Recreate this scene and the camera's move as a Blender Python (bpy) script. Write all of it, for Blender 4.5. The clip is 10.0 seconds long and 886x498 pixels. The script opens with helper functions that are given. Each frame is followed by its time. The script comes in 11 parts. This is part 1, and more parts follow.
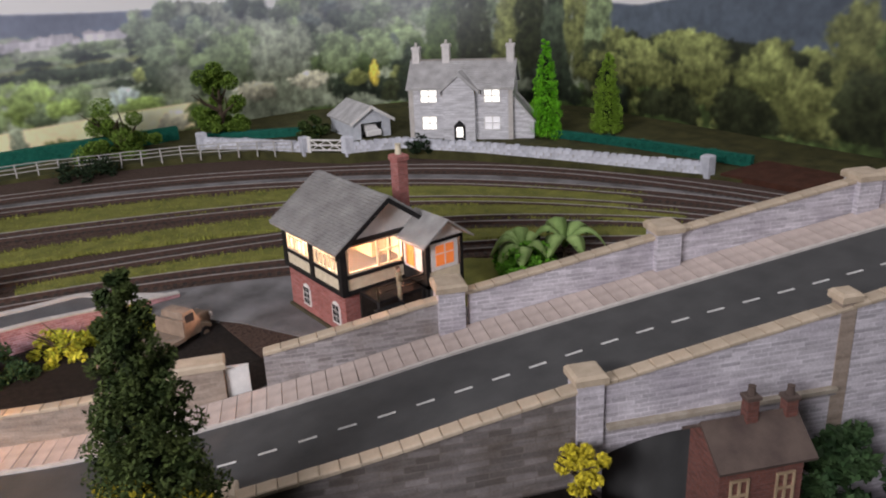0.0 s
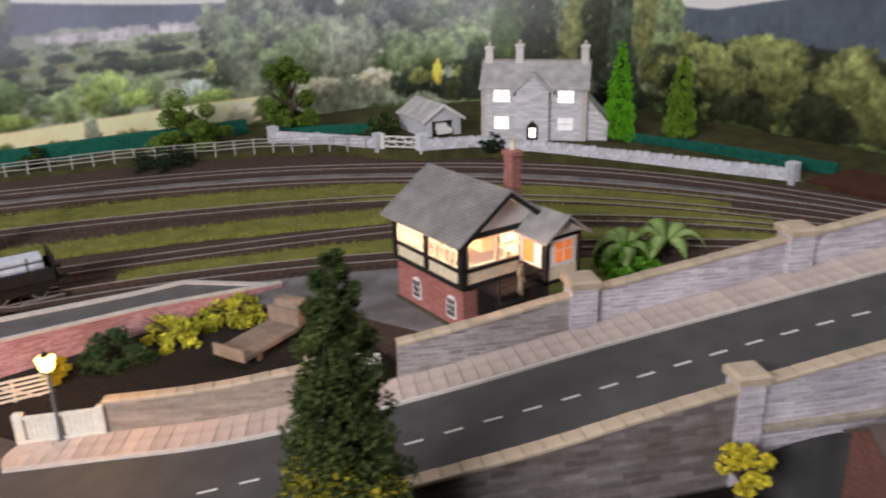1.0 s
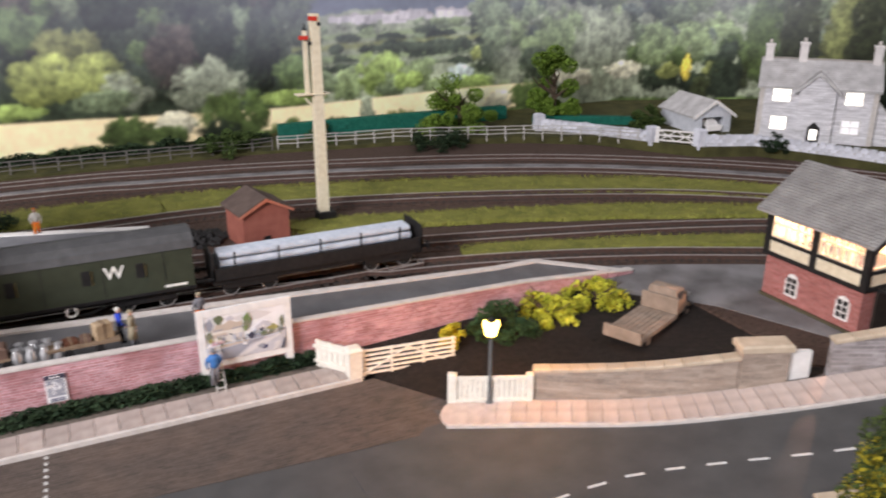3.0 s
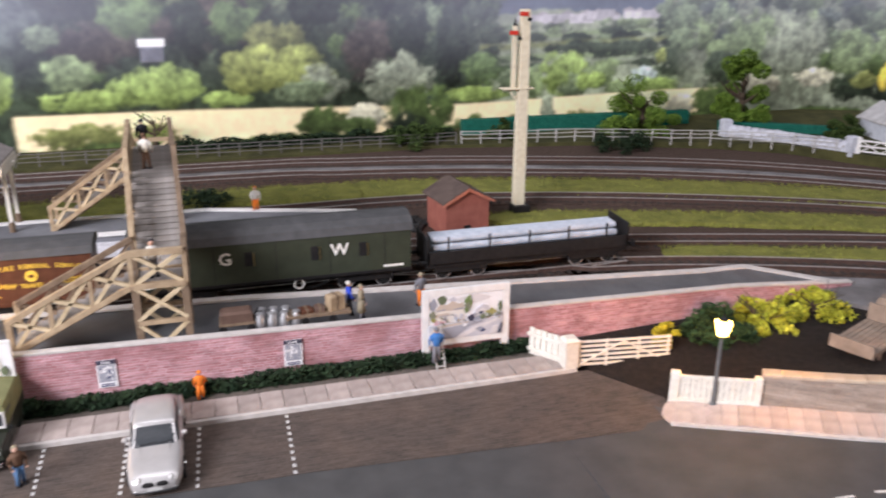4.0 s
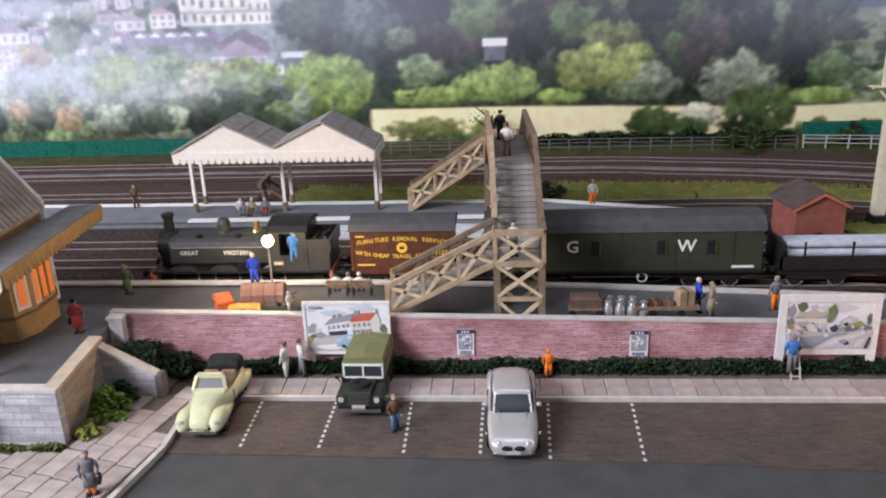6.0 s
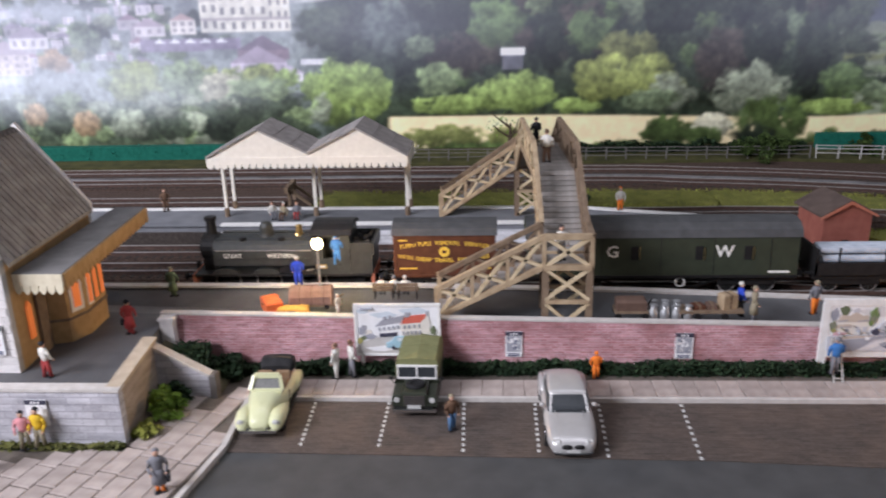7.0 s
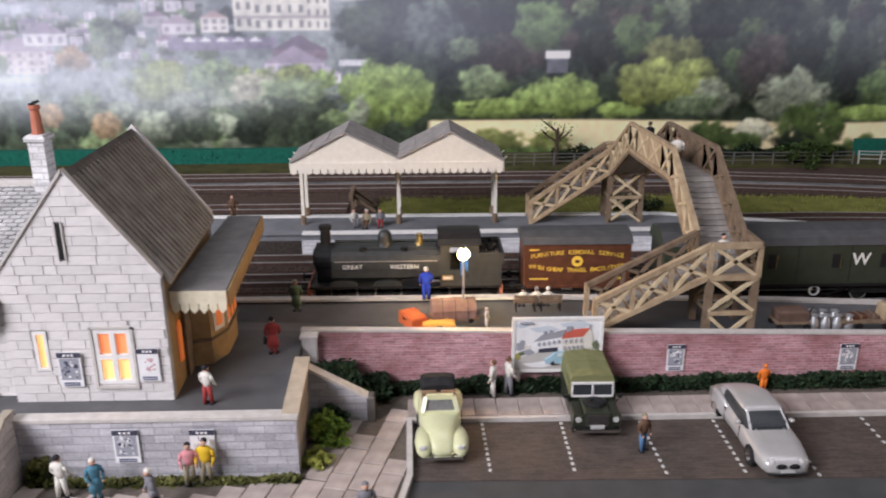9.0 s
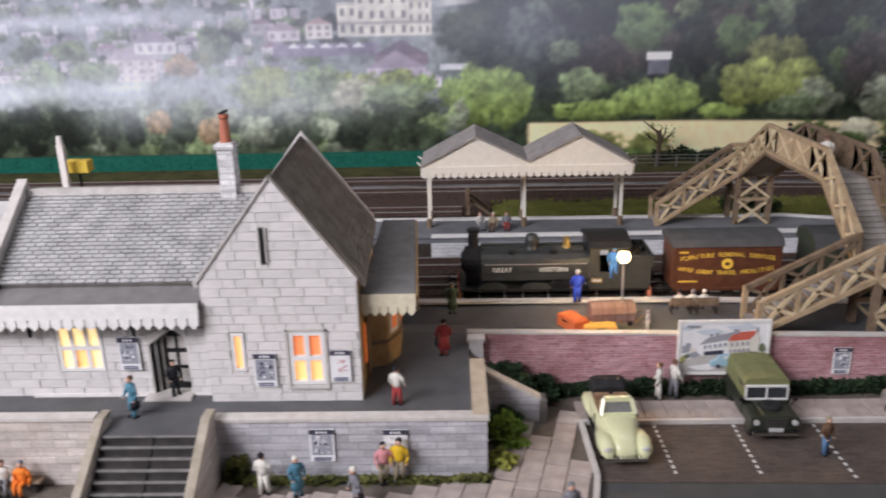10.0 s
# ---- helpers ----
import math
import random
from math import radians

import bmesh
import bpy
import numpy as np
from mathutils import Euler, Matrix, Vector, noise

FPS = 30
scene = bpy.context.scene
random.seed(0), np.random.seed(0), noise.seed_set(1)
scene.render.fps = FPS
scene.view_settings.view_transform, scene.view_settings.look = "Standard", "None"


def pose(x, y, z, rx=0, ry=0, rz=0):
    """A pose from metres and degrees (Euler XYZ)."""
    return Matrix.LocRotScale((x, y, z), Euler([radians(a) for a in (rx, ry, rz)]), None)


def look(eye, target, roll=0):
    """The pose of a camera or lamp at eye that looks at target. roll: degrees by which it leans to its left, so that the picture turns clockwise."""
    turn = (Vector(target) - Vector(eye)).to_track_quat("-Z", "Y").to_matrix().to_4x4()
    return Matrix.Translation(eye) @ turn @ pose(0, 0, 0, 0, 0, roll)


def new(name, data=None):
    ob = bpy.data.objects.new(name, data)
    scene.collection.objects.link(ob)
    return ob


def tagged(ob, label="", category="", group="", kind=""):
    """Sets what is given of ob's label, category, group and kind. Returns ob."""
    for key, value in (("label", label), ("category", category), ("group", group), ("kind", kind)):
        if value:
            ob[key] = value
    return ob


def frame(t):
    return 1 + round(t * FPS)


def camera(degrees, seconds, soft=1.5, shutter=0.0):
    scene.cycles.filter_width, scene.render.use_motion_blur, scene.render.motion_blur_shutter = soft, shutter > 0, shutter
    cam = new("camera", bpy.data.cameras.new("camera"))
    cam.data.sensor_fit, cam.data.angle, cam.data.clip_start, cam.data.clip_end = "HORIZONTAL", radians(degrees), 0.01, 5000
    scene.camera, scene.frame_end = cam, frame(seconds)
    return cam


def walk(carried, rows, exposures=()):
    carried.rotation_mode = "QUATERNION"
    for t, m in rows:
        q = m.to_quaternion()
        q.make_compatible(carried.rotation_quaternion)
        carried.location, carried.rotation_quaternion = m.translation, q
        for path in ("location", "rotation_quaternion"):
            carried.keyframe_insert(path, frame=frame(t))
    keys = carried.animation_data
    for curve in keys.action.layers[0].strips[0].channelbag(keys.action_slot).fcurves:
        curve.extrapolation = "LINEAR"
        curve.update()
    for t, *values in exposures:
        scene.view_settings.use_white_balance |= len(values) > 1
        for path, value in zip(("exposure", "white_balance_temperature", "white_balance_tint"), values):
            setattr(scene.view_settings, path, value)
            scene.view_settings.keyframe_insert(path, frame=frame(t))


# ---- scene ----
cam = camera(56.9, 10.0, soft=2.0, shutter=0.4)
PATH = [
    (0, (0.395, -0.483, 0.251), (1.498, 1.035, -0.443), -2.6),
    (0.5, (0.374, -0.467, 0.253), (1.524, 1.015, -0.441), -1.1),
    (1, (0.342, -0.444, 0.247), (1.417, 1.098, -0.437), -1.3),
    (1.5, (0.307, -0.42, 0.245), (1.293, 1.179, -0.441), -0.9),
    (2, (0.273, -0.406, 0.246), (1.191, 1.235, -0.435), -0.6),
    (3.3, (0.167, -0.356, 0.244), (0.903, 1.366, -0.455), 0.0),
    (3.5, (0.153, -0.355, 0.24), (0.812, 1.404, -0.448), -0.2),
    (4, (0.136, -0.35, 0.238), (0.666, 1.453, -0.448), 0.4),
    (4.5, (0.121, -0.344, 0.228), (0.371, 1.524, -0.441), -0.6),
    (5, (0.105, -0.342, 0.222), (0.145, 1.553, -0.417), -1.3),
    (5.5, (0.096, -0.348, 0.228), (-0.024, 1.539, -0.424), -1.9),
    (5.7, (0.097, -0.35, 0.23), (-0.068, 1.525, -0.434), -2.3),
    (6.8, (0.073, -0.366, 0.236), (-0.026, 1.517, -0.425), -1.6),
    (7, (0.059, -0.366, 0.233), (-0.059, 1.523, -0.412), -1.5),
    (7.5, (0.021, -0.363, 0.235), (-0.127, 1.528, -0.4), -1.9),
    (8, (-0.01, -0.352, 0.232), (-0.106, 1.543, -0.4), -1.6),
    (8.5, (-0.036, -0.342, 0.23), (-0.066, 1.553, -0.409), -1.0),
    (9, (-0.071, -0.342, 0.23), (-0.029, 1.553, -0.408), -0.3),
    (9.5, (-0.097, -0.347, 0.232), (-0.115, 1.549, -0.402), -1.3),
    (10, (-0.142, -0.347, 0.234), (-0.198, 1.549, -0.4), -1.4),
]
walk(cam, [(t, look(eye, target, roll)) for t, eye, target, roll in PATH], exposures=[(0, 0.14, 6850, 10), (1, 0.27, 7000, 10), (2, 0.46, 7150, 10), (3.5, 0.6, 6800, 10), (4.5, 0.63, 6500, 13), (5.2, 0.36, 6350, 10), (7, 0.09, 6350, 10), (8.5, -0.14, 6550, 10), (9, -0.12, 6650, 10), (10, -0.33, 6700, 10)])

# ---- world and lights: a layout in a room, lit by unseen area lamps ----
U = 0.01  # lengths below are centimetres of the model
world = bpy.data.worlds.new("world")
scene.world = world
world.use_nodes = True
world.node_tree.nodes["Background"].inputs[0].default_value = (0.55, 0.6, 0.7, 1)
world.node_tree.nodes["Background"].inputs[1].default_value = 0.012


def area_lamp(name, eye, target, sx, sy, watts, colour):
    d = bpy.data.lights.new(name, "AREA")
    d.shape, d.size, d.size_y, d.energy, d.color = "RECTANGLE", sx, sy, watts, colour
    ob = new(name, d)
    ob.matrix_world = look(eye, target)
    return ob


# unseen lamp low at the front left, inferred from the bright front walls
area_lamp("ceiling_light_front", (-1.02, -0.72, 0.80), (-0.40, 0.12, 0), 0.9, 0.35, 33, (0.92, 0.905, 1.0))
area_lamp("ceiling_light_back", (0.05, 0.05, 1.7), (0.1, 0.3, 0), 2.2, 0.3, 8, (0.92, 0.905, 1.0))


# unseen lamp added to brighten the right-hand road wall
area_lamp("ceiling_light_right", (1.5, -0.8, 0.95), (0.85, -0.25, 0), 0.7, 0.3, 4.5, (0.92, 0.905, 1.0))


def glow_lamp(name, x, y, z, watts, colour=(1.0, 0.55, 0.2), radius=0.15):
    d = bpy.data.lights.new(name, "POINT")
    d.energy, d.color, d.shadow_soft_size = watts, colour, radius * U
    ob = new(name, d)
    ob.location = (x * U, y * U, z * U)
    return ob


# ---- mesh helpers, in centimetres ----
class Shape:
    def __init__(self):
        self.v, self.f = [], []

    def add(self, verts, faces):
        n = len(self.v)
        self.v += [tuple(p) for p in verts]
        self.f += [tuple(i + n for i in f) for f in faces]
        return self

    def box(self, x0, y0, z0, x1, y1, z1):
        return self.add([(x0, y0, z0), (x1, y0, z0), (x1, y1, z0), (x0, y1, z0), (x0, y0, z1), (x1, y0, z1), (x1, y1, z1), (x0, y1, z1)],
                        [(0, 3, 2, 1), (4, 5, 6, 7), (0, 1, 5, 4), (1, 2, 6, 5), (2, 3, 7, 6), (3, 0, 4, 7)])

    def cham(self, x0, y0, z0, x1, y1, z1, c):
        """A box with its upper edges chamfered by c."""
        return self.loft([[(x0, y0, z0), (x1, y0, z0), (x1, y1, z0), (x0, y1, z0)], [(x0, y0, z1 - c), (x1, y0, z1 - c), (x1, y1, z1 - c), (x0, y1, z1 - c)],
                          [(x0 + c, y0 + c, z1), (x1 - c, y0 + c, z1), (x1 - c, y1 - c, z1), (x0 + c, y1 - c, z1)]])

    def loft(self, rings, caps=True):
        m = len(rings[0])
        vs = [p for r in rings for p in r]
        fs = [(k * m + i, k * m + (i + 1) % m, (k + 1) * m + (i + 1) % m, (k + 1) * m + i) for k in range(len(rings) - 1) for i in range(m)]
        if caps:
            fs += [tuple(reversed(range(m))), tuple(range((len(rings) - 1) * m, len(rings) * m))]
        return self.add(vs, fs)

    def prism(self, pts, z0, z1):
        """A plan outline (anticlockwise) raised from z0 to z1; each may be a list, a height a corner."""
        a = z0 if isinstance(z0, (list, tuple)) else [z0] * len(pts)
        b = z1 if isinstance(z1, (list, tuple)) else [z1] * len(pts)
        return self.loft([[(x, y, z) for (x, y), z in zip(pts, a)], [(x, y, z) for (x, y), z in zip(pts, b)]])

    def slab(self, pts, axis, d0, d1):
        """An outline in the plane across axis ('x': (y, z), 'y': (x, z)) made solid from d0 to d1."""
        if axis == "y":
            return self.loft([[(a, d0, b) for a, b in pts], [(a, d1, b) for a, b in pts]])
        return self.loft([[(d0, a, b) for a, b in pts], [(d1, a, b) for a, b in pts]])

    def bar(self, a, b, w, h=None):
        """A square bar from a to b."""
        a, b, h = Vector(a), Vector(b), h or w
        d = (b - a).normalized()
        s = d.cross(Vector((0, 0, 1)))
        s = s.normalized() if s.length > 0.01 else Vector((1, 0, 0))
        t = s.cross(d)
        ring = lambda p: [p + s * i * w / 2 + t * j * h / 2 for i, j in ((-1, -1), (1, -1), (1, 1), (-1, 1))]
        return self.loft([ring(a), ring(b)])

    def tube(self, a, b, r, r2=None, n=8):
        a, b, r2 = Vector(a), Vector(b), r if r2 is None else r2
        d = (b - a).normalized()
        s = d.cross(Vector((0, 0, 1)))
        s = s.normalized() if s.length > 0.01 else Vector((1, 0, 0))
        t = s.cross(d)
        ring = lambda p, q: [p + (s * math.cos(2 * math.pi * i / n) + t * math.sin(2 * math.pi * i / n)) * q for i in range(n)]
        return self.loft([ring(a, r), ring(b, r2)])

    def lathe(self, x, y, rows, n=10, sx=1, sy=1):
        """Rows of (radius, z) turned round the upright through (x, y)."""
        return self.loft([[(x + r * sx * math.cos(2 * math.pi * i / n), y + r * sy * math.sin(2 * math.pi * i / n), z) for i in range(n)] for r, z in rows])

    def ball(self, x, y, z, r, sz=1, n=8):
        rows = [(max(0.02 * r, r * math.cos(a)), z + sz * r * math.sin(a)) for a in [math.pi * (k / 6 - 0.5) for k in range(7)]]
        return self.lathe(x, y, rows, n)

    def ribbon(self, pts, w0, w1, z0, z1, zs=None):
        """A band along plan points between the offsets w0 and w1 (to the left of the way), from z0 to z1 above zs."""
        m = len(pts)
        zs = zs or [0] * m
        rows = []
        for i, (x, y) in enumerate(pts):
            a, b = pts[max(0, i - 1)], pts[min(m - 1, i + 1)]
            dx, dy = b[0] - a[0], b[1] - a[1]
            L = math.hypot(dx, dy)
            nx, ny = -dy / L, dx / L
            z = zs[i]
            rows.append([(x + nx * w0, y + ny * w0, z + z0), (x + nx * w0, y + ny * w0, z + z1), (x + nx * w1, y + ny * w1, z + z1), (x + nx * w1, y + ny * w1, z + z0)])
        return self.loft(rows)

    def wall_with_holes(self, x0, x1, z0, z1, y0, y1, holes):
        """An upright wall along x, from y0 (front) to y1, with right-angled openings (xa, xb, za, zb) through it."""
        xs = sorted({x0, x1, *[h[0] for h in holes], *[h[1] for h in holes]})
        zs = sorted({z0, z1, *[h[2] for h in holes], *[h[3] for h in holes]})
        solid = {(i, k) for i in range(len(xs) - 1) for k in range(len(zs) - 1)
                 if not any(h[0] < (xs[i] + xs[i + 1]) / 2 < h[1] and h[2] < (zs[k] + zs[k + 1]) / 2 < h[3] for h in holes)}
        vs, fs, seen = [], [], {}

        def v(i, k, y):
            if (i, k, y) not in seen:
                seen[(i, k, y)] = len(vs)
                vs.append((xs[i], y, zs[k]))
            return seen[(i, k, y)]

        for i, k in sorted(solid):
            fs.append((v(i, k, y0), v(i + 1, k, y0), v(i + 1, k + 1, y0), v(i, k + 1, y0)))
            fs.append((v(i, k + 1, y1), v(i + 1, k + 1, y1), v(i + 1, k, y1), v(i, k, y1)))
            for di, dk, a, b in ((-1, 0, (i, k + 1), (i, k)), (1, 0, (i + 1, k), (i + 1, k + 1)), (0, -1, (i, k), (i + 1, k)), (0, 1, (i + 1, k + 1), (i, k + 1))):
                if (i + di, k + dk) not in solid:
                    fs.append((v(*a, y0), v(*a, y1), v(*b, y1), v(*b, y0)))
        return self.add(vs, fs)


def mesh_of(name, s, material, smooth=False):
    me = bpy.data.meshes.new(name)
    me.from_pydata([(x * U, y * U, z * U) for x, y, z in s.v], [], s.f)
    bm = bmesh.new()
    bm.from_mesh(me)
    bmesh.ops.recalc_face_normals(bm, faces=bm.faces)
    uv = bm.loops.layers.uv.new("UVMap")
    for f in bm.faces:
        n = f.normal
        f.smooth = smooth
        if abs(n.z) > 0.9:
            a, b = Vector((1, 0, 0)), Vector((0, 1, 0))
        else:
            a = Vector((0, 0, 1)).cross(n).normalized()
            b = n.cross(a)
        for lp in f.loops:
            lp[uv].uv = (lp.vert.co.dot(a), lp.vert.co.dot(b))
    bm.to_mesh(me)
    bm.free()
    me.materials.append(material)
    return me


def part(name, s, material, parent=None, label="", smooth=False, bevel=0.0):
    """One mesh object; under a thing or a part if parent is given."""
    ob = new(name, mesh_of(name, s, material, smooth))
    if parent:
        ob.parent = parent
    if label:
        ob["label"] = label
    if bevel:
        md = ob.modifiers.new("bevel", "BEVEL")
        md.width, md.segments, md.limit_method = bevel * U, 2, "ANGLE"
    return ob


def thing(name, x, y, z, rz, label, category, group=""):
    ob = new(name)
    ob.empty_display_size = 0.01
    ob.matrix_world = pose(x * U, y * U, z * U, 0, 0, rz)
    return tagged(ob, label, category, group)


def setting(name, s, material, label, category="structure", **kw):
    return tagged(part(name, s, material, **kw), label, category, kind="structure")


# ---- materials ----
def material(name, colours, scale=300.0, fine=3.0, rough=0.8, metal=0.0, bump=0.15, spread=0.5, spec=0.25, random_tint=0.0, coat=0.0):
    """Two tones mixed by a coarse and a fine noise, with a fine relief."""
    m = bpy.data.materials.new(name)
    m.use_nodes = True
    n, l = m.node_tree.nodes, m.node_tree.links
    b = n["Principled BSDF"]
    tc = n.new("ShaderNodeTexCoord")
    n1, n2 = n.new("ShaderNodeTexNoise"), n.new("ShaderNodeTexNoise")
    n1.inputs["Scale"].default_value, n2.inputs["Scale"].default_value = scale, scale * fine * 3
    n1.inputs["Detail"].default_value, n2.inputs["Detail"].default_value = 4, 3
    l.new(tc.outputs["Object"], n1.inputs["Vector"]), l.new(tc.outputs["Object"], n2.inputs["Vector"])
    add = n.new("ShaderNodeMath")
    add.operation = "MULTIPLY_ADD"
    l.new(n2.outputs["Fac"], add.inputs[0])
    add.inputs[1].default_value = 0.45
    l.new(n1.outputs["Fac"], add.inputs[2])
    ramp = n.new("ShaderNodeMapRange")
    ramp.inputs["From Min"].default_value, ramp.inputs["From Max"].default_value = 0.72 - 0.32 * (1.2 - spread), 0.72 + 0.32 * (1.2 - spread)
    l.new(add.outputs[0], ramp.inputs["Value"])
    mix = n.new("ShaderNodeMix")
    mix.data_type = "RGBA"
    mix.inputs["A"].default_value, mix.inputs["B"].default_value = (*colours[0], 1), (*colours[1], 1)
    l.new(ramp.outputs[0], mix.inputs["Factor"])
    out = mix.outputs["Result"]
    if random_tint:
        oi, hsv, mr = n.new("ShaderNodeObjectInfo"), n.new("ShaderNodeHueSaturation"), n.new("ShaderNodeMapRange")
        mr.inputs["To Min"].default_value, mr.inputs["To Max"].default_value = 1 - random_tint, 1 + random_tint
        l.new(oi.outputs["Random"], mr.inputs["Value"]), l.new(mr.outputs[0], hsv.inputs["Value"]), l.new(out, hsv.inputs["Color"])
        out = hsv.outputs["Color"]
    l.new(out, b.inputs["Base Color"])
    b.inputs["Roughness"].default_value, b.inputs["Metallic"].default_value = rough, metal
    b.inputs["Specular IOR Level"].default_value = spec
    b.inputs["Coat Weight"].default_value = coat
    if bump:
        bp = n.new("ShaderNodeBump")
        bp.inputs["Strength"].default_value, bp.inputs["Distance"].default_value = bump, 0.0006
        l.new(n2.outputs["Fac"], bp.inputs["Height"]), l.new(bp.outputs[0], b.inputs["Normal"])
    return m


def masonry(name, c1, c2, mortar, width, height, joint=0.06, rough=0.85, bump=0.5, bias=0.0, stain=(0.5, 0.5, 0.5), stain_amount=0.35, offset=0.5):
    """Printed or moulded masonry of small blocks on the wall's own plane; width and height in centimetres."""
    m = bpy.data.materials.new(name)
    m.use_nodes = True
    n, l = m.node_tree.nodes, m.node_tree.links
    b = n["Principled BSDF"]
    uv = n.new("ShaderNodeUVMap")
    br = n.new("ShaderNodeTexBrick")
    br.offset = offset
    br.inputs["Scale"].default_value = 1.0
    br.inputs["Brick Width"].default_value, br.inputs["Row Height"].default_value = width * U, height * U
    br.inputs["Mortar Size"].default_value = joint * height * U
    br.inputs["Mortar Smooth"].default_value = 0.3
    br.inputs["Bias"].default_value = bias
    br.inputs["Color1"].default_value, br.inputs["Color2"].default_value, br.inputs["Mortar"].default_value = (*c1, 1), (*c2, 1), (*mortar, 1)
    br.squash, br.squash_frequency, br.offset_frequency = 1.35, 3, 2
    wob = n.new("ShaderNodeTexNoise")
    wob.inputs["Scale"].default_value = 0.7 / (height * U)
    wmix = n.new("ShaderNodeVectorMath")
    wmix.operation = "MULTIPLY_ADD"
    l.new(uv.outputs[0], wob.inputs["Vector"]), l.new(wob.outputs["Color"], wmix.inputs[0])
    wmix.inputs[1].default_value = (height * U * 0.25, height * U * 0.12, 0)
    l.new(uv.outputs[0], wmix.inputs[2]), l.new(wmix.outputs[0], br.inputs["Vector"])
    st_map, st_noise = n.new("ShaderNodeMapping"), n.new("ShaderNodeTexNoise")
    st_map.inputs["Scale"].default_value = (0.35 / (width * U), 0.9 / (height * U), 1)
    st_noise.inputs["Scale"].default_value, st_noise.inputs["Detail"].default_value = 1.0, 3
    l.new(uv.outputs[0], st_map.inputs["Vector"]), l.new(st_map.outputs[0], st_noise.inputs["Vector"])
    n1, n2 = n.new("ShaderNodeTexNoise"), n.new("ShaderNodeTexNoise")
    n1.inputs["Scale"].default_value, n2.inputs["Scale"].default_value = 45, 900
    n1.inputs["Detail"].default_value = 5
    tc = n.new("ShaderNodeTexCoord")
    l.new(tc.outputs["Object"], n1.inputs["Vector"]), l.new(tc.outputs["Object"], n2.inputs["Vector"])
    mr = n.new("ShaderNodeMapRange")
    mr.inputs["From Min"].default_value, mr.inputs["From Max"].default_value, mr.inputs["To Max"].default_value = 0.42, 0.7, stain_amount
    l.new(n1.outputs["Fac"], mr.inputs["Value"])
    mix = n.new("ShaderNodeMix")
    mix.data_type = "RGBA"
    mix.inputs["B"].default_value = (*stain, 1)
    l.new(br.outputs["Color"], mix.inputs["A"]), l.new(mr.outputs[0], mix.inputs["Factor"])
    hsv = n.new("ShaderNodeHueSaturation")
    m2 = n.new("ShaderNodeMapRange")
    m2.inputs["From Min"].default_value, m2.inputs["From Max"].default_value, m2.inputs["To Min"].default_value, m2.inputs["To Max"].default_value = 0.5, 1.0, 0.68, 1.22
    add = n.new("ShaderNodeMath")
    add.operation = "MULTIPLY_ADD"
    l.new(n2.outputs["Fac"], add.inputs[0]), l.new(st_noise.outputs["Fac"], add.inputs[2])
    add.inputs[1].default_value = 0.5
    l.new(add.outputs[0], m2.inputs["Value"]), l.new(m2.outputs[0], hsv.inputs["Value"]), l.new(mix.outputs["Result"], hsv.inputs["Color"])
    l.new(hsv.outputs["Color"], b.inputs["Base Color"])
    b.inputs["Roughness"].default_value = rough
    bp = n.new("ShaderNodeBump")
    bp.invert = True
    bp.inputs["Strength"].default_value, bp.inputs["Distance"].default_value = bump, 0.0004
    l.new(br.outputs["Fac"], bp.inputs["Height"]), l.new(bp.outputs[0], b.inputs["Normal"])
    return m


def glowing(name, colour, strength):
    m = bpy.data.materials.new(name)
    m.use_nodes = True
    n, l = m.node_tree.nodes, m.node_tree.links
    b = n["Principled BSDF"]
    b.inputs["Base Color"].default_value = (*colour, 1)
    b.inputs["Emission Color"].default_value = (*colour, 1)
    b.inputs["Emission Strength"].default_value = strength
    b.inputs["Roughness"].default_value = 0.4
    return m


def clear_glass(name, tint=(0.9, 0.95, 0.95), rough=0.05):
    m = bpy.data.materials.new(name)
    m.use_nodes = True
    b = m.node_tree.nodes["Principled BSDF"]
    b.inputs["Base Color"].default_value = (*tint, 1)
    b.inputs["Transmission Weight"].default_value, b.inputs["Roughness"].default_value, b.inputs["IOR"].default_value = 0.9, rough, 1.3
    return m


ASPHALT = material("asphalt", [(0.050, 0.051, 0.052), (0.084, 0.085, 0.085)], 60, 12, 0.75, bump=0.2, spread=0.2, spec=0.35)
SETTS = masonry("block_paving", (0.062, 0.048, 0.040), (0.088, 0.068, 0.057), (0.098, 0.079, 0.068), 0.4, 0.21, 0.1, stain=(0.15, 0.105, 0.08), stain_amount=0.4)
FLAG = material("flagstone", [(0.30, 0.252, 0.228), (0.47, 0.405, 0.37)], 120, 8, 0.85, bump=0.25, spread=0.4, random_tint=0.13)
JOINT = material("flag_joint_dirt", [(0.09, 0.075, 0.065), (0.14, 0.12, 0.10)], 300, 3, 0.95)
PLATFORM = material("platform_tarmac", [(0.075, 0.076, 0.08), (0.125, 0.125, 0.13)], 70, 14, 0.55, bump=0.2, spread=0.3)
PLATFORM_PALE = material("pale_platform_tarmac", [(0.13, 0.135, 0.15), (0.21, 0.215, 0.23)], 70, 14, 0.7, bump=0.15, spread=0.3)
WHITE = material("white_paint", [(0.70, 0.69, 0.67), (0.83, 0.82, 0.80)], 250, 4, 0.6, bump=0.08, spread=0.5)
CREAM = material("cream_paint", [(0.62, 0.55, 0.40), (0.76, 0.70, 0.54)], 250, 4, 0.6, bump=0.08)
PALE = material("pale_coping", [(0.48, 0.45, 0.42), (0.62, 0.59, 0.56)], 200, 5, 0.85, bump=0.25)
COPING = material("buff_coping", [(0.42, 0.34, 0.25), (0.56, 0.47, 0.36)], 160, 6, 0.85, bump=0.3, random_tint=0.1)
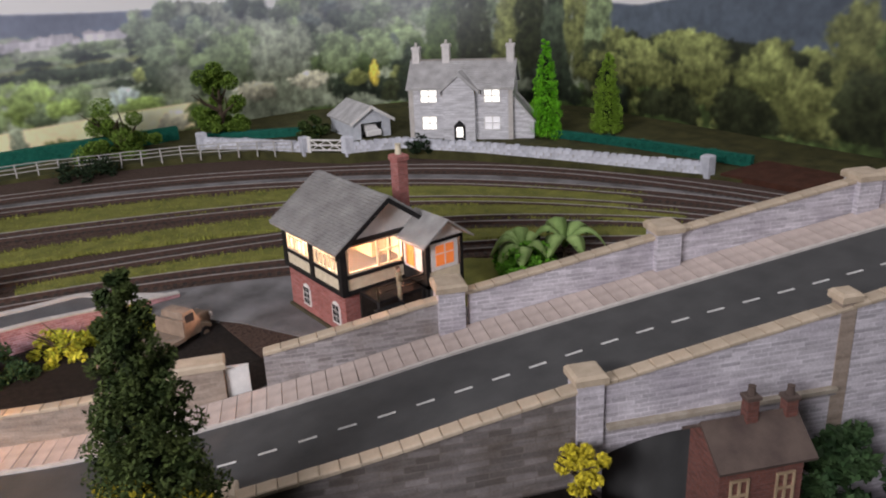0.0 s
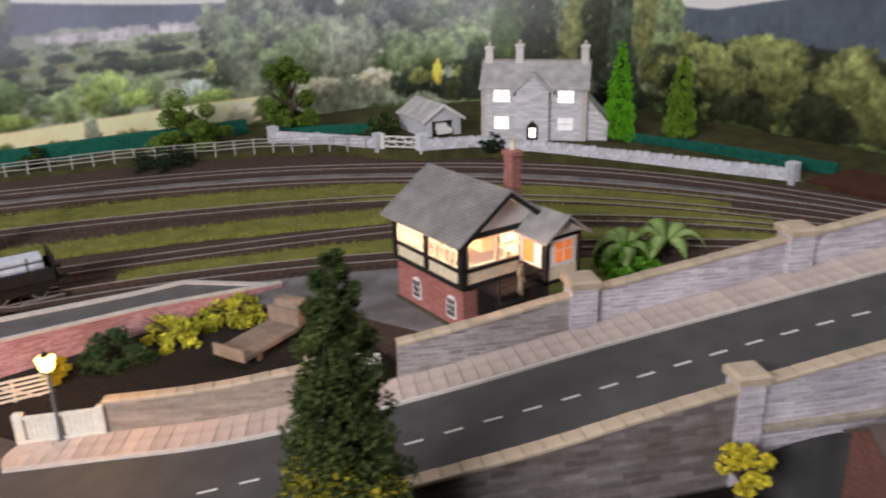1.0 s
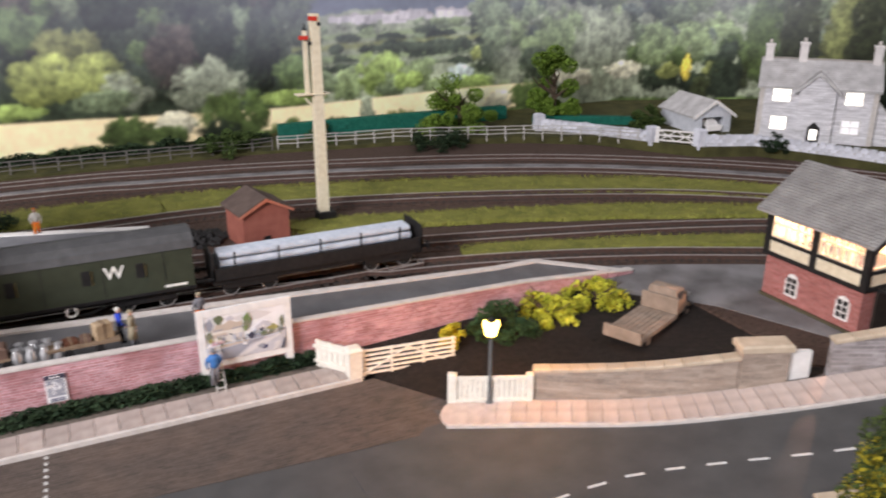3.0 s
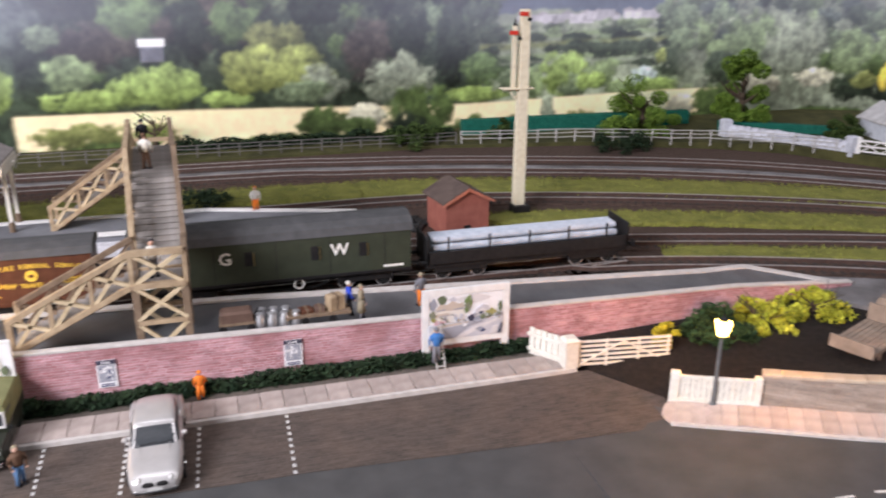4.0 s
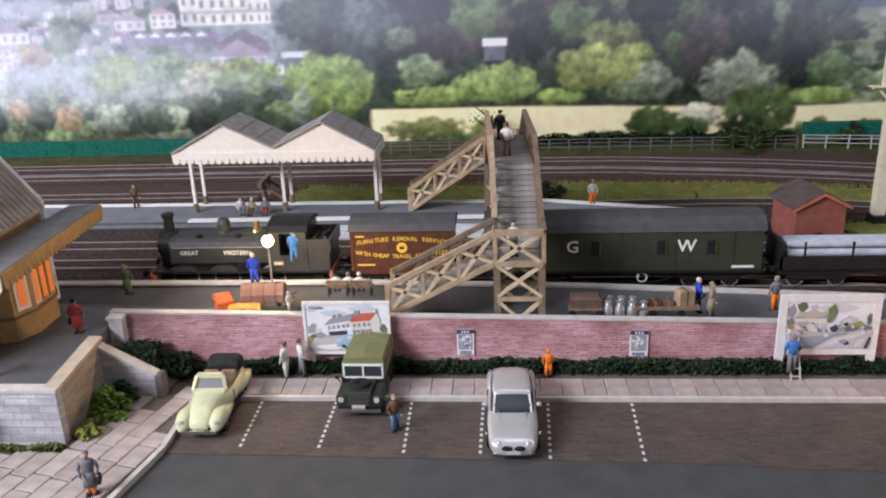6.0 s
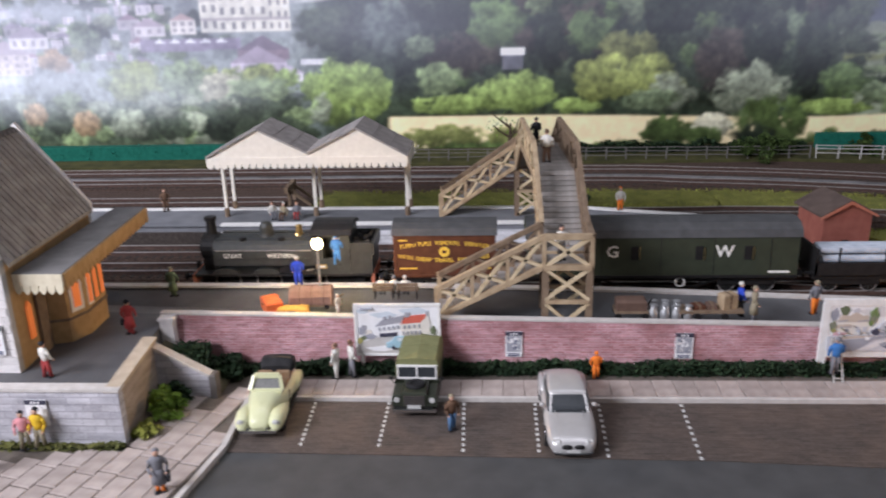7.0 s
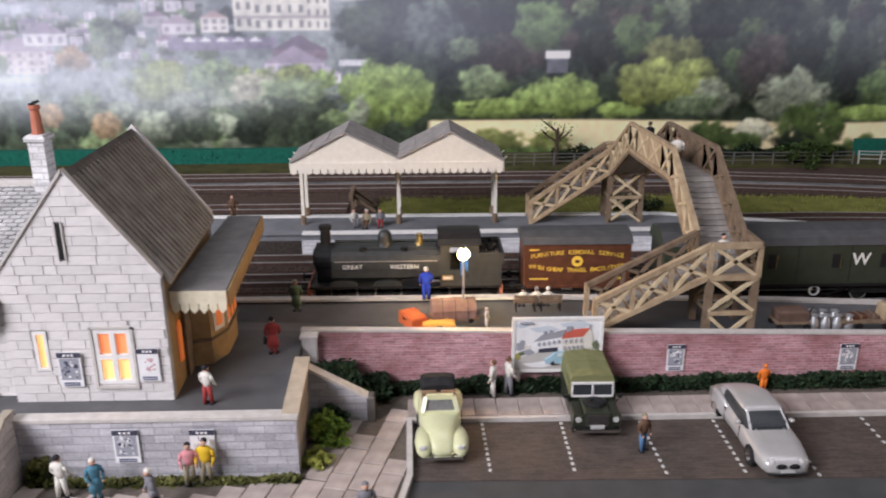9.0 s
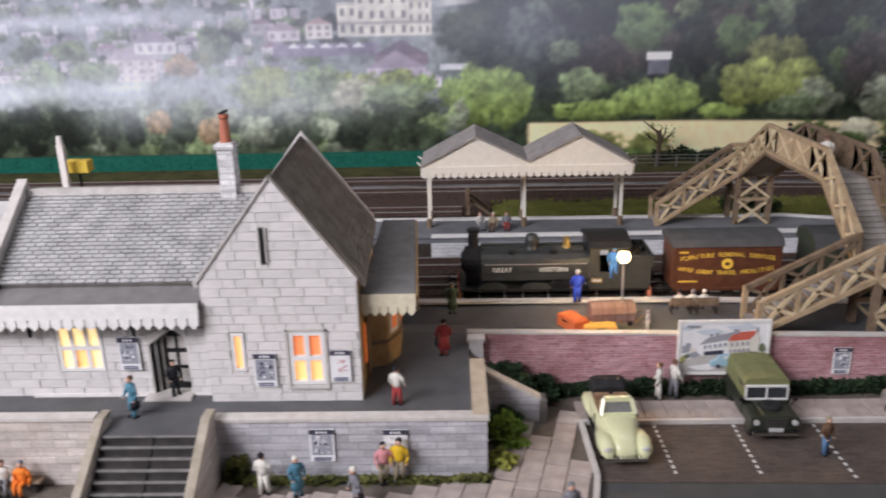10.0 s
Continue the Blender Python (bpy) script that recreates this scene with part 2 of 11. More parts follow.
PINK_BRICK = masonry("pink_brick_paper", (0.43, 0.19, 0.205), (0.59, 0.33, 0.365), (0.62, 0.44, 0.475), 0.42, 0.165, 0.13, stain=(0.25, 0.09, 0.09), stain_amount=0.65, bump=0.3)
RED_BRICK = masonry("red_brick", (0.32, 0.098, 0.088), (0.45, 0.165, 0.15), (0.40, 0.24, 0.22), 0.34, 0.125, 0.12, stain=(0.24, 0.08, 0.06))
SHADED_BRICK = masonry("dark_red_brick", (0.13, 0.045, 0.035), (0.20, 0.07, 0.05), (0.16, 0.10, 0.09), 0.34, 0.125, 0.12, stain=(0.08, 0.04, 0.03))
GREY_STONE = masonry("grey_stone_paper", (0.44, 0.42, 0.46), (0.66, 0.63, 0.68), (0.70, 0.67, 0.72), 0.74, 0.235, 0.12, stain=(0.34, 0.31, 0.36), stain_amount=0.6, bump=0.4)
DULL_STONE = masonry("dull_stone_paper", (0.25, 0.23, 0.235), (0.44, 0.41, 0.42), (0.42, 0.39, 0.39), 0.74, 0.235, 0.12, stain=(0.22, 0.185, 0.16), stain_amount=0.6, bump=0.4)
BUFF_STONE = masonry("warm_stone_paper", (0.31, 0.25, 0.205), (0.40, 0.33, 0.275), (0.36, 0.30, 0.25), 0.9, 0.3, 0.08, stain=(0.30, 0.225, 0.175), stain_amount=0.5, bump=0.4)
STONE = material("pale_stone_block", [(0.60, 0.575, 0.565), (0.76, 0.73, 0.715)], 150, 7, 0.9, bump=0.35, spread=0.45, random_tint=0.06)
MORTAR = material("grey_mortar", [(0.36, 0.35, 0.34), (0.48, 0.47, 0.46)], 250, 4, 0.95)
WEATHERED_SHADED = masonry("weathered_stone_paper", (0.115, 0.10, 0.093), (0.27, 0.245, 0.242), (0.20, 0.175, 0.165), 1.1, 0.36, 0.1, stain=(0.10, 0.078, 0.06), stain_amount=0.8, bump=0.4)
HOUSE_STONE = masonry("house_stone", (0.62, 0.62, 0.65), (0.74, 0.74, 0.77), (0.56, 0.56, 0.59), 0.7, 0.3, 0.1, stain=(0.5, 0.5, 0.52), bump=0.3)
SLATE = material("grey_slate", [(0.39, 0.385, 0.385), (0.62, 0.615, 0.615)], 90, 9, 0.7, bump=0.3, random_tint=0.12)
DARK_SLATE = material("dark_slate", [(0.085, 0.075, 0.07), (0.16, 0.145, 0.135)], 120, 7, 0.75, bump=0.4, random_tint=0.1)
ROOF_FELT = material("grey_roof_felt", [(0.155, 0.15, 0.148), (0.225, 0.218, 0.215)], 120, 8, 0.8, bump=0.2)
BALLAST = material("brown_ballast", [(0.038, 0.024, 0.018), (0.125, 0.083, 0.066)], 500, 4, 0.95, bump=0.9, spread=0.7)
GRAVEL = material("grey_gravel", [(0.10, 0.095, 0.095), (0.25, 0.245, 0.25)], 36, 20, 0.95, bump=0.6, spread=0.6)
EARTH = material("dark_earth", [(0.009, 0.007, 0.006), (0.024, 0.018, 0.015)], 300, 5, 0.95, bump=0.6)
SHADED_EARTH = material("black_peat", [(0.006, 0.005, 0.0045), (0.014, 0.011, 0.009)], 300, 5, 0.98, bump=0.6, spec=0.1)
GROUND = material("layout_ground", [(0.05, 0.045, 0.03), (0.11, 0.10, 0.06)], 40, 20, 0.95, bump=0.5)
RAIL = material("rail_steel", [(0.30, 0.28, 0.27), (0.46, 0.44, 0.43)], 300, 3, 0.38, 0.4, bump=0.05)
RUST = material("rusty_rail_web", [(0.05, 0.031, 0.025), (0.10, 0.062, 0.05)], 300, 4, 0.85, bump=0.1)
SLEEPER = material("dark_sleeper", [(0.03, 0.024, 0.021), (0.07, 0.057, 0.05)], 400, 4, 0.9, bump=0.3)
LOCO = material("dull_green_black_loco_paint", [(0.022, 0.025, 0.025), (0.038, 0.042, 0.042)], 200, 5, 0.45, bump=0.05, spec=0.5)
BLACK = material("black_paint", [(0.010, 0.010, 0.011), (0.022, 0.021, 0.021)], 300, 5, 0.55, bump=0.08)
BROWN_VAN = material("chocolate_van_paint", [(0.075, 0.028, 0.016), (0.11, 0.045, 0.026)], 200, 5, 0.5, bump=0.05)
GREEN_VAN = material("olive_green_van_paint", [(0.033, 0.040, 0.026), (0.046, 0.054, 0.036)], 120, 8, 0.55, bump=0.05)
VAN_ROOF = material("grey_van_roof", [(0.056, 0.058, 0.060), (0.082, 0.084, 0.087)], 150, 6, 0.7, bump=0.08)
YELLOW = material("yellow_lettering", [(0.75, 0.50, 0.06), (0.82, 0.58, 0.10)], 300, 3, 0.6, bump=0)
LETTER = material("white_lettering", [(0.72, 0.72, 0.68), (0.82, 0.82, 0.78)], 300, 3, 0.6, bump=0)
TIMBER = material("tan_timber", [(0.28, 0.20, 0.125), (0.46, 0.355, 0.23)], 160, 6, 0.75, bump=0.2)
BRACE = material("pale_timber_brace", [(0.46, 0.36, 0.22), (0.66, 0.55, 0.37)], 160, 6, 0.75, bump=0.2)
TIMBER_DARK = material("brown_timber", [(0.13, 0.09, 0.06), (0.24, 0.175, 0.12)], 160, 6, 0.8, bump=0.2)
DECK = material("grey_plank", [(0.21, 0.19, 0.175), (0.32, 0.30, 0.28)], 200, 6, 0.85, bump=0.3, random_tint=0.12)
OCHRE = material("ochre_boarding", [(0.33, 0.205, 0.09), (0.46, 0.30, 0.145)], 180, 6, 0.7, bump=0.15)
BRASS = material("brass", [(0.55, 0.38, 0.14), (0.68, 0.48, 0.2)], 300, 3, 0.3, 0.9, bump=0)
CHROME = material("chrome", [(0.6, 0.6, 0.6), (0.75, 0.75, 0.75)], 300, 3, 0.2, 1.0, bump=0)


# ---- structure: baseboard levels, road, platforms, tracks ----
def zplat(x):
    """The platform's height at x."""
    return 3.3 - 0.02 * max(0.0, x)


def smooth_path(pts, step=1.0):
    """A smooth plan line through the points, resampled at even steps."""
    out = []
    P = [pts[0]] + list(pts) + [pts[-1]]
    for i in range(1, len(P) - 2):
        p0, p1, p2, p3 = [Vector(p) for p in P[i - 1:i + 3]]
        k = max(2, int((p2 - p1).length / step))
        for j in range(k):
            t = j / k
            out.append(0.5 * ((2 * p1) + (p2 - p0) * t + (2 * p0 - 5 * p1 + 4 * p2 - p3) * t * t + (3 * p1 - p0 - 3 * p2 + p3) * t ** 3))
    out.append(Vector(pts[-1]))
    return [tuple(p) for p in out]


def along(pts, d):
    """The point d along a plan line, and its direction."""
    for a, b in zip(pts, pts[1:]):
        L = math.hypot(b[0] - a[0], b[1] - a[1])
        if d <= L or b == pts[-1]:
            return tuple(a[i] + (b[i] - a[i]) * d / L for i in range(len(a))), math.atan2(b[1] - a[1], b[0] - a[0])
        d -= L


def length(pts):
    return sum(math.hypot(b[0] - a[0], b[1] - a[1]) for a, b in zip(pts, pts[1:]))


setting("ground", Shape().box(-160, -110, -7, 160, 70, -6), GROUND, "dark scenic baseboard under the whole layout", "ground")

# far kerb-side wall line of the rising road: x, y, pavement height
ROAD = [(33.2, 2.2, 0.0), (37.2, -0.2, 0.22), (41.0, -2.6, 0.6), (46.0, -5.9, 1.2), (51.5, -8.9, 2.15), (58.0, -12.0, 3.4), (64.3, -14.7, 4.65), (76.1, -20.0, 6.8), (90.0, -26.2, 9.2), (112.0, -36.0, 13.0)]
ROAD = smooth_path(ROAD, 1.2)
RXY, RZ = [p[:2] for p in ROAD], [p[2] for p in ROAD]


def strip(pts, zs, w0, w1, z0, z1, floor=None):
    """A band beside the road line, on its slope."""
    s = Shape()
    rows = []
    for i, (x, y) in enumerate(pts):
        a, b = pts[max(0, i - 1)], pts[min(len(pts) - 1, i + 1)]
        L = math.hypot(b[0] - a[0], b[1] - a[1])
        nx, ny = -(b[1] - a[1]) / L, (b[0] - a[0]) / L
        lo = floor if floor is not None else zs[i] + z0
        rows.append([(x + nx * w0, y + ny * w0, lo), (x + nx * w0, y + ny * w0, zs[i] + z1), (x + nx * w1, y + ny * w1, zs[i] + z1), (x + nx * w1, y + ny * w1, lo)])
    return s.loft(rows)


def cut(x0, x1):
    k = [i for i, p in enumerate(RXY) if x0 <= p[0] <= x1]
    return [RXY[i] for i in k], [RZ[i] for i in k]


setting("road", Shape().prism([(-160, -60), (30, -60), (40, -26), (38, -12), (36.5, -3), (36.0, 0.0), (34.2, 4.7), (-160, 4.7)], -5.99, 0.0), ASPHALT, "dark grey tarmac road and car park", "road")


def road_level(x, y):
    """Height of the road's surface, and how far (to the right of its way) and how far along the place lies."""
    best = (1e9, 0, 0, 0)
    for (ax, ay, az), (bx, by, bz) in zip(ROAD, ROAD[1:]):
        dx, dy = bx - ax, by - ay
        k = min(1, max(0, ((x - ax) * dx + (y - ay) * dy) / (dx * dx + dy * dy)))
        qx, qy = ax + k * dx, ay + k * dy
        r = math.hypot(x - qx, y - qy)
        if r < best[0]:
            side = dx * (y - ay) - dy * (x - ax)
            best = (r, az + k * (bz - az), -r if side < 0 else r, qx)
    return best[1:]


def faded(x, y):
    z, off, q = road_level(x, y)
    k = min(1, max(0, (-off - 9.5) / 9))
    return max(0.0, z) * (1 - k * k * (3 - 2 * k))


def road_corner(x, y):
    """A corner of the road's surface, drawn back to the near wall where it would stand past it."""
    z, off, q = road_level(x, y)
    h = faded(x, y) + 0.005
    if q > 51.5 and off < -10.4:
        a = math.radians(-24.3)
        d = -off - 10.4
        return (x - math.sin(a) * d, y + math.cos(a) * d, h)
    return (x, y, h)


s = Shape()
cells = {}
for i in range(0, 88):
    for j in range(0, 70):
        x, y = 30 + i, -46 + j * 0.75
        z, off, q = road_level(x + 0.5, y + 0.375)
        if off > 0.4 or off < -24 or (q > 52.5 and off < -10.5) or (off < -10.5 and x > 52 and y < -16) or (x < 36 and y > -2.2):
            continue
        for a, b in ((i, j), (i + 1, j), (i + 1, j + 1), (i, j + 1)):
            if (a, b) not in cells:
                cells[(a, b)] = len(s.v)
                s.v.append(road_corner(30 + a, -46 + b * 0.75))
        s.f.append(tuple(cells[k] for k in ((i, j), (i + 1, j), (i + 1, j + 1), (i, j + 1))))
top_z, n_v, tops_f = 0, len(s.v), list(s.f)
s.v += s.v + [(x, y, -5.95) for x, y, z in s.v]
edges = {}
for f in tops_f:
    for a, b in zip(f, f[1:] + f[:1]):
        edges[(a, b)] = True
s.f += [(b + n_v, a + n_v, a + 2 * n_v, b + 2 * n_v) for a, b in edges if (b, a) not in edges]
setting("road", s, ASPHALT, "dark grey tarmac road climbing to a bridge", "road", smooth=True)
setting("paving", Shape().prism([(30, -1.9), (36.6, -2.5), (37.0, 0.2), (34.4, 4.6), (30, 4.6)], -0.3, [0.05, 0.2, 0.26, 0.08, 0.05]), SETTS, "brown block paving at the yard entrance", "paving")
setting("paving", Shape().prism([(-8.0, -0.7), (17, -1.1), (30, -1.9), (30, 4.6), (-8.0, 4.6)], -0.3, 0.05), SETTS, "brown block paving of the parking bays", "paving")
setting("track_ground", Shape().prism([(-160, 8.5), (57, 8.5), (57, -7.5), (64.6, -13.9), (76.3, -19.2), (112.3, -35.2), (160, -36), (160, 66), (-160, 66)], -5.9, 1.6), BALLAST, "brown ballast ground of the railway", "ground")
setting("yard", Shape().prism([(34.6, 4.6), (37.3, 0.2), (41.2, -2.1), (46.2, -5.4), (51.7, -8.3), (58, -11.4), (58, 8.2), (34.6, 8.2)], -5.9, [0.05, 0.1, 0.6, 1.0, 1.3, 1.5, 1.5, 0.4]), EARTH, "dark earth yard beside the platform", "yard")

# gravel round the signal box and grass between the tracks, as low mounds
def mound(name, pts, z0, h, mat, label):
    c = [sum(p[i] for p in pts) / len(pts) for i in (0, 1)]
    s = Shape()
    inner = [(c[0] + (x - c[0]) * 0.86, c[1] + (y - c[1]) * 0.86) for x, y in pts]
    s.loft([[(x, y, z0 - 0.4) for x, y in pts], [(x, y, z0 + h * 0.5) for x, y in pts], [(x, y, z0 + h) for x, y in inner]])
    return setting(name, s, mat, label, "ground")


mound("gravel", [(52, 9), (58, 1), (62, -8), (64, -12), (70, -10), (73, -3), (70, 3), (66, 6.5), (60, 9)], 1.6, 0.12, GRAVEL, "pale grey gravel round the signal box")

# ---- tracks ----
TRACKS = {
    "platform_line": [(-150, 17.2), (25, 17.2), (40, 16.4), (50, 14.2), (59, 11.0), (65, 8.2), (72, 4.6), (79.4, 0.6), (87, -5.2), (95, -13), (103, -23)],
    "middle_line": [(-150, 21.7), (5, 21.7), (16, 21.0), (26, 18.6), (36, 17.0)],
    "far_platform_line": [(-150, 26.0), (10, 26.0), (24, 24.9), (35, 22.9), (50, 19.6), (67.4, 14.4), (80, 8.6), (90, 0.0), (98, -11), (104, -23)],
    "loop_line": [(-150, 36.2), (5, 36.2), (29, 36.4), (40, 35.0), (53.8, 31.0), (71.2, 23.6), (83, 15.0), (92, 5.0), (99, -7), (105, -22)],
    "siding": [(-150, 41.2), (-40, 41.2), (-14.5, 41.2)],
    "inner_main": [(-150, 48.8), (0, 48.8), (28, 47.0), (48, 42.4), (65, 36.0), (77, 28.8), (88, 19.0), (96, 8.0), (102, -4), (107, -20)],
    "outer_main": [(-150, 53.8), (0, 53.8), (30, 52.0), (50, 47.4), (67, 41.4), (80, 33.6), (91, 24.5), (98.5, 15.0), (104, 3), (108, -12), (110, -25)],
}
ZT = 1.6  # ground under the track


def track(name, pts):
    line = smooth_path(pts, 1.5)
    t = thing("railway_track", line[0][0], line[0][1], ZT, 0, "steel rails on dark sleepers in brown ballast", "track", "railway tracks")
    ox, oy = line[0]
    loc = [(x - ox, y - oy) for x, y in line]
    part("ballast_bed", Shape().ribbon(loc, -1.9, 1.9, -0.3, 0.12), BALLAST, t)
    for s in (-0.86, 0.86):
        r = Shape()
        r.ribbon(loc, s - 0.05, s + 0.05, 0.1, 0.44)
        w = part("rail", r, RUST, t, "rusty rail with a bright head")
        part("rail_head", Shape().ribbon(loc, s - 0.045, s + 0.045, 0.44, 0.5), RAIL, w)
    sl = Shape()
    d, L = 0.3, length(loc)
    while d < L:
        (x, y), a = along(loc, d)
        if -75 < x + ox < 112:
            c, n = math.cos(a), math.sin(a)
            sl.add([(x + u * c - v * n, y + u * n + v * c, z) for z in (0.05, 0.17) for u, v in ((-0.13, -1.55), (0.13, -1.55), (0.13, 1.55), (-0.13, 1.55))],
                   [(0, 3, 2, 1), (4, 5, 6, 7), (0, 1, 5, 4), (1, 2, 6, 5), (2, 3, 7, 6), (3, 0, 4, 7)])
        d += 0.72
    tagged(part("sleeper_bed", sl, SLEEPER, t), kind="stuff")


for nm, pts in TRACKS.items():
    track(nm, pts)

# ---- platforms ----
px = [-70, -40, -14, 0, 15, 30, 47, 50.5]
edge = [15.0, 15.0, 14.9, 14.8, 14.6, 13.6, 12.4, 12.5]
out = [(-70, 2.0), (-13.9, 0.3), (-14.15, 7.65), (-13.5, 8.2)] + [(x, 8.25) for x in (0, 15, 30, 47)] + [(56.2, 8.3), (56.2, 9.0)] + [(x, y) for x, y in zip(px[::-1], edge[::-1])]
tops = [3.3, 3.3, 3.3, 3.3] + [zplat(x) for x in (0, 15, 30, 47)] + [1.75, 1.75] + [zplat(x) for x in px[::-1]]
setting("platform_1", Shape().prism(out, -5.9, tops), PLATFORM, "grey tarmac station platform", "platform")
s = Shape()
s.loft([[(x, y - 0.55, zplat(x) - 0.1), (x, y + 0.06, zplat(x) - 0.1), (x, y + 0.06, zplat(x) + 0.05), (x, y - 0.55, zplat(x) + 0.05)] for x, y in zip(px, edge)])
s.loft([[(x - 0.3, y - 0.45, z - 0.1), (x + 0.06, y + 0.05, z - 0.1), (x + 0.06, y + 0.05, z + 0.05), (x - 0.3, y - 0.45, z + 0.05)] for x, y, z in ((50.5, 12.5, zplat(50.5)), (56.2, 9.0, 1.75))])
setting("platform_edge", s, PALE, "pale stone edge of the platform", "platform edge")
out2 = [(-75, 28.4), (13, 28.6), (25, 28.9), (25, 29.9), (13, 33.4), (-75, 34.2)]
setting("platform_2", Shape().prism(out2, 1.0, 3.3), PLATFORM_PALE, "grey tarmac island platform", "platform")
s = Shape()
for a, b in zip(out2[1:], out2[2:]):
    if a[0] != b[0]:
        s.bar((a[0], a[1] + (0.2 if a[1] < 29.5 else -0.2), 3.3), (b[0], b[1] + (0.2 if b[1] < 29.5 else -0.2), 3.3), 0.75, 0.14)
s.bar((-17, 28.72, 3.3), (13, 28.8, 3.3), 0.75, 0.14)
setting("platform_edge", s, WHITE, "white-painted edge of the island platform", "platform edge")
setting("platform_edge", Shape().bar((-75, 28.6, 3.3), (-17, 28.72, 3.3), 0.75, 0.12), PLATFORM_PALE, "worn grey edge of the island platform", "platform edge")
setting("platform_face", Shape().slab([(-17, 1.2), (12.9, 1.2), (12.9, 2.75), (-17, 2.75)], "y", 28.2, 28.58), HOUSE_STONE, "stone face of the island platform", "platform face")
setting("platform_face", Shape().slab([(-75, 1.2), (-17, 1.2), (-17, 2.75), (-75, 2.75)], "y", 28.2, 28.48), SLEEPER, "dark grimy face of the island platform", "platform face")

# ---- the brick wall at the foot of platform 1 ----
def top(x):
    return 3.62 - 0.021 * x


wx = [-14.2, 0, 15, 30, 47, 56.4]
wt = [top(x) for x in wx[:-1]] + [1.95]
setting("wall_platform", Shape().slab([(x, -5.5) for x in wx] + [(x, z) for x, z in zip(wx[::-1], wt[::-1])], "y", 8.2, 8.55), PINK_BRICK, "pink brick-paper wall below the platform", "wall")
s = Shape()
s.loft([[(x, 8.13, z), (x, 8.62, z), (x, 8.62, z + 0.12), (x, 8.13, z + 0.12)] for x, z in zip(wx, wt)])
setting("coping", s, PALE, "pale coping along the brick wall", "coping")
setting("pillar", Shape().box(-14.1, 7.6, 0, -13.3, 8.4, 3.72).cham(-14.2, 7.5, 3.72, -13.2, 8.5, 3.94, 0.06), STONE, "pale stone pillar at the end of the brick wall", "pillar")


# ---- the printed backscene: a flat sheet bent round the corner, with a painted landscape ----
def bpath(s):
    """The backdrop's line in plan: straight behind the layout, round the corner, and down the right-hand end."""
    if s <= 95:
        return s, 63.0
    if s <= 142.12:
        a = (s - 95) / 30
        return 95 + 30 * math.sin(a), 33 + 30 * math.cos(a)
    return 125.0, 33 - (s - 142.12)


BS0, BS1, BZ0, BZ1, BSTEP = -110.0, 215.0, -1.0, 27.0, 0.165
BW, BH = int((BS1 - BS0) / BSTEP), int((BZ1 - BZ0) / BSTEP)
gs, gz = np.meshgrid(np.linspace(BS0, BS1, BW), np.linspace(BZ0, BZ1, BH))
rng = np.random.default_rng(7)


def value_noise(cell):
    """Smooth random field over the sheet, with features of about cell centimetres."""
    w, h = int((BS1 - BS0) / cell) + 3, int((BZ1 - BZ0) / cell) + 3
    g = rng.random((h, w))
    u, v = (gs - BS0) / cell, (gz - BZ0) / cell
    i, j = v.astype(int), u.astype(int)
    fu, fv = u - j, v - i
    fu, fv = fu * fu * (3 - 2 * fu), fv * fv * (3 - 2 * fv)
    return (g[i, j] * (1 - fu) + g[i, j + 1] * fu) * (1 - fv) + (g[i + 1, j] * (1 - fu) + g[i + 1, j + 1] * fu) * fv


LEAF = np.clip(0.5 + 1.7 * (0.35 * value_noise(1.3) + 0.35 * value_noise(0.6) + 0.3 * value_noise(0.3) - 0.5), 0, 1)
BROAD = 0.6 * value_noise(9) + 0.4 * value_noise(4)
RAGGED = 0.4 * value_noise(1.6) + 0.35 * value_noise(0.7) + 0.25 * value_noise(0.35)


def tone(*c):
    return np.array([(v / 255) ** 2.2 for v in c])


SHEET = np.empty((BH, BW, 3))
SHEET[:] = tone(226, 226, 224)


def lay(mask, colour, amount=1.0):
    k = np.clip(mask, 0, 1)[..., None] * amount
    SHEET[:] = SHEET * (1 - k) + colour * k


def below(line, soft=0.3):
    return np.clip((line - gz) / soft, 0, 1)


def foliage(colour, contrast=0.9):
    return colour * (1 - contrast / 2 + contrast * LEAF)[..., None] * (0.75 + 0.5 * BROAD)[..., None]


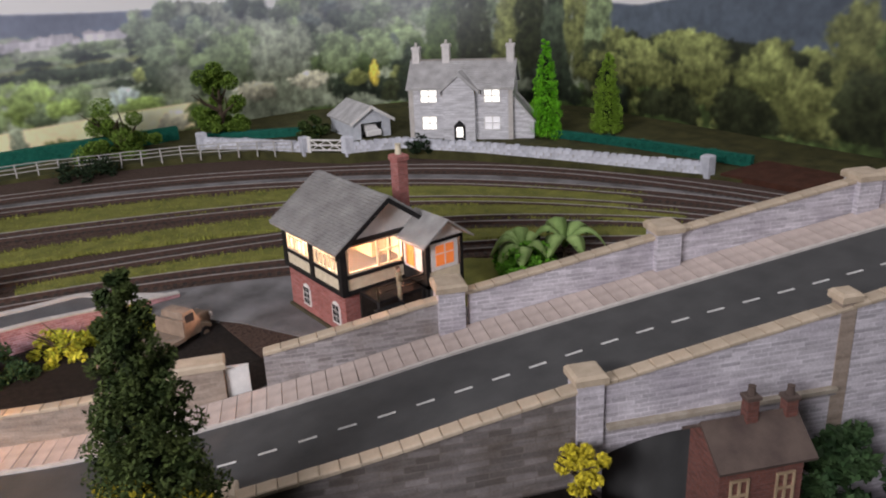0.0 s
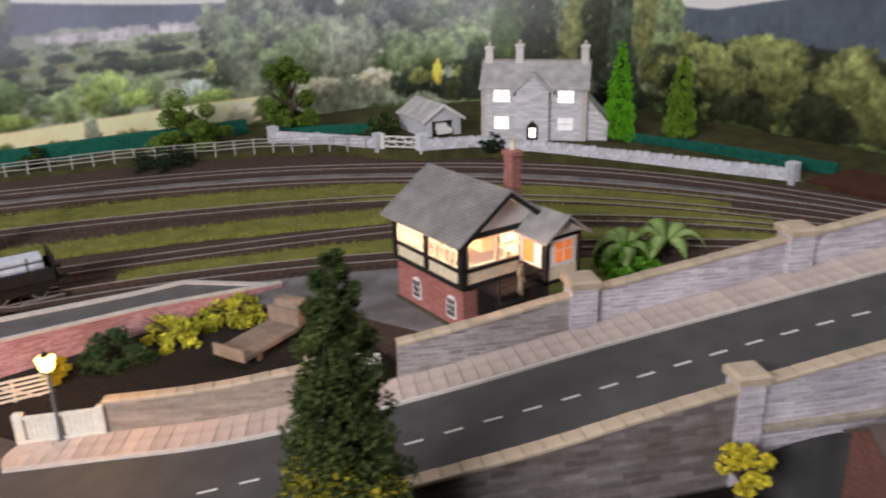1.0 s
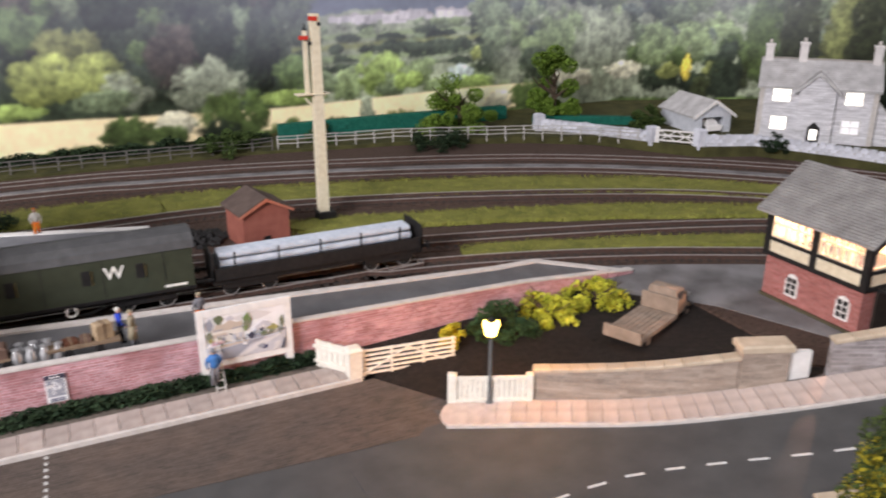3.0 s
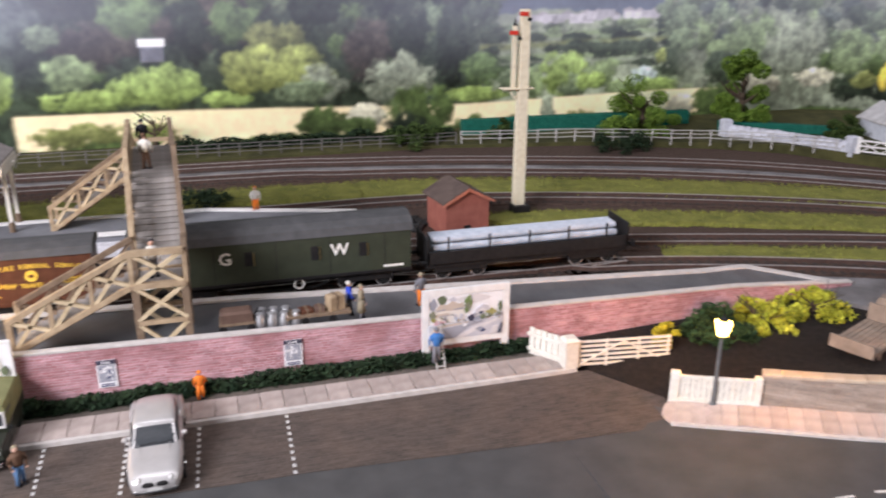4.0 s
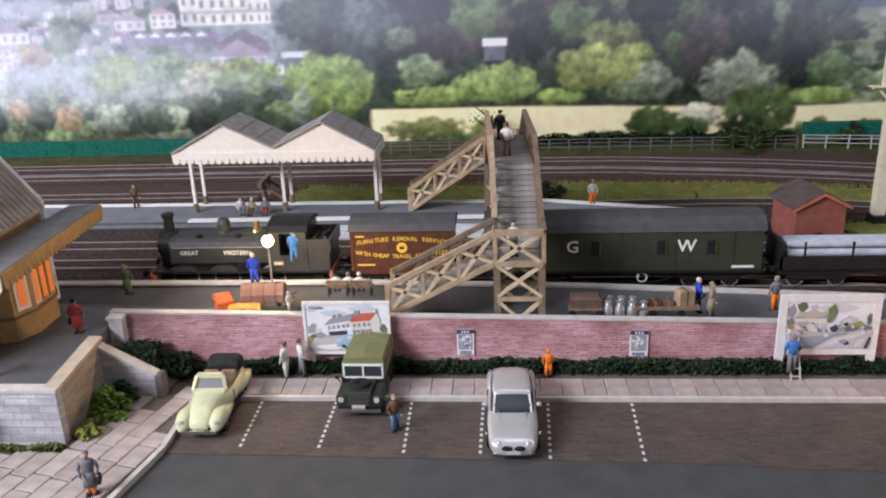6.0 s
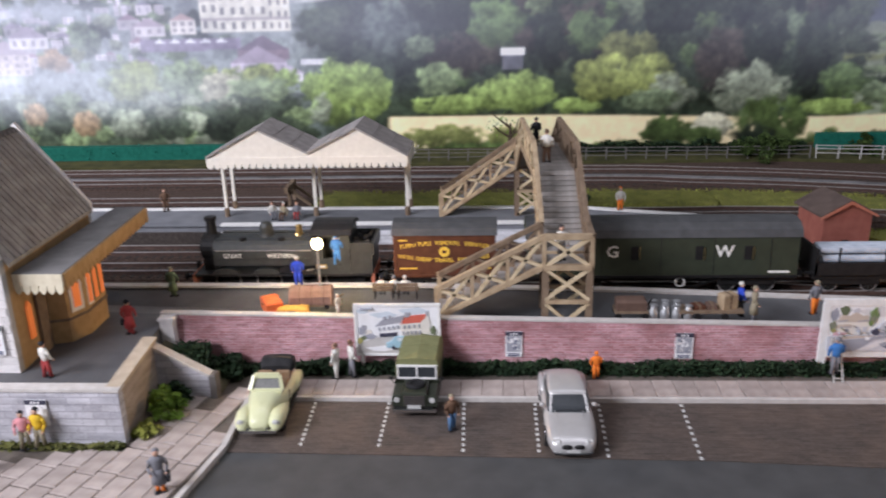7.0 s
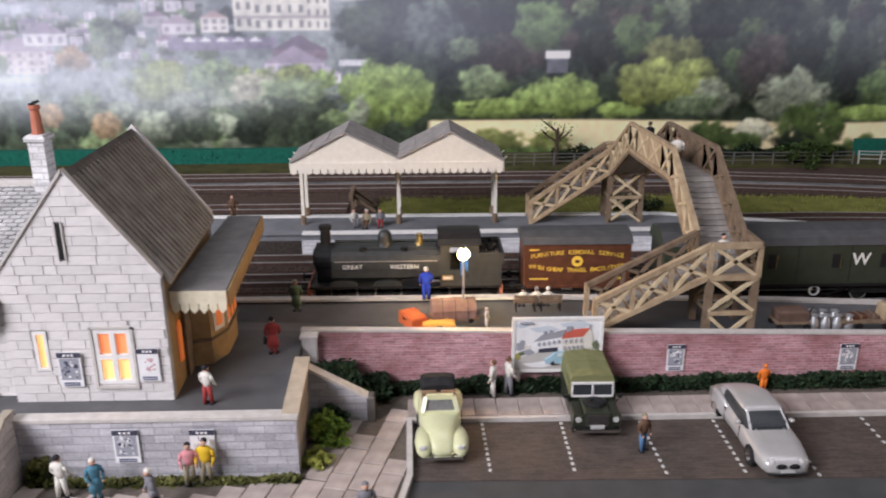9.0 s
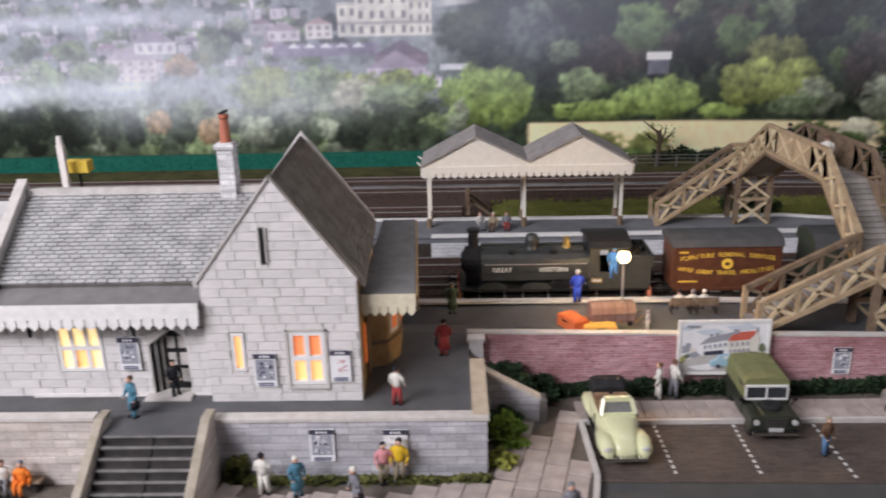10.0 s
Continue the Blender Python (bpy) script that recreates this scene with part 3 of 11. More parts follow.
def printed_tree(s, z, rs, rz, colour, lobes=14, contrast=0.9, seed=0):
    """A crown of lit lobes, centre (s, z)."""
    r = np.random.default_rng(seed + int(s * 31 + z * 57) % 9973)
    i0, i1 = max(0, int((z - 1.5 * rz - BZ0) / BSTEP)), min(BH, int((z + 1.5 * rz - BZ0) / BSTEP))
    j0, j1 = max(0, int((s - 1.5 * rs - BS0) / BSTEP)), min(BW, int((s + 1.5 * rs - BS0) / BSTEP))
    if i1 <= i0 or j1 <= j0:
        return
    S, Z, R, N = gs[i0:i1, j0:j1], gz[i0:i1, j0:j1], RAGGED[i0:i1, j0:j1], LEAF[i0:i1, j0:j1]
    lobes = lobes * 2
    a, q = r.random(lobes) * 6.283, np.sqrt(r.random(lobes)) * 0.82
    pts = sorted(zip(s + np.cos(a) * q * rs, z + np.sin(a) * q * rz), key=lambda p: -p[1])
    pts = [(s, z)] + pts
    for k, (cs, cz) in enumerate(pts):
        f = 0.85 if k == 0 else 0.17 + 0.16 * r.random()
        us, uz = (S - cs) / (rs * f), (Z - cz) / (rz * f)
        d = np.sqrt(us ** 2 + uz ** 2) + (R - 0.5) * 1.3
        m = np.clip((1.0 - d) / (0.3 if k == 0 else 0.6), 0, 1)[..., None] * (1.0 if k == 0 else 0.78)
        lit = np.clip(0.64 + 0.27 * uz - 0.12 * us, 0.25, 1.08) * (0.5 + 0.8 * (cz - z + rz) / (2 * rz))
        tint = colour * (0.8 + 0.4 * r.random()) * (lit * (1 - contrast / 2 + contrast * N) * 1.35)[..., None]
        SHEET[i0:i1, j0:j1] = SHEET[i0:i1, j0:j1] * (1 - m) + tint * m


def printed_box(s0, s1, z0, z1, colour, roof=None, rows=0, cols=0, pane=None):
    m = ((gs > s0) & (gs < s1) & (gz > z0) & (gz < z1)).astype(float)
    lay(m, colour * (0.9 + 0.2 * LEAF)[..., None])
    for i in range(rows):
        for j in range(cols):
            a, b = s0 + (s1 - s0) * (j + 0.3) / cols, s0 + (s1 - s0) * (j + 0.7) / cols
            c, d = z0 + (z1 - z0) * (i + 0.25) / rows, z0 + (z1 - z0) * (i + 0.75) / rows
            lay(((gs > a) & (gs < b) & (gz > c) & (gz < d)).astype(float), pane, 0.8)
    if roof is not None:
        h = (s1 - s0) * 0.28
        lay(((gz >= z1) & (gz < z1 + h * (1 - np.abs(gs - (s0 + s1) / 2) / ((s1 - s0) / 2 + 0.15)))).astype(float), roof)


INKS = {"wood": tone(71, 82, 64), "deep": tone(51, 60, 48), "blue": tone(84, 95, 85), "mid": tone(106, 120, 92), "soft": tone(116, 132, 94), "light": tone(126, 146, 84), "pale": tone(158, 167, 132), "lime": tone(132, 142, 80), "grey": tone(126, 134, 114), "mist": tone(150, 162, 158),
        "leaf": tone(78, 94, 56), "olive": tone(112, 118, 72), "shade": tone(58, 64, 44), "gold": tone(192, 172, 76), "rust": tone(158, 132, 98), "brown": tone(74, 68, 60), "leafy": tone(92, 112, 70), "moss": tone(128, 136, 82), "flower": tone(172, 170, 148)}


def plant(rows, lobes=16, contrast=0.7):
    for s_, z_, a_, b_, ink in rows:
        printed_tree(s_, z_, a_, b_, INKS[ink], lobes, contrast)


def scatter(n, s0, s1, z0, z1, a, b, inks, lobes=10, contrast=0.7):
    """Trees strewn over a stretch of the sheet, the far (high) ones first."""
    for k in range(n):
        printed_tree(s0 + (s1 - s0) * rng.random(), z1 + (z0 - z1) * (k + rng.random()) / n, a * (0.7 + 0.6 * rng.random()), b * (0.7 + 0.6 * rng.random()), INKS[inks[int(rng.random() * len(inks))]] * (0.8 + 0.4 * rng.random()), lobes, contrast)


# far hills: blue ridges at both ends of the valley
lay(below(20.6 + 1.4 * np.sin(gs / 19 + 0.6) - 4.5 * np.clip((gs - 84) / 14, 0, 1)), tone(84, 93, 106) * (0.85 + 0.3 * BROAD)[..., None])
lay(below(np.where(gs > 141, 16.4 + 0.16 * (gs - 146), 0)), tone(84, 94, 104) * (0.85 + 0.3 * BROAD)[..., None])
lay(below(18.2 + 1.6 * np.sin(gs / 15 + 2.0) + 1.2 * RAGGED) * (gs < 48), foliage(INKS["blue"], 0.4))
lay(below(16.2 + 0.5 * np.sin(gs / 4) + 0.8 * RAGGED) * (gs > 40) * (gs < 100), foliage(INKS["grey"], 0.35))
# the dark wood behind the station, with some lit crowns
lay(below(21.5 + RAGGED * 1.5) * np.clip((gs + 16) / 4, 0, 1) * np.clip((50 - gs) / 4, 0, 1), foliage(INKS["deep"] * 1.2, 0.8))
scatter(100, -14, 50, 11.5, 23, 2.2, 2.0, ("wood", "deep", "brown", "deep", "wood", "leafy", "mid"), 14)
plant([(-13.6, 16.9, 5.0, 2.8, "wood"), (-5.9, 17.0, 3.7, 3.7, "blue"), (2.4, 13.7, 5.0, 3.0, "brown"), (6.8, 17.4, 4.0, 3.0, "leafy"), (1.2, 18.3, 2.6, 2.2, "deep"), (13.0, 15.1, 2.6, 3.9, "deep"), (17.7, 16.1, 3.4, 2.7, "leafy"), (22.2, 13.9, 3.9, 2.6, "olive"), (22.6, 19.0, 2.6, 2.2, "mid"), (26.8, 17.8, 3.5, 2.7, "deep"), (33.4, 14.6, 4.2, 3.4, "wood"), (35.0, 18.3, 2.8, 2.5, "deep"), (39.6, 15.7, 2.8, 2.8, "mid"), (43.5, 13.5, 2.0, 5.6, "deep")], 24, 0.8)
plant([(11.5, 19.2, 1.6, 1.4, "soft"), (29.6, 13.2, 1.8, 1.6, "leafy"), (36.8, 12.6, 2.0, 1.8, "brown"), (-2.6, 14.6, 2.0, 1.6, "mid"), (46.8, 16.4, 2.4, 2.2, "wood"), (20.4, 18.4, 1.4, 1.2, "leafy"), (31.2, 17.0, 1.6, 1.4, "leafy")], 20, 0.8)
# a slope of hedgerows and low buildings beyond the wood
for z_, ink in ((14.2, "soft"), (13.0, "olive"), (11.6, "soft"), (10.6, "grey")):
    lay(np.clip(1 - np.abs(gz - z_ - 0.02 * (gs - 60) + 0.4 * RAGGED) / 0.6, 0, 1) * (gs > 47) * (gs < 76), INKS[ink] * 1.1)
    scatter(20, 47, 78, z_ - 1.0, z_ - 0.4, 1.7, 0.7, ("wood", "mid", "deep", "wood"))
for k in range(34):
    s_ = 51.5 + 22.5 * k / 34 + rng.random()
    w_, h_, g_ = 0.8 + 1.4 * rng.random(), 0.5 + 0.7 * rng.random(), 142 + 50 * rng.random()
    z_ = 15.2 + 0.5 * rng.random() + 0.02 * (s_ - 55)
    printed_box(s_, s_ + w_, z_, z_ + h_, tone(g_, g_ * 0.98, g_), tone(g_ * 0.86, g_ * 0.83, g_ * 0.84) if k % 3 == 0 else None)
scatter(30, 47, 78, 14.4, 15.4, 1.3, 0.6, ("mid", "grey", "wood", "soft"), 8)
plant([(33.0, 12.7, 3.4, 4.0, "brown"), (38.0, 14.8, 3.0, 4.0, "deep"), (43.2, 12.3, 2.2, 4.3, "deep"), (47.6, 14.4, 3.2, 1.7, "wood"), (64.6, 12.0, 8.4, 1.0, "wood"), (47.6, 9.8, 3.5, 2.2, "leafy"), (64.0, 8.9, 2.6, 2.2, "soft"), (73.6, 8.0, 2.9, 2.4, "mid"), (79.8, 8.8, 4.4, 3.2, "wood"), (69.9, 8.2, 2.1, 1.7, "mist"), (77.7, 6.0, 3.0, 1.5, "light"), (53.8, 7.6, 2.3, 2.3, "soft"), (59.0, 8.5, 3.4, 3.2, "light"), (59.6, 7.6, 2.6, 1.8, "mid"), (47.0, 6.8, 4.5, 1.1, "light")], 26)
plant([(57.5, 9.6, 2.4, 2.6, "light"), (62.4, 8.0, 2.5, 1.3, "light"), (72.4, 10.8, 1.1, 1.2, "lime"), (75.1, 10.3, 3.0, 2.7, "wood"), (72.1, 6.9, 4.0, 1.3, "light"), (66.5, 7.0, 2.4, 1.2, "soft"), (51.0, 8.4, 1.8, 1.6, "mid")], 24)
# wooded hill behind the house
lay(below(19.4 + RAGGED * 1.6 + 0.8 * np.sin(gs / 5)) * np.clip((gs - 74) / 4, 0, 1) * np.clip((146 - gs) / 3, 0, 1) * np.clip(np.abs(gs - 92.5) / 1.8, 0, 1), foliage(INKS["grey"] * 0.8, 0.7))
scatter(80, 73, 128, 9.0, 19.0, 2.4, 1.8, ("mid", "grey", "mid", "soft", "blue", "wood"), 14)
scatter(26, 98, 128, 4.0, 11.0, 3.0, 2.2, ("shade", "olive", "leaf", "deep"))
plant([(81.5, 9.0, 3.0, 2.6, "wood"), (86.6, 12.4, 4.4, 4.6, "soft"), (93.5, 11.6, 5.4, 4.8, "grey"), (102.1, 10.8, 3.3, 3.4, "soft"), (108.7, 11.2, 2.8, 2.6, "soft"), (88, 6.6, 4.2, 1.6, "flower"), (97, 7.2, 4.0, 1.5, "flower"), (107.4, 7.4, 0.9, 2.2, "gold"), (104.5, 6.8, 2.2, 1.4, "olive"), (113.2, 6.4, 2.6, 5.4, "deep")], 26)
# tall trees at the corner, with lit edges
for s_, ink in ((118, "leaf"), (123, "shade"), (128.8, "olive"), (132, "shade"), (136.5, "wood"), (140.5, "olive"), (144.0, "soft")):
    printed_tree(s_, 13.0 + 0.8 * math.sin(s_), 2.9, 8.2, INKS[ink], 40, 0.7)
# dense olive woods at the right-hand end
lay(below(12.2 + RAGGED * 1.5 + 0.8 * np.sin(gs / 6)) * np.clip((gs - 140) / 3, 0, 1), foliage(INKS["shade"], 0.8))
scatter(150, 140, 214, 0.8, 12.6, 2.6, 1.8, ("olive", "olive", "shade", "leaf", "olive", "shade", "moss"), 16)
plant([(159.5, 12.4, 6.4, 2.2, "moss"), (150.9, 11.4, 4.0, 1.6, "moss"), (152.9, 9.2, 4.6, 2.8, "olive"), (161.0, 9.2, 4.6, 2.6, "olive"), (169.7, 10.0, 4.4, 3.0, "moss"), (135.8, 3.6, 6.0, 5.0, "deep"), (147.0, 4.0, 3.4, 4.0, "deep"), (156.2, 3.9, 5.6, 3.4, "shade"), (166.9, 4.8, 4.8, 3.4, "shade"), (174.6, 6.9, 3.8, 4.0, "olive"), (180.5, 14.0, 4.7, 4.8, "olive"), (186.5, 13.0, 4.4, 4.0, "leaf"), (181.5, 7.0, 4.0, 4.4, "shade"), (196, 13.0, 6.0, 5.0, "olive")], 34, 0.8)
# the town on the slope at the left, half lost in mist
lay(below(22.4 + RAGGED) * np.clip((-14 - gs) / 4, 0, 1), foliage(tone(132, 140, 140), 0.4))
scatter(60, -108, -16, 12.5, 21.5, 1.8, 1.1, ("mid", "grey", "soft", "mist", "wood", "mid"))
for k in range(230):
    s_, z_ = -108 + 74 * rng.random(), 21.4 - 8.0 * (k / 190) + 0.8 * rng.random()
    w_, h_ = 0.5 + 2.2 * rng.random() ** 2, 0.4 + 0.9 * rng.random()
    g_ = 150 + 66 * rng.random()
    printed_box(s_, s_ + w_, z_, z_ + h_, tone(g_, g_ * 0.97, g_), tone(118 + 30 * rng.random(), 118, 132) if rng.random() < 0.4 else None, 1 if rng.random() < 0.5 else 2, 2, tone(g_ * 0.74, g_ * 0.72, g_ * 0.78))
    if rng.random() < 0.55:
        printed_tree(s_ + 3 * rng.random(), z_ - 0.3, 0.9 + 0.9 * rng.random(), 0.8, INKS[("mid", "grey", "wood", "soft")[k % 4]], 8)
# the large pale villa with wings, balconies and rows of windows
VILLA, VILLA_DARK = tone(222, 219, 206), tone(74, 70, 76)
for s0_, s1_, z1_, rows_, cols_ in ((-28.6, -26.4, 20.6, 2, 2), (-26.5, -20.4, 23.4, 4, 5), (-20.5, -17.8, 21.0, 3, 3)):
    printed_box(s0_, s1_, 16.9, z1_, VILLA, None, rows_, cols_, VILLA_DARK)
    lay(((gs > s0_) & (gs < s1_) & (np.abs(gz - z1_) < 0.18)).astype(float), tone(196, 190, 182))
    lay(((gs > s0_) & (gs < s1_) & (np.abs(gz - 18.4) < 0.14)).astype(float), tone(168, 160, 158))
printed_box(-32.4, -29.4, 16.8, 18.4, tone(216, 210, 204), tone(176, 150, 146), 2, 3, tone(110, 104, 108))
printed_box(-37.0, -33.2, 16.6, 17.8, tone(206, 200, 204), tone(160, 146, 156), 1, 3, tone(130, 122, 130))
lay(((gs > -36.5) & (gs < -24.0) & (gz > 14.8 + 0.02 * (gs + 30)) & (gz < 16.3)).astype(float), tone(130, 120, 140) * (0.85 + 0.3 * LEAF)[..., None])
for k in range(5):
    c_ = -34.0 + 1.9 * k
    lay(((np.abs(gs - c_) < 0.85 - (gz - 15.7) * 1.5) & (gz > 15.7) & (gz < 16.3)).astype(float), tone(232, 232, 238))
printed_box(-24.6, -18.2, 13.5, 14.7, tone(128, 112, 122), tone(112, 100, 112))
printed_box(-25.5, -18.6, 11.9, 13.3, tone(186, 176, 190), tone(150, 138, 152), 1, 6, tone(130, 122, 136))
printed_box(-16.9, -13.6, 12.9, 13.6, tone(214, 214, 220), None)
printed_box(-19.9, -16.8, 10.9, 12.0, tone(216, 212, 218), tone(176, 168, 182), 1, 3, tone(140, 134, 144))
printed_box(-56.5, -50.4, 12.2, 14.8, tone(204, 192, 192), tone(170, 158, 168), 3, 5, tone(138, 128, 136))
printed_box(-52.7, -47.9, 15.4, 16.8, tone(206, 202, 206), tone(150, 140, 152), 1, 4, tone(130, 124, 134))
plant([(-64.3, 11.8, 3.9, 3.0, "soft"), (-57.7, 13.4, 3.2, 1.6, "soft"), (-65.0, 16.5, 1.8, 1.6, "mid"), (-60.1, 15.8, 3.0, 1.5, "soft"), (-47.4, 14.0, 2.2, 1.6, "rust"), (-43.2, 16.0, 2.1, 2.2, "mid"), (-44.5, 14.6, 1.2, 1.0, "olive"), (-14.1, 17.4, 3.9, 2.7, "wood"), (-40.5, 18.4, 1.6, 1.0, "grey")], 22)
printed_box(7.4, 9.8, 11.9, 13.6, tone(96, 98, 106), None)
lay(((gs > 7.2) & (gs < 9.9) & (gz > 13.5) & (gz < 14.4)).astype(float), tone(226, 230, 238))
# trees and bushes along the meadow, in front of the wood and the town
scatter(26, -42, -14, 9.6, 12.2, 2.2, 1.5, ("soft", "lime", "light", "mid"))
plant([(-37.1, 11.0, 4.2, 3.0, "lime"), (-31.0, 10.8, 3.6, 3.2, "soft"), (-26.6, 10.2, 3.2, 2.2, "flower"), (-22.2, 9.3, 5.0, 2.6, "soft"), (-0.1, 10.8, 2.9, 2.3, "soft"), (-12.6, 9.6, 4.4, 4.2, "light"), (-9.2, 9.8, 3.8, 4.0, "light"), (1.7, 7.8, 6.3, 1.4, "light"), (6.6, 9.0, 3.0, 2.2, "light"), (9.6, 9.2, 4.6, 2.8, "light")], 30)
plant([(16.4, 7.4, 3.2, 1.1, "light"), (19.3, 10.6, 3.8, 3.0, "lime"), (25.0, 10.2, 4.6, 3.3, "lime"), (27.2, 9.0, 3.2, 2.4, "grey"), (25.2, 8.0, 3.6, 1.6, "mid"), (45.5, 6.8, 3.2, 1.1, "light"), (37.0, 8.6, 4.8, 3.6, "grey")], 30)
# the stubble field
FIELD = (np.clip((6.5 - 0.014 * gs + 0.03 * np.clip(gs - 45, 0, 40) + 0.12 * np.sin(gs / 9) - gz) / 0.15, 0, 1) * np.clip((gs + 6.5 + 0.5 * RAGGED) / 0.5, 0, 1) * np.clip((84 - gs) / 2, 0, 1))
lay(FIELD, tone(206, 190, 152) * (0.96 + 0.08 * LEAF)[..., None])
SMOOTH = 1 - 0.65 * FIELD * (gz > 3.2)
# hedge and bushes at the field's near edge
plant([(-1.5, 3.8, 4.2, 1.6, "olive"), (1.8, 3.8, 3.5, 1.9, "olive"), (7.7, 3.6, 3.5, 1.7, "olive"), (27.5, 4.2, 3.5, 2.2, "leaf"), (32.7, 4.8, 2.6, 1.7, "flower"), (31.6, 3.4, 2.6, 1.5, "leaf"), (39.3, 4.9, 4.5, 4.0, "leaf"), (37.4, 3.4, 3.0, 1.8, "deep"), (46.4, 2.6, 3.0, 1.8, "leaf"), (56.5, 4.6, 1.2, 1.9, "grey"), (61, 3.2, 2.6, 1.4, "olive"), (52, 2.8, 2.2, 1.6, "leaf"), (76, 4.2, 2.6, 1.6, "flower"), (81, 4.6, 3.6, 2.6, "leaf")], 24)
lay(below(2.3 + RAGGED * 1.2 + 0.4 * np.sin(gs / 3)) * np.clip((gs + 6) / 2, 0, 1), foliage(INKS["leaf"], 0.9))
# shaded tree foot at the left, rounded dark trees, an orange bush
lay(below(8.4 + RAGGED * 1.6) * np.clip((-15 - gs) / 3, 0, 1), foliage(INKS["wood"], 0.8))
scatter(60, -80, -14, 3.2, 9.2, 1.8, 1.4, ("mid", "grey", "wood", "soft", "wood", "grey"), 10)
for s_ in np.arange(-108, -70, 4.6):
    printed_tree(float(s_), 6.6, 2.5, 3.4, INKS["deep"] * (0.8 + 0.4 * rng.random()), 26, 0.6)
plant([(-39.0, 6.1, 2.7, 2.0, "grey"), (-66.9, 6.7, 2.8, 3.4, "deep"), (-61.7, 6.5, 2.9, 3.0, "deep"), (-57.5, 6.7, 1.5, 2.9, "wood"), (-54.2, 6.5, 1.6, 2.3, "deep"), (-51.1, 7.3, 1.6, 1.7, "rust"), (-48.0, 6.4, 1.5, 2.1, "wood"), (-44.5, 6.2, 1.8, 1.8, "rust"), (-33.6, 5.6, 2.8, 1.8, "wood"), (-27.8, 5.4, 2.5, 1.9, "deep"), (-21.8, 5.3, 2.9, 1.9, "wood")], 26, 0.8)
# morning mist drawn across the valley
for s0_, s1_, zc_, h_, k_ in ((-110, -34, 11.6, 1.1, 0.68), (-80, -34, 19.6, 1.0, 0.7), (-110, -22, 13.2, 3.4, 0.34), (-62, -14, 9.2, 2.6, 0.42)):
    lay(np.clip((gs - s0_) / 8, 0, 1) * np.clip((s1_ - gs) / 22, 0, 1) * np.exp(-((gz - zc_ - 0.03 * (gs + 50)) / h_) ** 2) * (0.55 + 0.7 * BROAD), tone(214, 221, 230), k_)
# strength of the print's inks
SHEET = SHEET * (1 + (0.32 * LEAF - 0.16) * SMOOTH)[..., None] * (0.85 + 0.3 * BROAD + 0.08 * np.clip((gs - 70) / 15, 0, 1) * np.clip((135 - gs) / 15, 0, 1) - 0.08 * np.clip((gs + 5) / 15, 0, 1) * np.clip((55 - gs) / 10, 0, 1))[..., None]
haze = ((0.13 + 0.09 * np.clip((gs + 16) / 8, 0, 1) * np.clip((60 - gs) / 10, 0, 1) + 0.26 * np.clip((14 - gs) / 34, 0, 1) + 0.16 * np.clip((gs - 26) / 24, 0, 1)) * np.clip((gz - 8) / 9, 0, 1) * np.clip((135 - gs) / 20, 0.2, 1))[..., None]
SHEET = SHEET * (1 - haze) + tone(152, 155, 174) * haze
SHEET[1:-1, 1:-1] = (SHEET[1:-1, 1:-1] * 2 + SHEET[:-2, 1:-1] + SHEET[2:, 1:-1] + SHEET[1:-1, :-2] + SHEET[1:-1, 2:]) / 6
SHEET = SHEET * np.clip(SHEET.mean(axis=-1, keepdims=True) / 0.2, 0.1, 1.6) ** 0.28 * (1.5 - 0.03 * np.clip((gs + 10) / 20, 0, 1) * np.clip((56 - gs) / 10, 0, 1) + 0.22 * np.clip((gs - 66) / 20, 0, 1) * np.clip((136 - gs) / 16, 0, 1) - 0.15 * np.clip((gs - 136) / 10, 0, 1) - 0.26 * np.clip((-8 - gs) / 12, 0, 1))[..., None]
me = bpy.data.meshes.new("backdrop")
line = np.array([bpath(s) for s in np.linspace(BS0, BS1, BW)])
co = np.empty((BH, BW, 3))
co[..., 0], co[..., 1], co[..., 2] = line[None, :, 0], line[None, :, 1], gz
idx = np.arange(BH * BW).reshape(BH, BW)
quads = np.stack([idx[:-1, :-1], idx[:-1, 1:], idx[1:, 1:], idx[1:, :-1]], -1).reshape(-1, 4)
me.vertices.add(BH * BW)
me.vertices.foreach_set("co", (co * U).ravel())
me.loops.add(quads.size)
me.loops.foreach_set("vertex_index", quads.ravel())
me.polygons.add(len(quads))
me.polygons.foreach_set("loop_start", np.arange(0, quads.size, 4))
me.update(calc_edges=True)
ca = me.color_attributes.new("print", "FLOAT_COLOR", "POINT")
ca.data.foreach_set("color", np.concatenate([np.clip(SHEET, 0, 0.9), np.ones((BH, BW, 1))], -1).astype(np.float32).ravel())
BACK = bpy.data.materials.new("printed_landscape")
BACK.use_nodes = True
nt = BACK.node_tree
at = nt.nodes.new("ShaderNodeAttribute")
at.attribute_name = "print"
nt.links.new(at.outputs["Color"], nt.nodes["Principled BSDF"].inputs["Base Color"])
nt.nodes["Principled BSDF"].inputs["Roughness"].default_value = 0.5
nt.nodes["Principled BSDF"].inputs["Specular IOR Level"].default_value = 0.25
me.materials.append(BACK)
tagged(new("backdrop", me), "printed photographic backscene of a misty town and wooded hills", "backdrop", kind="structure")
s = Shape()
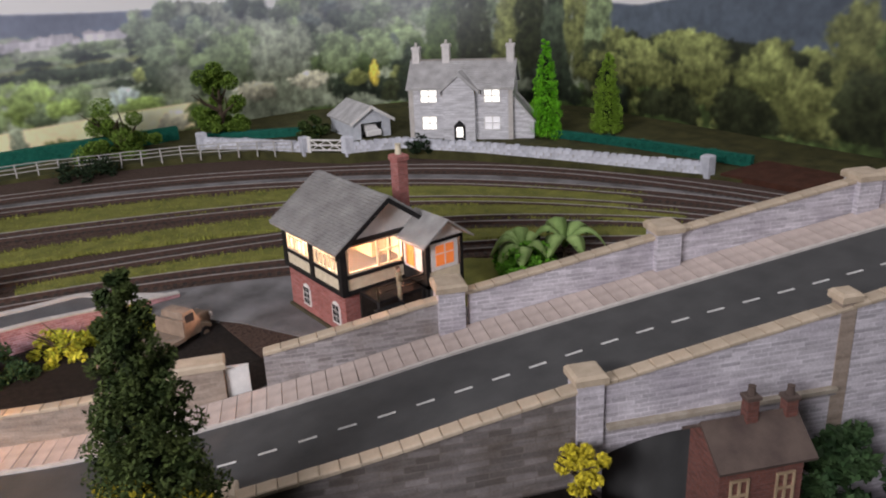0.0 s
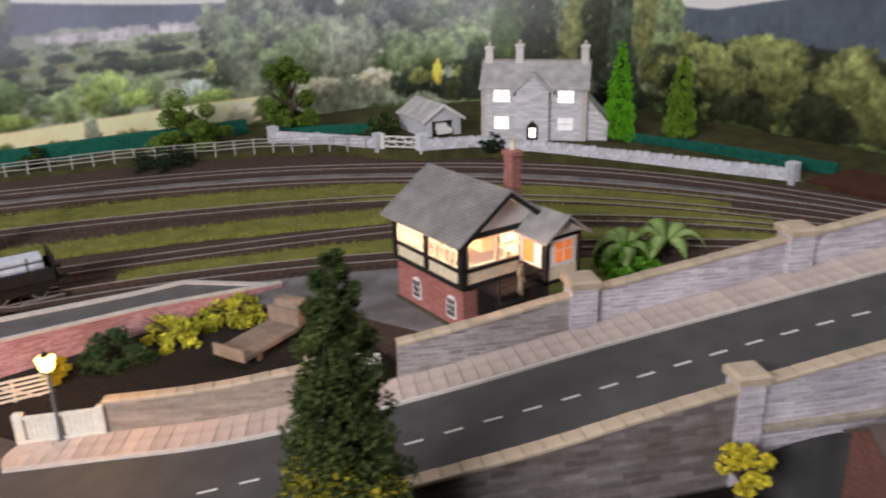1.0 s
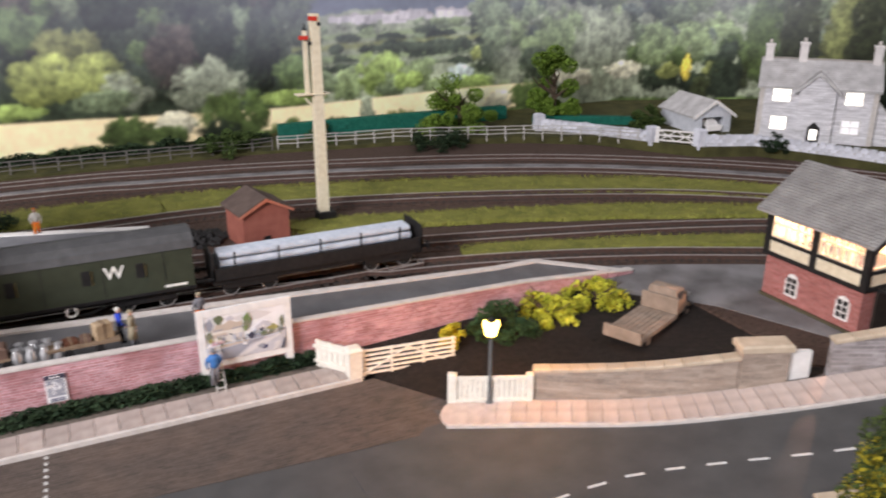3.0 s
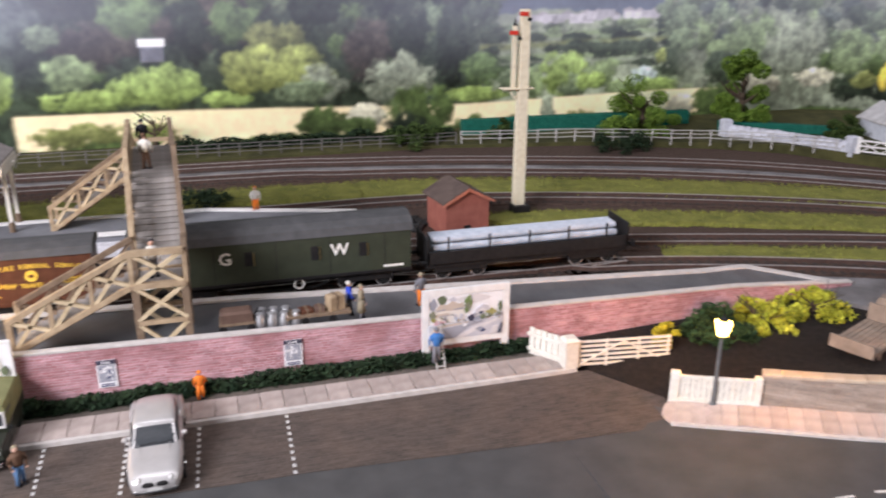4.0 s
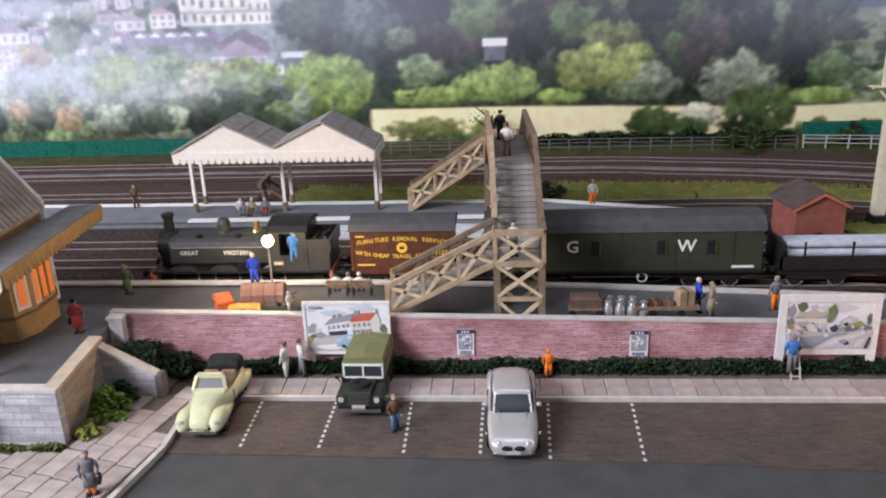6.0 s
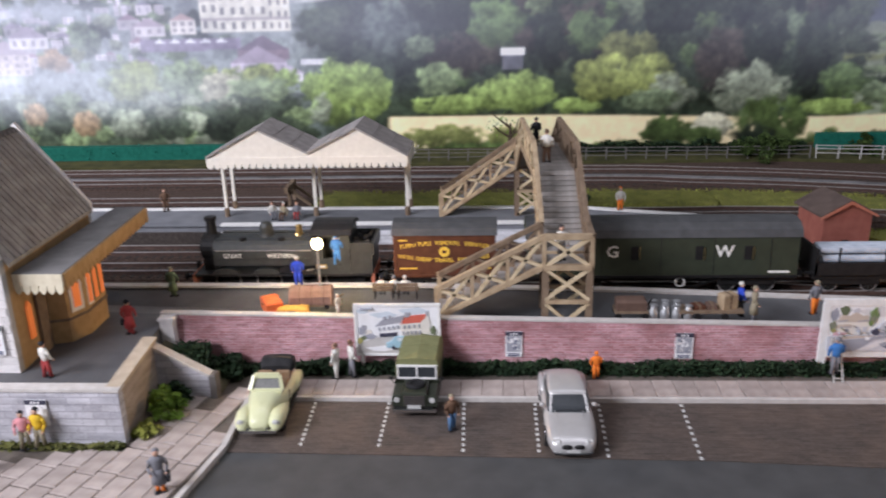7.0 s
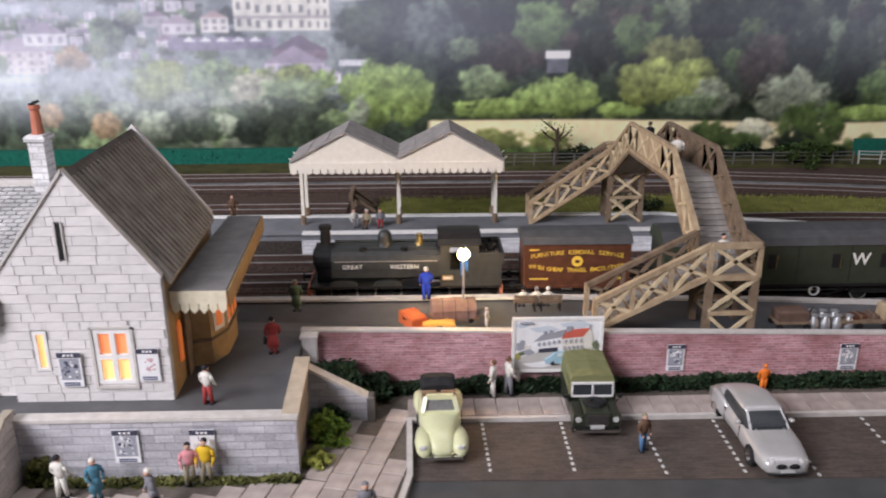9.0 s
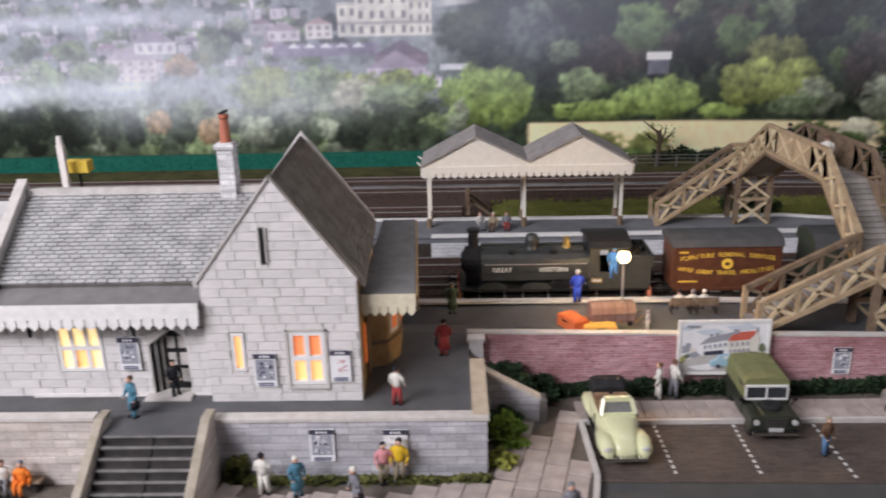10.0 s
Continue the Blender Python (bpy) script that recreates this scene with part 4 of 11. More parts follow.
for a, b in zip(range(-110, 215, 5), range(-105, 220, 5)):
    (xa, ya), (xb, yb) = bpath(a), bpath(min(b, 215))
    o = 1.8
    na, nb = ((0, 1) if a < 95 else (1, 0) if a > 142 else (math.sin((a - 95) / 30), math.cos((a - 95) / 30))), ((0, 1) if b < 95 else (1, 0) if b > 142 else (math.sin((b - 95) / 30), math.cos((b - 95) / 30)))
    s.add([(xa + na[0] * 1.2, ya + na[1] * 1.2, -6), (xb + nb[0] * 1.2, yb + nb[1] * 1.2, -6), (xb + nb[0] * o, yb + nb[1] * o, -6), (xa + na[0] * o, ya + na[1] * o, -6),
           (xa + na[0] * 1.2, ya + na[1] * 1.2, 27), (xb + nb[0] * 1.2, yb + nb[1] * 1.2, 27), (xb + nb[0] * o, yb + nb[1] * o, 27), (xa + na[0] * o, ya + na[1] * o, 27)],
          [(0, 3, 2, 1), (4, 5, 6, 7), (0, 1, 5, 4), (1, 2, 6, 5), (2, 3, 7, 6), (3, 0, 4, 7)])
ROOM = material("plain_room_wall", [(0.10, 0.10, 0.10), (0.13, 0.13, 0.13)], 3, 8, 0.9, bump=0.05)
setting("backdrop_board", s, ROOM, "plain board that carries the printed backscene", "board")
# unseen room added round the layout, its grey kept dark to cut bounced light
setting("wall_room_back", Shape().box(-300, 160, -90, 300, 170, 190), ROOM, "plain grey wall of the railway room", "wall")
setting("wall_room_front", Shape().box(-300, -260, -90, 300, -250, 190), ROOM, "plain grey wall of the railway room", "wall")
setting("wall_room_left", Shape().box(-310, -250, -90, -300, 160, 190), ROOM, "plain grey wall of the railway room", "wall")
setting("wall_room_right", Shape().box(300, -250, -90, 310, 160, 190), ROOM, "plain grey wall of the railway room", "wall")
setting("ceiling", Shape().box(-310, -260, 190, 310, 170, 196), ROOM, "plain grey ceiling of the railway room", "ceiling")
setting("floor", Shape().box(-310, -260, -96, 310, 170, -90), ROOM, "plain grey floor of the railway room", "floor")


# ---- road walls, pavements, kerbs and markings ----
def offset_path(pts, w):
    out = []
    for i, (x, y) in enumerate(pts):
        a, b = pts[max(0, i - 1)], pts[min(len(pts) - 1, i + 1)]
        L = math.hypot(b[0] - a[0], b[1] - a[1])
        out.append((x - (b[1] - a[1]) / L * w, y + (b[0] - a[0]) / L * w))
    return out


def sloped(pts, zs):
    return [(x, y, z) for (x, y), z in zip(pts, zs)]


def coping_stones(name, parent, pts3, d0, d1, w, h, pitch, mat):
    """Separate capping stones along a sloping line; one mesh shared by all."""
    me = mesh_of(name, Shape().cham(-pitch * 0.493, -w / 2, 0, pitch * 0.493, w / 2, h, 0.05), mat)
    d = d0 + pitch / 2
    while d < d1:
        (x, y, z), a = along(pts3, d)
        (x2, y2, z2), _ = along(pts3, d + 0.5)
        ob = new(name, me)
        ob.parent = parent
        ob.matrix_local = pose(x * U, y * U, (z + random.uniform(-0.015, 0.015)) * U, 0, -math.degrees(math.atan2(z2 - z, math.hypot(x2 - x, y2 - y))), math.degrees(a) + random.uniform(-0.6, 0.6))
        d += pitch


def pillar(x, y, z0, z1, w, rz, mat, label, cap=None):
    t = thing("stone_pillar", x, y, z0, rz, label, "pillar", "pillars of the road walls")
    h = z1 - z0
    part("shaft", Shape().box(-w / 2, -w / 2, -2, w / 2, w / 2, h - 0.45), mat, t)
    part("cap", Shape().cham(-w / 2 - 0.16, -w / 2 - 0.16, h - 0.45, w / 2 + 0.16, w / 2 + 0.16, h, 0.14), cap or COPING, t)
    return t


ANG = -24.5
# far wall of the climbing road, in two stretches
fp, fz = cut(40.4, 50.7)
fw = setting("wall_road_far", strip(fp, fz, 0, 0.45, -3, 1.9), BUFF_STONE, "low warm stone-paper wall beside the pavement", "wall")
coping_stones("coping_stone", fw, sloped(offset_path(fp, 0.22), [z + 1.9 for z in fz]), 0, length(fp), 0.72, 0.2, 1.0, COPING)
fp, fz = cut(53.8, 64.4)
setting("wall_road_far", strip(fp, fz, 0, 0.45, -6, 2.05), DULL_STONE, "dull brown-grey stretch of the road wall", "wall")
fp, fz = cut(64.4, 118)
fw2 = setting("wall_road_far", strip(fp, fz, 0, 0.45, -6, 2.05), GREY_STONE, "grey stone-paper wall beside the climbing road", "wall")
fp, fz = cut(53.8, 118)
coping_stones("coping_stone", fw2, sloped(offset_path(fp, 0.22), [z + 2.05 for z in fz]), 0, length(fp), 0.72, 0.22, 1.0, COPING)
for x, y, zt in ((64.4, -14.4, 7.7), (76.2, -19.7, 9.6), (88, -25, 11.4)):
    pillar(x, y, zt - 2.9, zt, 1.5, ANG, GREY_STONE if x > 60 else BUFF_STONE, "stone pillar with a buff cap in the road wall")
# broad end pier of the low wall, and the pale panel that closes the gap beside it
t = thing("stone_pillar", 51.7, -8.55, 0, -22, "broad low stone pier with a buff cap in the road wall", "pillar", "pillars of the road walls")
part("shaft", Shape().box(-1.3, -0.5, -1, 1.3, 0.5, 4.35), BUFF_STONE, t)
part("cap", Shape().cham(-1.45, -0.66, 4.35, 1.45, 0.66, 4.75, 0.1), COPING, t)
t = thing("wall_panel", 53.55, -9.35, 0, -24, "plain white panel between two stretches of the road wall", "panel")
part("sheet", Shape().box(-0.62, -0.16, 0, 0.62, 0.16, 4.15), WHITE, t)
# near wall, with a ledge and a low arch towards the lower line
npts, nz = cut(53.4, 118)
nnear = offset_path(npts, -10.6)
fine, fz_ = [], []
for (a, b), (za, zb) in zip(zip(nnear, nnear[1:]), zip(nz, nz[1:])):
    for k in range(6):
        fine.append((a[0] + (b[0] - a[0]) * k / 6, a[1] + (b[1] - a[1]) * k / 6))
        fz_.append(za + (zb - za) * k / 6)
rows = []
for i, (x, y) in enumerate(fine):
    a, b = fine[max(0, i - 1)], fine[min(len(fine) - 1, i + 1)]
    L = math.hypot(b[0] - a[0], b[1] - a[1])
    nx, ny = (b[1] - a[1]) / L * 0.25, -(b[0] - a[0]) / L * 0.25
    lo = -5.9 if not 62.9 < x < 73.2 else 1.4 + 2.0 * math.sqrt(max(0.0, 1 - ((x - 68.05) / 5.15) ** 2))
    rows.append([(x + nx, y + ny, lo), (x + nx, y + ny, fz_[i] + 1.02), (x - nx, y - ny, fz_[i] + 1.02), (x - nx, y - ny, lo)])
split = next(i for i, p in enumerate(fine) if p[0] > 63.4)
# left stretch: brown weathering, with the wall's shade also in the colour
setting("wall_road_near", Shape().loft(rows[:split + 1]), WEATHERED_SHADED, "brown-grey weathered stone retaining wall of the road", "wall")
wn = setting("wall_road_near", Shape().loft(rows[split:]), GREY_STONE, "tall grey stone-paper retaining wall of the climbing road", "wall")
coping_stones("coping_stone", wn, sloped(nnear, [z + 1.02 for z in nz]), 0, length(nnear), 0.8, 0.2, 0.9, COPING)
LEDGE = material("worn_buff_ledge", [(0.30, 0.26, 0.20), (0.46, 0.41, 0.34)], 160, 6, 0.9, bump=0.3)
lp = [p for p in nnear if 63.4 < p[0] < 75.2]
part("ledge", Shape().ribbon(lp, -0.6, -0.24, 4.22, 4.42), LEDGE, wn)
part("string_course", Shape().ribbon(lp, -0.45, -0.24, 4.0, 4.22), DULL_STONE, wn)
for x, y, zt, w_, mt in ((63.5, -25.75, 7.1, 1.25, GREY_STONE), (75.2, -31.1, 9.25, 0.8, BUFF_STONE)):
    pillar(x, y, -5.9, zt, w_, ANG, mt, "tall stone pillar with a buff cap on the near road wall")
# bank coloured near black to stand for the unlit hollow below the wall
setting("lower_bank", Shape().prism([(46, -60), (100, -60), (100, -42.5), (73, -32.2), (65, -28.6), (62.4, -26.6), (46, -19.2)], -5.9, [-3, -5.2, -5.2, -2.6, -1.0, 1.9, 1.0]), SHADED_EARTH, "dark earth bank below the near road wall", "ground")
pillar(48.9, -18.1, 0, 3.3, 1.1, ANG, GREY_STONE, "low stone pillar where the near road wall begins")
np2, nz2 = cut(50.3, 54.2)
wn2 = setting("wall_road_near", strip(np2, nz2, -10.8, -10.3, -4, 0.8), GREY_STONE, "low stone end of the near road wall", "wall")
coping_stones("coping_stone", wn2, sloped(offset_path(np2, -10.55), [z + 0.8 for z in nz2]), 0, length(np2), 0.8, 0.22, 1.25, COPING)

# road pavement: slabs on a bed, with a kerb
pp, pz = cut(37.2, 118)
pave = setting("pavement_road", strip(pp, pz, -2.45, 0.0, -1, 0.06), JOINT, "stone-slab pavement beside the climbing road", "pavement")
setting("kerb_road", strip(pp, pz, -2.62, -2.42, -1, 0.15), PALE, "pale kerb of the road pavement", "kerb")
p3 = sloped(offset_path(pp, -1.22), pz)
slab_me = mesh_of("paving_slab", Shape().cham(-0.395, -1.2, 0, 0.395, 1.18, 0.16, 0.02), FLAG)
FLAG_PINK = material("pinkish_paving_slab", [(0.41, 0.34, 0.305), (0.55, 0.465, 0.425)], 140, 7, 0.85, bump=0.25, random_tint=0.1)
slab_me.materials[0] = FLAG_PINK
d = 0.6
while d < length(pp) - 1:
    (x, y, z), a = along(p3, d)
    (x2, y2, z2), _ = along(p3, d + 0.5)
    ob = new("paving_slab", slab_me)
    ob.parent = pave
    ob.matrix_local = pose(x * U, y * U, (z + 0.03 + random.uniform(-0.012, 0.012)) * U, 0, -math.degrees(math.atan2(z2 - z, 0.5)), math.degrees(a))
    d += 0.81
# the pavement's rounded end at the yard gate
setting("pavement_end", Shape().prism([(36.5, -0.6), (36.0, -1.2), (35.85, -1.9), (36.0, -2.5), (36.6, -2.85), (38.4, -2.4), (38.2, -0.6), (37.4, -0.1)], -0.2, [0.36, 0.34, 0.34, 0.36, 0.42, 0.6, 0.5, 0.42]), FLAG_PINK, "rounded end of the pavement at the yard entrance", "pavement")
# broken centre line
mid = [(35.2, -10.5), (37.6, -10.6), (41.3, -11.0), (44.6, -12.3), (50.4, -15.3), (55.4, -17.5), (60.7, -19.9), (70.6, -24.0), (81.1, -29.2), (96, -36.2), (108, -41.6)]
mid = [(x, y, faded(x, y) + 0.02) for x, y in smooth_path(mid, 1.5)]
n_dash, d = 0, 2.4
MARK = material("road_marking", [(0.5, 0.5, 0.49), (0.72, 0.72, 0.70)], 400, 5, 0.7, bump=0.1)
while d < length(mid) - 2 and n_dash < 44:
    (x, y, z), a = along(mid, d)
    (x2, y2, z2), _ = along(mid, d + 0.5)
    m = new("road_dash", bpy.data.meshes["road_dash"]) if n_dash else part("road_dash", Shape().box(-0.46, -0.075, 0, 0.46, 0.075, 0.02), MARK)
    tagged(m, "short white dash of the road's centre line", "road marking", "centre line dashes", "structure")
    m.matrix_world = pose(x * U, y * U, (max(z, 0.0) + 0.0) * U, 0, -math.degrees(math.atan2(z2 - z, 0.5)), math.degrees(a))
    n_dash, d = n_dash + 1, d + 1.95

# ---- parking bays ----
bays = [(-4.1, 0.05, -4.2, 5.6), (0.0, 0.0, 0.05, 5.5), (4.4, -0.4, 4.3, 5.3), (8.25, -0.4, 8.3, 4.9), (11.7, -0.8, 11.85, 4.9), (16.25, -0.95, 16.4, 4.8)]
dash = mesh_of("bay_mark", Shape().box(-0.075, -0.12, 0, 0.075, 0.12, 0.02), MARK)
for x0, y0, x1, y1 in bays:
    b = thing("bay_line", x0, y0, 0.06, 0, "dotted white line between two parking bays", "road marking", "parking bay lines")
    for k in range(10):
        f = k / 9.6
        o = new("bay_mark", dash)
        o.parent = b
        o.matrix_local = pose((x1 - x0) * f * U, min(4.6 - y0, (y1 - y0)) * f * U, 0, 0, 0, random.uniform(-4, 4))

# ---- foot pavement, its kerb, and the flagstones before the station ----
pv = setting("pavement_foot", Shape().box(-8.6, 4.75, -1, 33.4, 7.6, 0.22), JOINT, "slab pavement between parking bays and brick wall", "pavement")
setting("kerb_foot", Shape().box(-8.4, 4.55, -1, 33.6, 4.8, 0.3), PALE, "pale kerb of the slab pavement", "kerb")
sl = mesh_of("paving_slab", Shape().cham(-0.6, -0.95, 0, 0.6, 0.95, 0.12, 0.03), FLAG)
for k in range(34):
    ob = new("paving_slab", sl)
    ob.parent = pv
    ob.matrix_local = pose((-7.6 + k * 1.23) * U, 5.8 * U, (0.2 + random.uniform(-0.012, 0.012)) * U, 0, 0, random.uniform(-1, 1))
fl = setting("pavement_flagged", Shape().prism([(-75, -14), (-10.6, -14), (-8.0, -0.5), (-8.2, 4.6), (-8.6, 7.7), (-13.3, 7.7), (-13.3, 0), (-75, 0)], -1, 0.16), JOINT, "large flagstone forecourt before the station", "pavement")
fm = [mesh_of("flagstone", Shape().cham(-0.56, -w / 2 + 0.04, 0, 0.56, w / 2 - 0.04, 0.12, 0.035), FLAG) for w in (1.3, 1.75, 2.2)]
for c in range(-3, 32):
    x = -8.75 - c * 1.19
    y = -12.6 + random.uniform(0, 1.5)
    while y < 8:
        k = random.choice((0, 1, 2, 1))
        w = (1.3, 1.75, 2.2)[k]
        cy = y + w / 2
        cx = x + 0.24 * cy
        y += w
        if (cy + w / 2 > -0.3 and cx - 0.5 < -13.2) or (cy + w / 2 > 5.3 and cx - 0.6 < -9.8) or cy + w / 2 > 7.8 or cx > -8.75 + min(0.35, 0.1 * (cy + 2.0)) or (cx < -25.9 and cy > -2.4) or cx < -46:
            continue
        ob = new("flagstone", fm[k])
        ob.parent = fl
        ob.matrix_local = pose(cx * U, cy * U, (0.14 + random.uniform(-0.015, 0.015)) * U, random.uniform(-0.5, 0.5), random.uniform(-0.5, 0.5), -14 + random.uniform(-0.8, 0.8))
# right-hand edging of the flagged area
setting("kerb_flagged", Shape().ribbon([(-10.4, -14), (-9.2, -7), (-8.0, -0.5), (-8.1, 4.6)], -0.15, 0.15, -1, 0.32), PALE, "pale kerb along the flagged forecourt", "kerb")

# ---- retaining walls and steps before the station ----
RET = masonry("grey_block_wall", (0.40, 0.39, 0.42), (0.56, 0.55, 0.58), (0.34, 0.33, 0.36), 0.95, 0.42, 0.07, stain=(0.34, 0.34, 0.38), stain_amount=0.4, bump=0.6)
rw = setting("wall_retaining", Shape().slab([(-26.4, -2), (-13.3, -2), (-13.3, 3.25), (-26.4, 3.25)], "y", -0.25, 0.3), RET, "grey block retaining wall with posters", "wall")
part("cap", Shape().box(-26.5, -0.33, 3.25, -13.2, 0.38, 3.42), PALE, rw)
r2 = setting("wall_retaining", Shape().prism([(-13.9, 0.0), (-13.3, 0.0), (-13.4, 5.2), (-14.0, 5.2)], -2, [3.2, 3.2, 3.65, 3.65]), BUFF_STONE, "brownish return of the retaining wall", "wall")
part("cap", Shape().prism([(-14.0, -0.3), (-13.2, -0.3), (-13.3, 5.2), (-14.1, 5.2)], [3.2, 3.2, 3.65, 3.65], [3.4, 3.4, 3.82, 3.82]), COPING, r2)
r3 = setting("wall_ramp", Shape().slab([(-13.9, -1), (-10.3, -1), (-10.3, 1.45), (-13.9, 3.55)], "y", 4.75, 5.2), RET, "sloping block wall with a pale coping", "wall")
part("cap", Shape().slab([(-14.0, 3.55), (-10.2, 1.42), (-10.2, 1.6), (-14.0, 3.75)], "y", 4.65, 5.3), PALE, r3)
part("end_post", Shape().cham(-10.35, 4.6, 0, -9.95, 5.35, 1.65, 0.08), DARK_SLATE, r3)
setting("bank_side", Shape().slab([(-14.0, 0), (-9.9, 0), (-9.9, 0.35), (-13.9, 2.5)], "y", 5.25, 7.6), GROUND, "dark earth bank behind the sloping wall", "bank")
PALE_BLOCK = masonry("pale_block_wall", (0.50, 0.46, 0.43), (0.64, 0.59, 0.55), (0.42, 0.38, 0.35), 1.1, 0.45, 0.06, stain=(0.42, 0.34, 0.26), stain_amount=0.35, bump=0.5)
STEP_EDGE = material("worn_step_edge", [(0.13, 0.125, 0.12), (0.23, 0.22, 0.215)], 160, 6, 0.8, bump=0.3)
BLACK_SLATE = material("black_slate_step", [(0.03, 0.028, 0.028), (0.065, 0.06, 0.058)], 120, 7, 0.7, bump=0.3)
# the broad stone steps in front of the entrance
st = thing("entrance_steps", -29.15, -2.0, 0, 0, "broad dark stone steps up to the station entrance", "steps")
for k in range(9):
    y, z = -2.85 + k * 0.42, 0.52 + k * 0.345
    for a, b in ((-2.25, 0.15), (0.22, 2.25)):
        part("step", Shape().cham(a, y + 0.02, 0.05, b, 0.58, z - 0.03, 0.03), BLACK_SLATE, st)
        part("nosing", Shape().cham(a - (0.0 if a < 0 else 0.06), y - 0.04, z - 0.08, b, y + 0.14, z, 0.02), STEP_EDGE, st)
for sx in (-2.8, 2.3):
    part("side_wall", Shape().slab([(-3.6, -0.5), (1.9, -0.5), (1.9, 3.72), (1.1, 3.72), (-3.6, 0.75)], "x", sx + (0.1 if sx < 0 else 0.05), sx + 0.45), PALE_BLOCK, st)
    part("side_coping", Shape().slab([(-3.65, 0.75), (1.1, 3.72), (1.95, 3.72), (1.95, 3.88), (1.05, 3.88), (-3.65, 0.92)], "x", sx + (0.08 if sx < 0 else 0.03), sx + 0.47), LEDGE, st)
lw = setting("wall_retaining", Shape().slab([(-75, -2), (-32.0, -2), (-32.0, 3.7), (-75, 3.7)], "y", -0.75, -0.25), PALE_BLOCK, "pale stone block wall left of the station steps", "wall")
part("cap", Shape().box(-75, -0.82, 3.7, -32.0, -0.18, 3.86), PALE, lw)
setting("forecourt", Shape().prism([(-75, -0.3), (-31.42, -0.3), (-31.42, -1.4), (-26.88, -1.4), (-26.88, 0.0), (-13.7, 0.0), (-13.7, 2.5), (-75, 2.6)], -2, 3.28), PLATFORM, "dark tarmac forecourt of the station", "pavement")


# ---- buildings ----
LIT = glowing("warm_lit_window", (1.0, 0.30, 0.12), 0.5)
LIT_PALE = glowing("pale_lit_window", (1.0, 0.52, 0.2), 1.0)
LIT_YELLOW = glowing("yellow_lit_window", (1.0, 0.72, 0.36), 1.15)
LIT_DIM = glowing("dim_orange_window", (1.0, 0.27, 0.07), 0.22)
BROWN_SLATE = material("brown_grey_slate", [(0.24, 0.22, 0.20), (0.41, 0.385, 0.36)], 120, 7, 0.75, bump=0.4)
LIT_WHITE = glowing("white_lit_window", (1.0, 0.97, 0.92), 1.2)
FRAME_PINK = material("pale_window_frame", [(0.78, 0.72, 0.67), (0.86, 0.80, 0.76)], 300, 3, 0.6, bump=0.05)
CHIMNEY_STONE = masonry("chimney_stone", (0.66, 0.65, 0.66), (0.80, 0.79, 0.79), (0.5, 0.49, 0.49), 0.8, 0.34, 0.1, stain=(0.5, 0.49, 0.48), bump=0.5)
TERRACOTTA = material("terracotta", [(0.40, 0.13, 0.08), (0.52, 0.2, 0.13)], 200, 5, 0.8, bump=0.15)


def stone_front(parent, x0, x1, z0, y, holes, top=None, course=0.47, widths=(1.15, 1.35, 0.9, 1.6, 0.6), seed=1):
    """Separate stone blocks set on a front wall that faces -y, cut round its openings and below an outline top(x)."""
    r = random.Random(seed)
    unit = mesh_of("stone_block", Shape().loft([[(0.008, 0, 0.02), (0.992, 0, 0.02), (0.992, 0, 0.98), (0.008, 0, 0.98)], [(0.02, -0.06, 0.05), (0.98, -0.06, 0.05), (0.98, -0.06, 0.95), (0.02, -0.06, 0.95)]]), STONE)
    z, row = z0, 0
    while z < 15 and (top is None or z < max(top(x0), top(x1), top((x0 + x1) / 2))):
        x = x0 - (0 if row % 2 else 0.4)
        while x < x1:
            w = r.choice(widths)
            rects = [(max(x, x0), min(x + w, x1), z, z + course)]
            x += w
            for h in holes:
                cut_ = []
                for a, b, c, d in rects:
                    if b <= h[0] or a >= h[1] or d <= h[2] or c >= h[3]:
                        cut_.append((a, b, c, d))
                        continue
                    cut_ += [(a, h[0], c, d), (h[1], b, c, d), (max(a, h[0]), min(b, h[1]), c, h[2]), (max(a, h[0]), min(b, h[1]), h[3], d)]
                rects = cut_
            for a, b, c, d in rects:
                if b - a < 0.12 or d - c < 0.06:
                    continue
                if top is None or min(top(a), top(b)) >= d:
                    o = new("stone_block", unit)
                    o.location, o.scale = (a * U, (y + r.uniform(0, 0.02)) * U, c * U), (b - a, 1, d - c)
                else:
                    g = 0.012
                    run = [q for q in [a + g + (b - a - 2 * g) * k / 12 for k in range(13)] if top(q) > c + 0.05]
                    if len(run) < 3:
                        continue
                    pts = [(run[0], c + g), (run[-1], c + g)] + [(q, min(d - g, top(q) - g)) for q in reversed(run)]
                    o = part("stone_block", Shape().slab(pts, "y", y - 0.06, y), STONE)
                o.parent = parent
        z += course
        row += 1


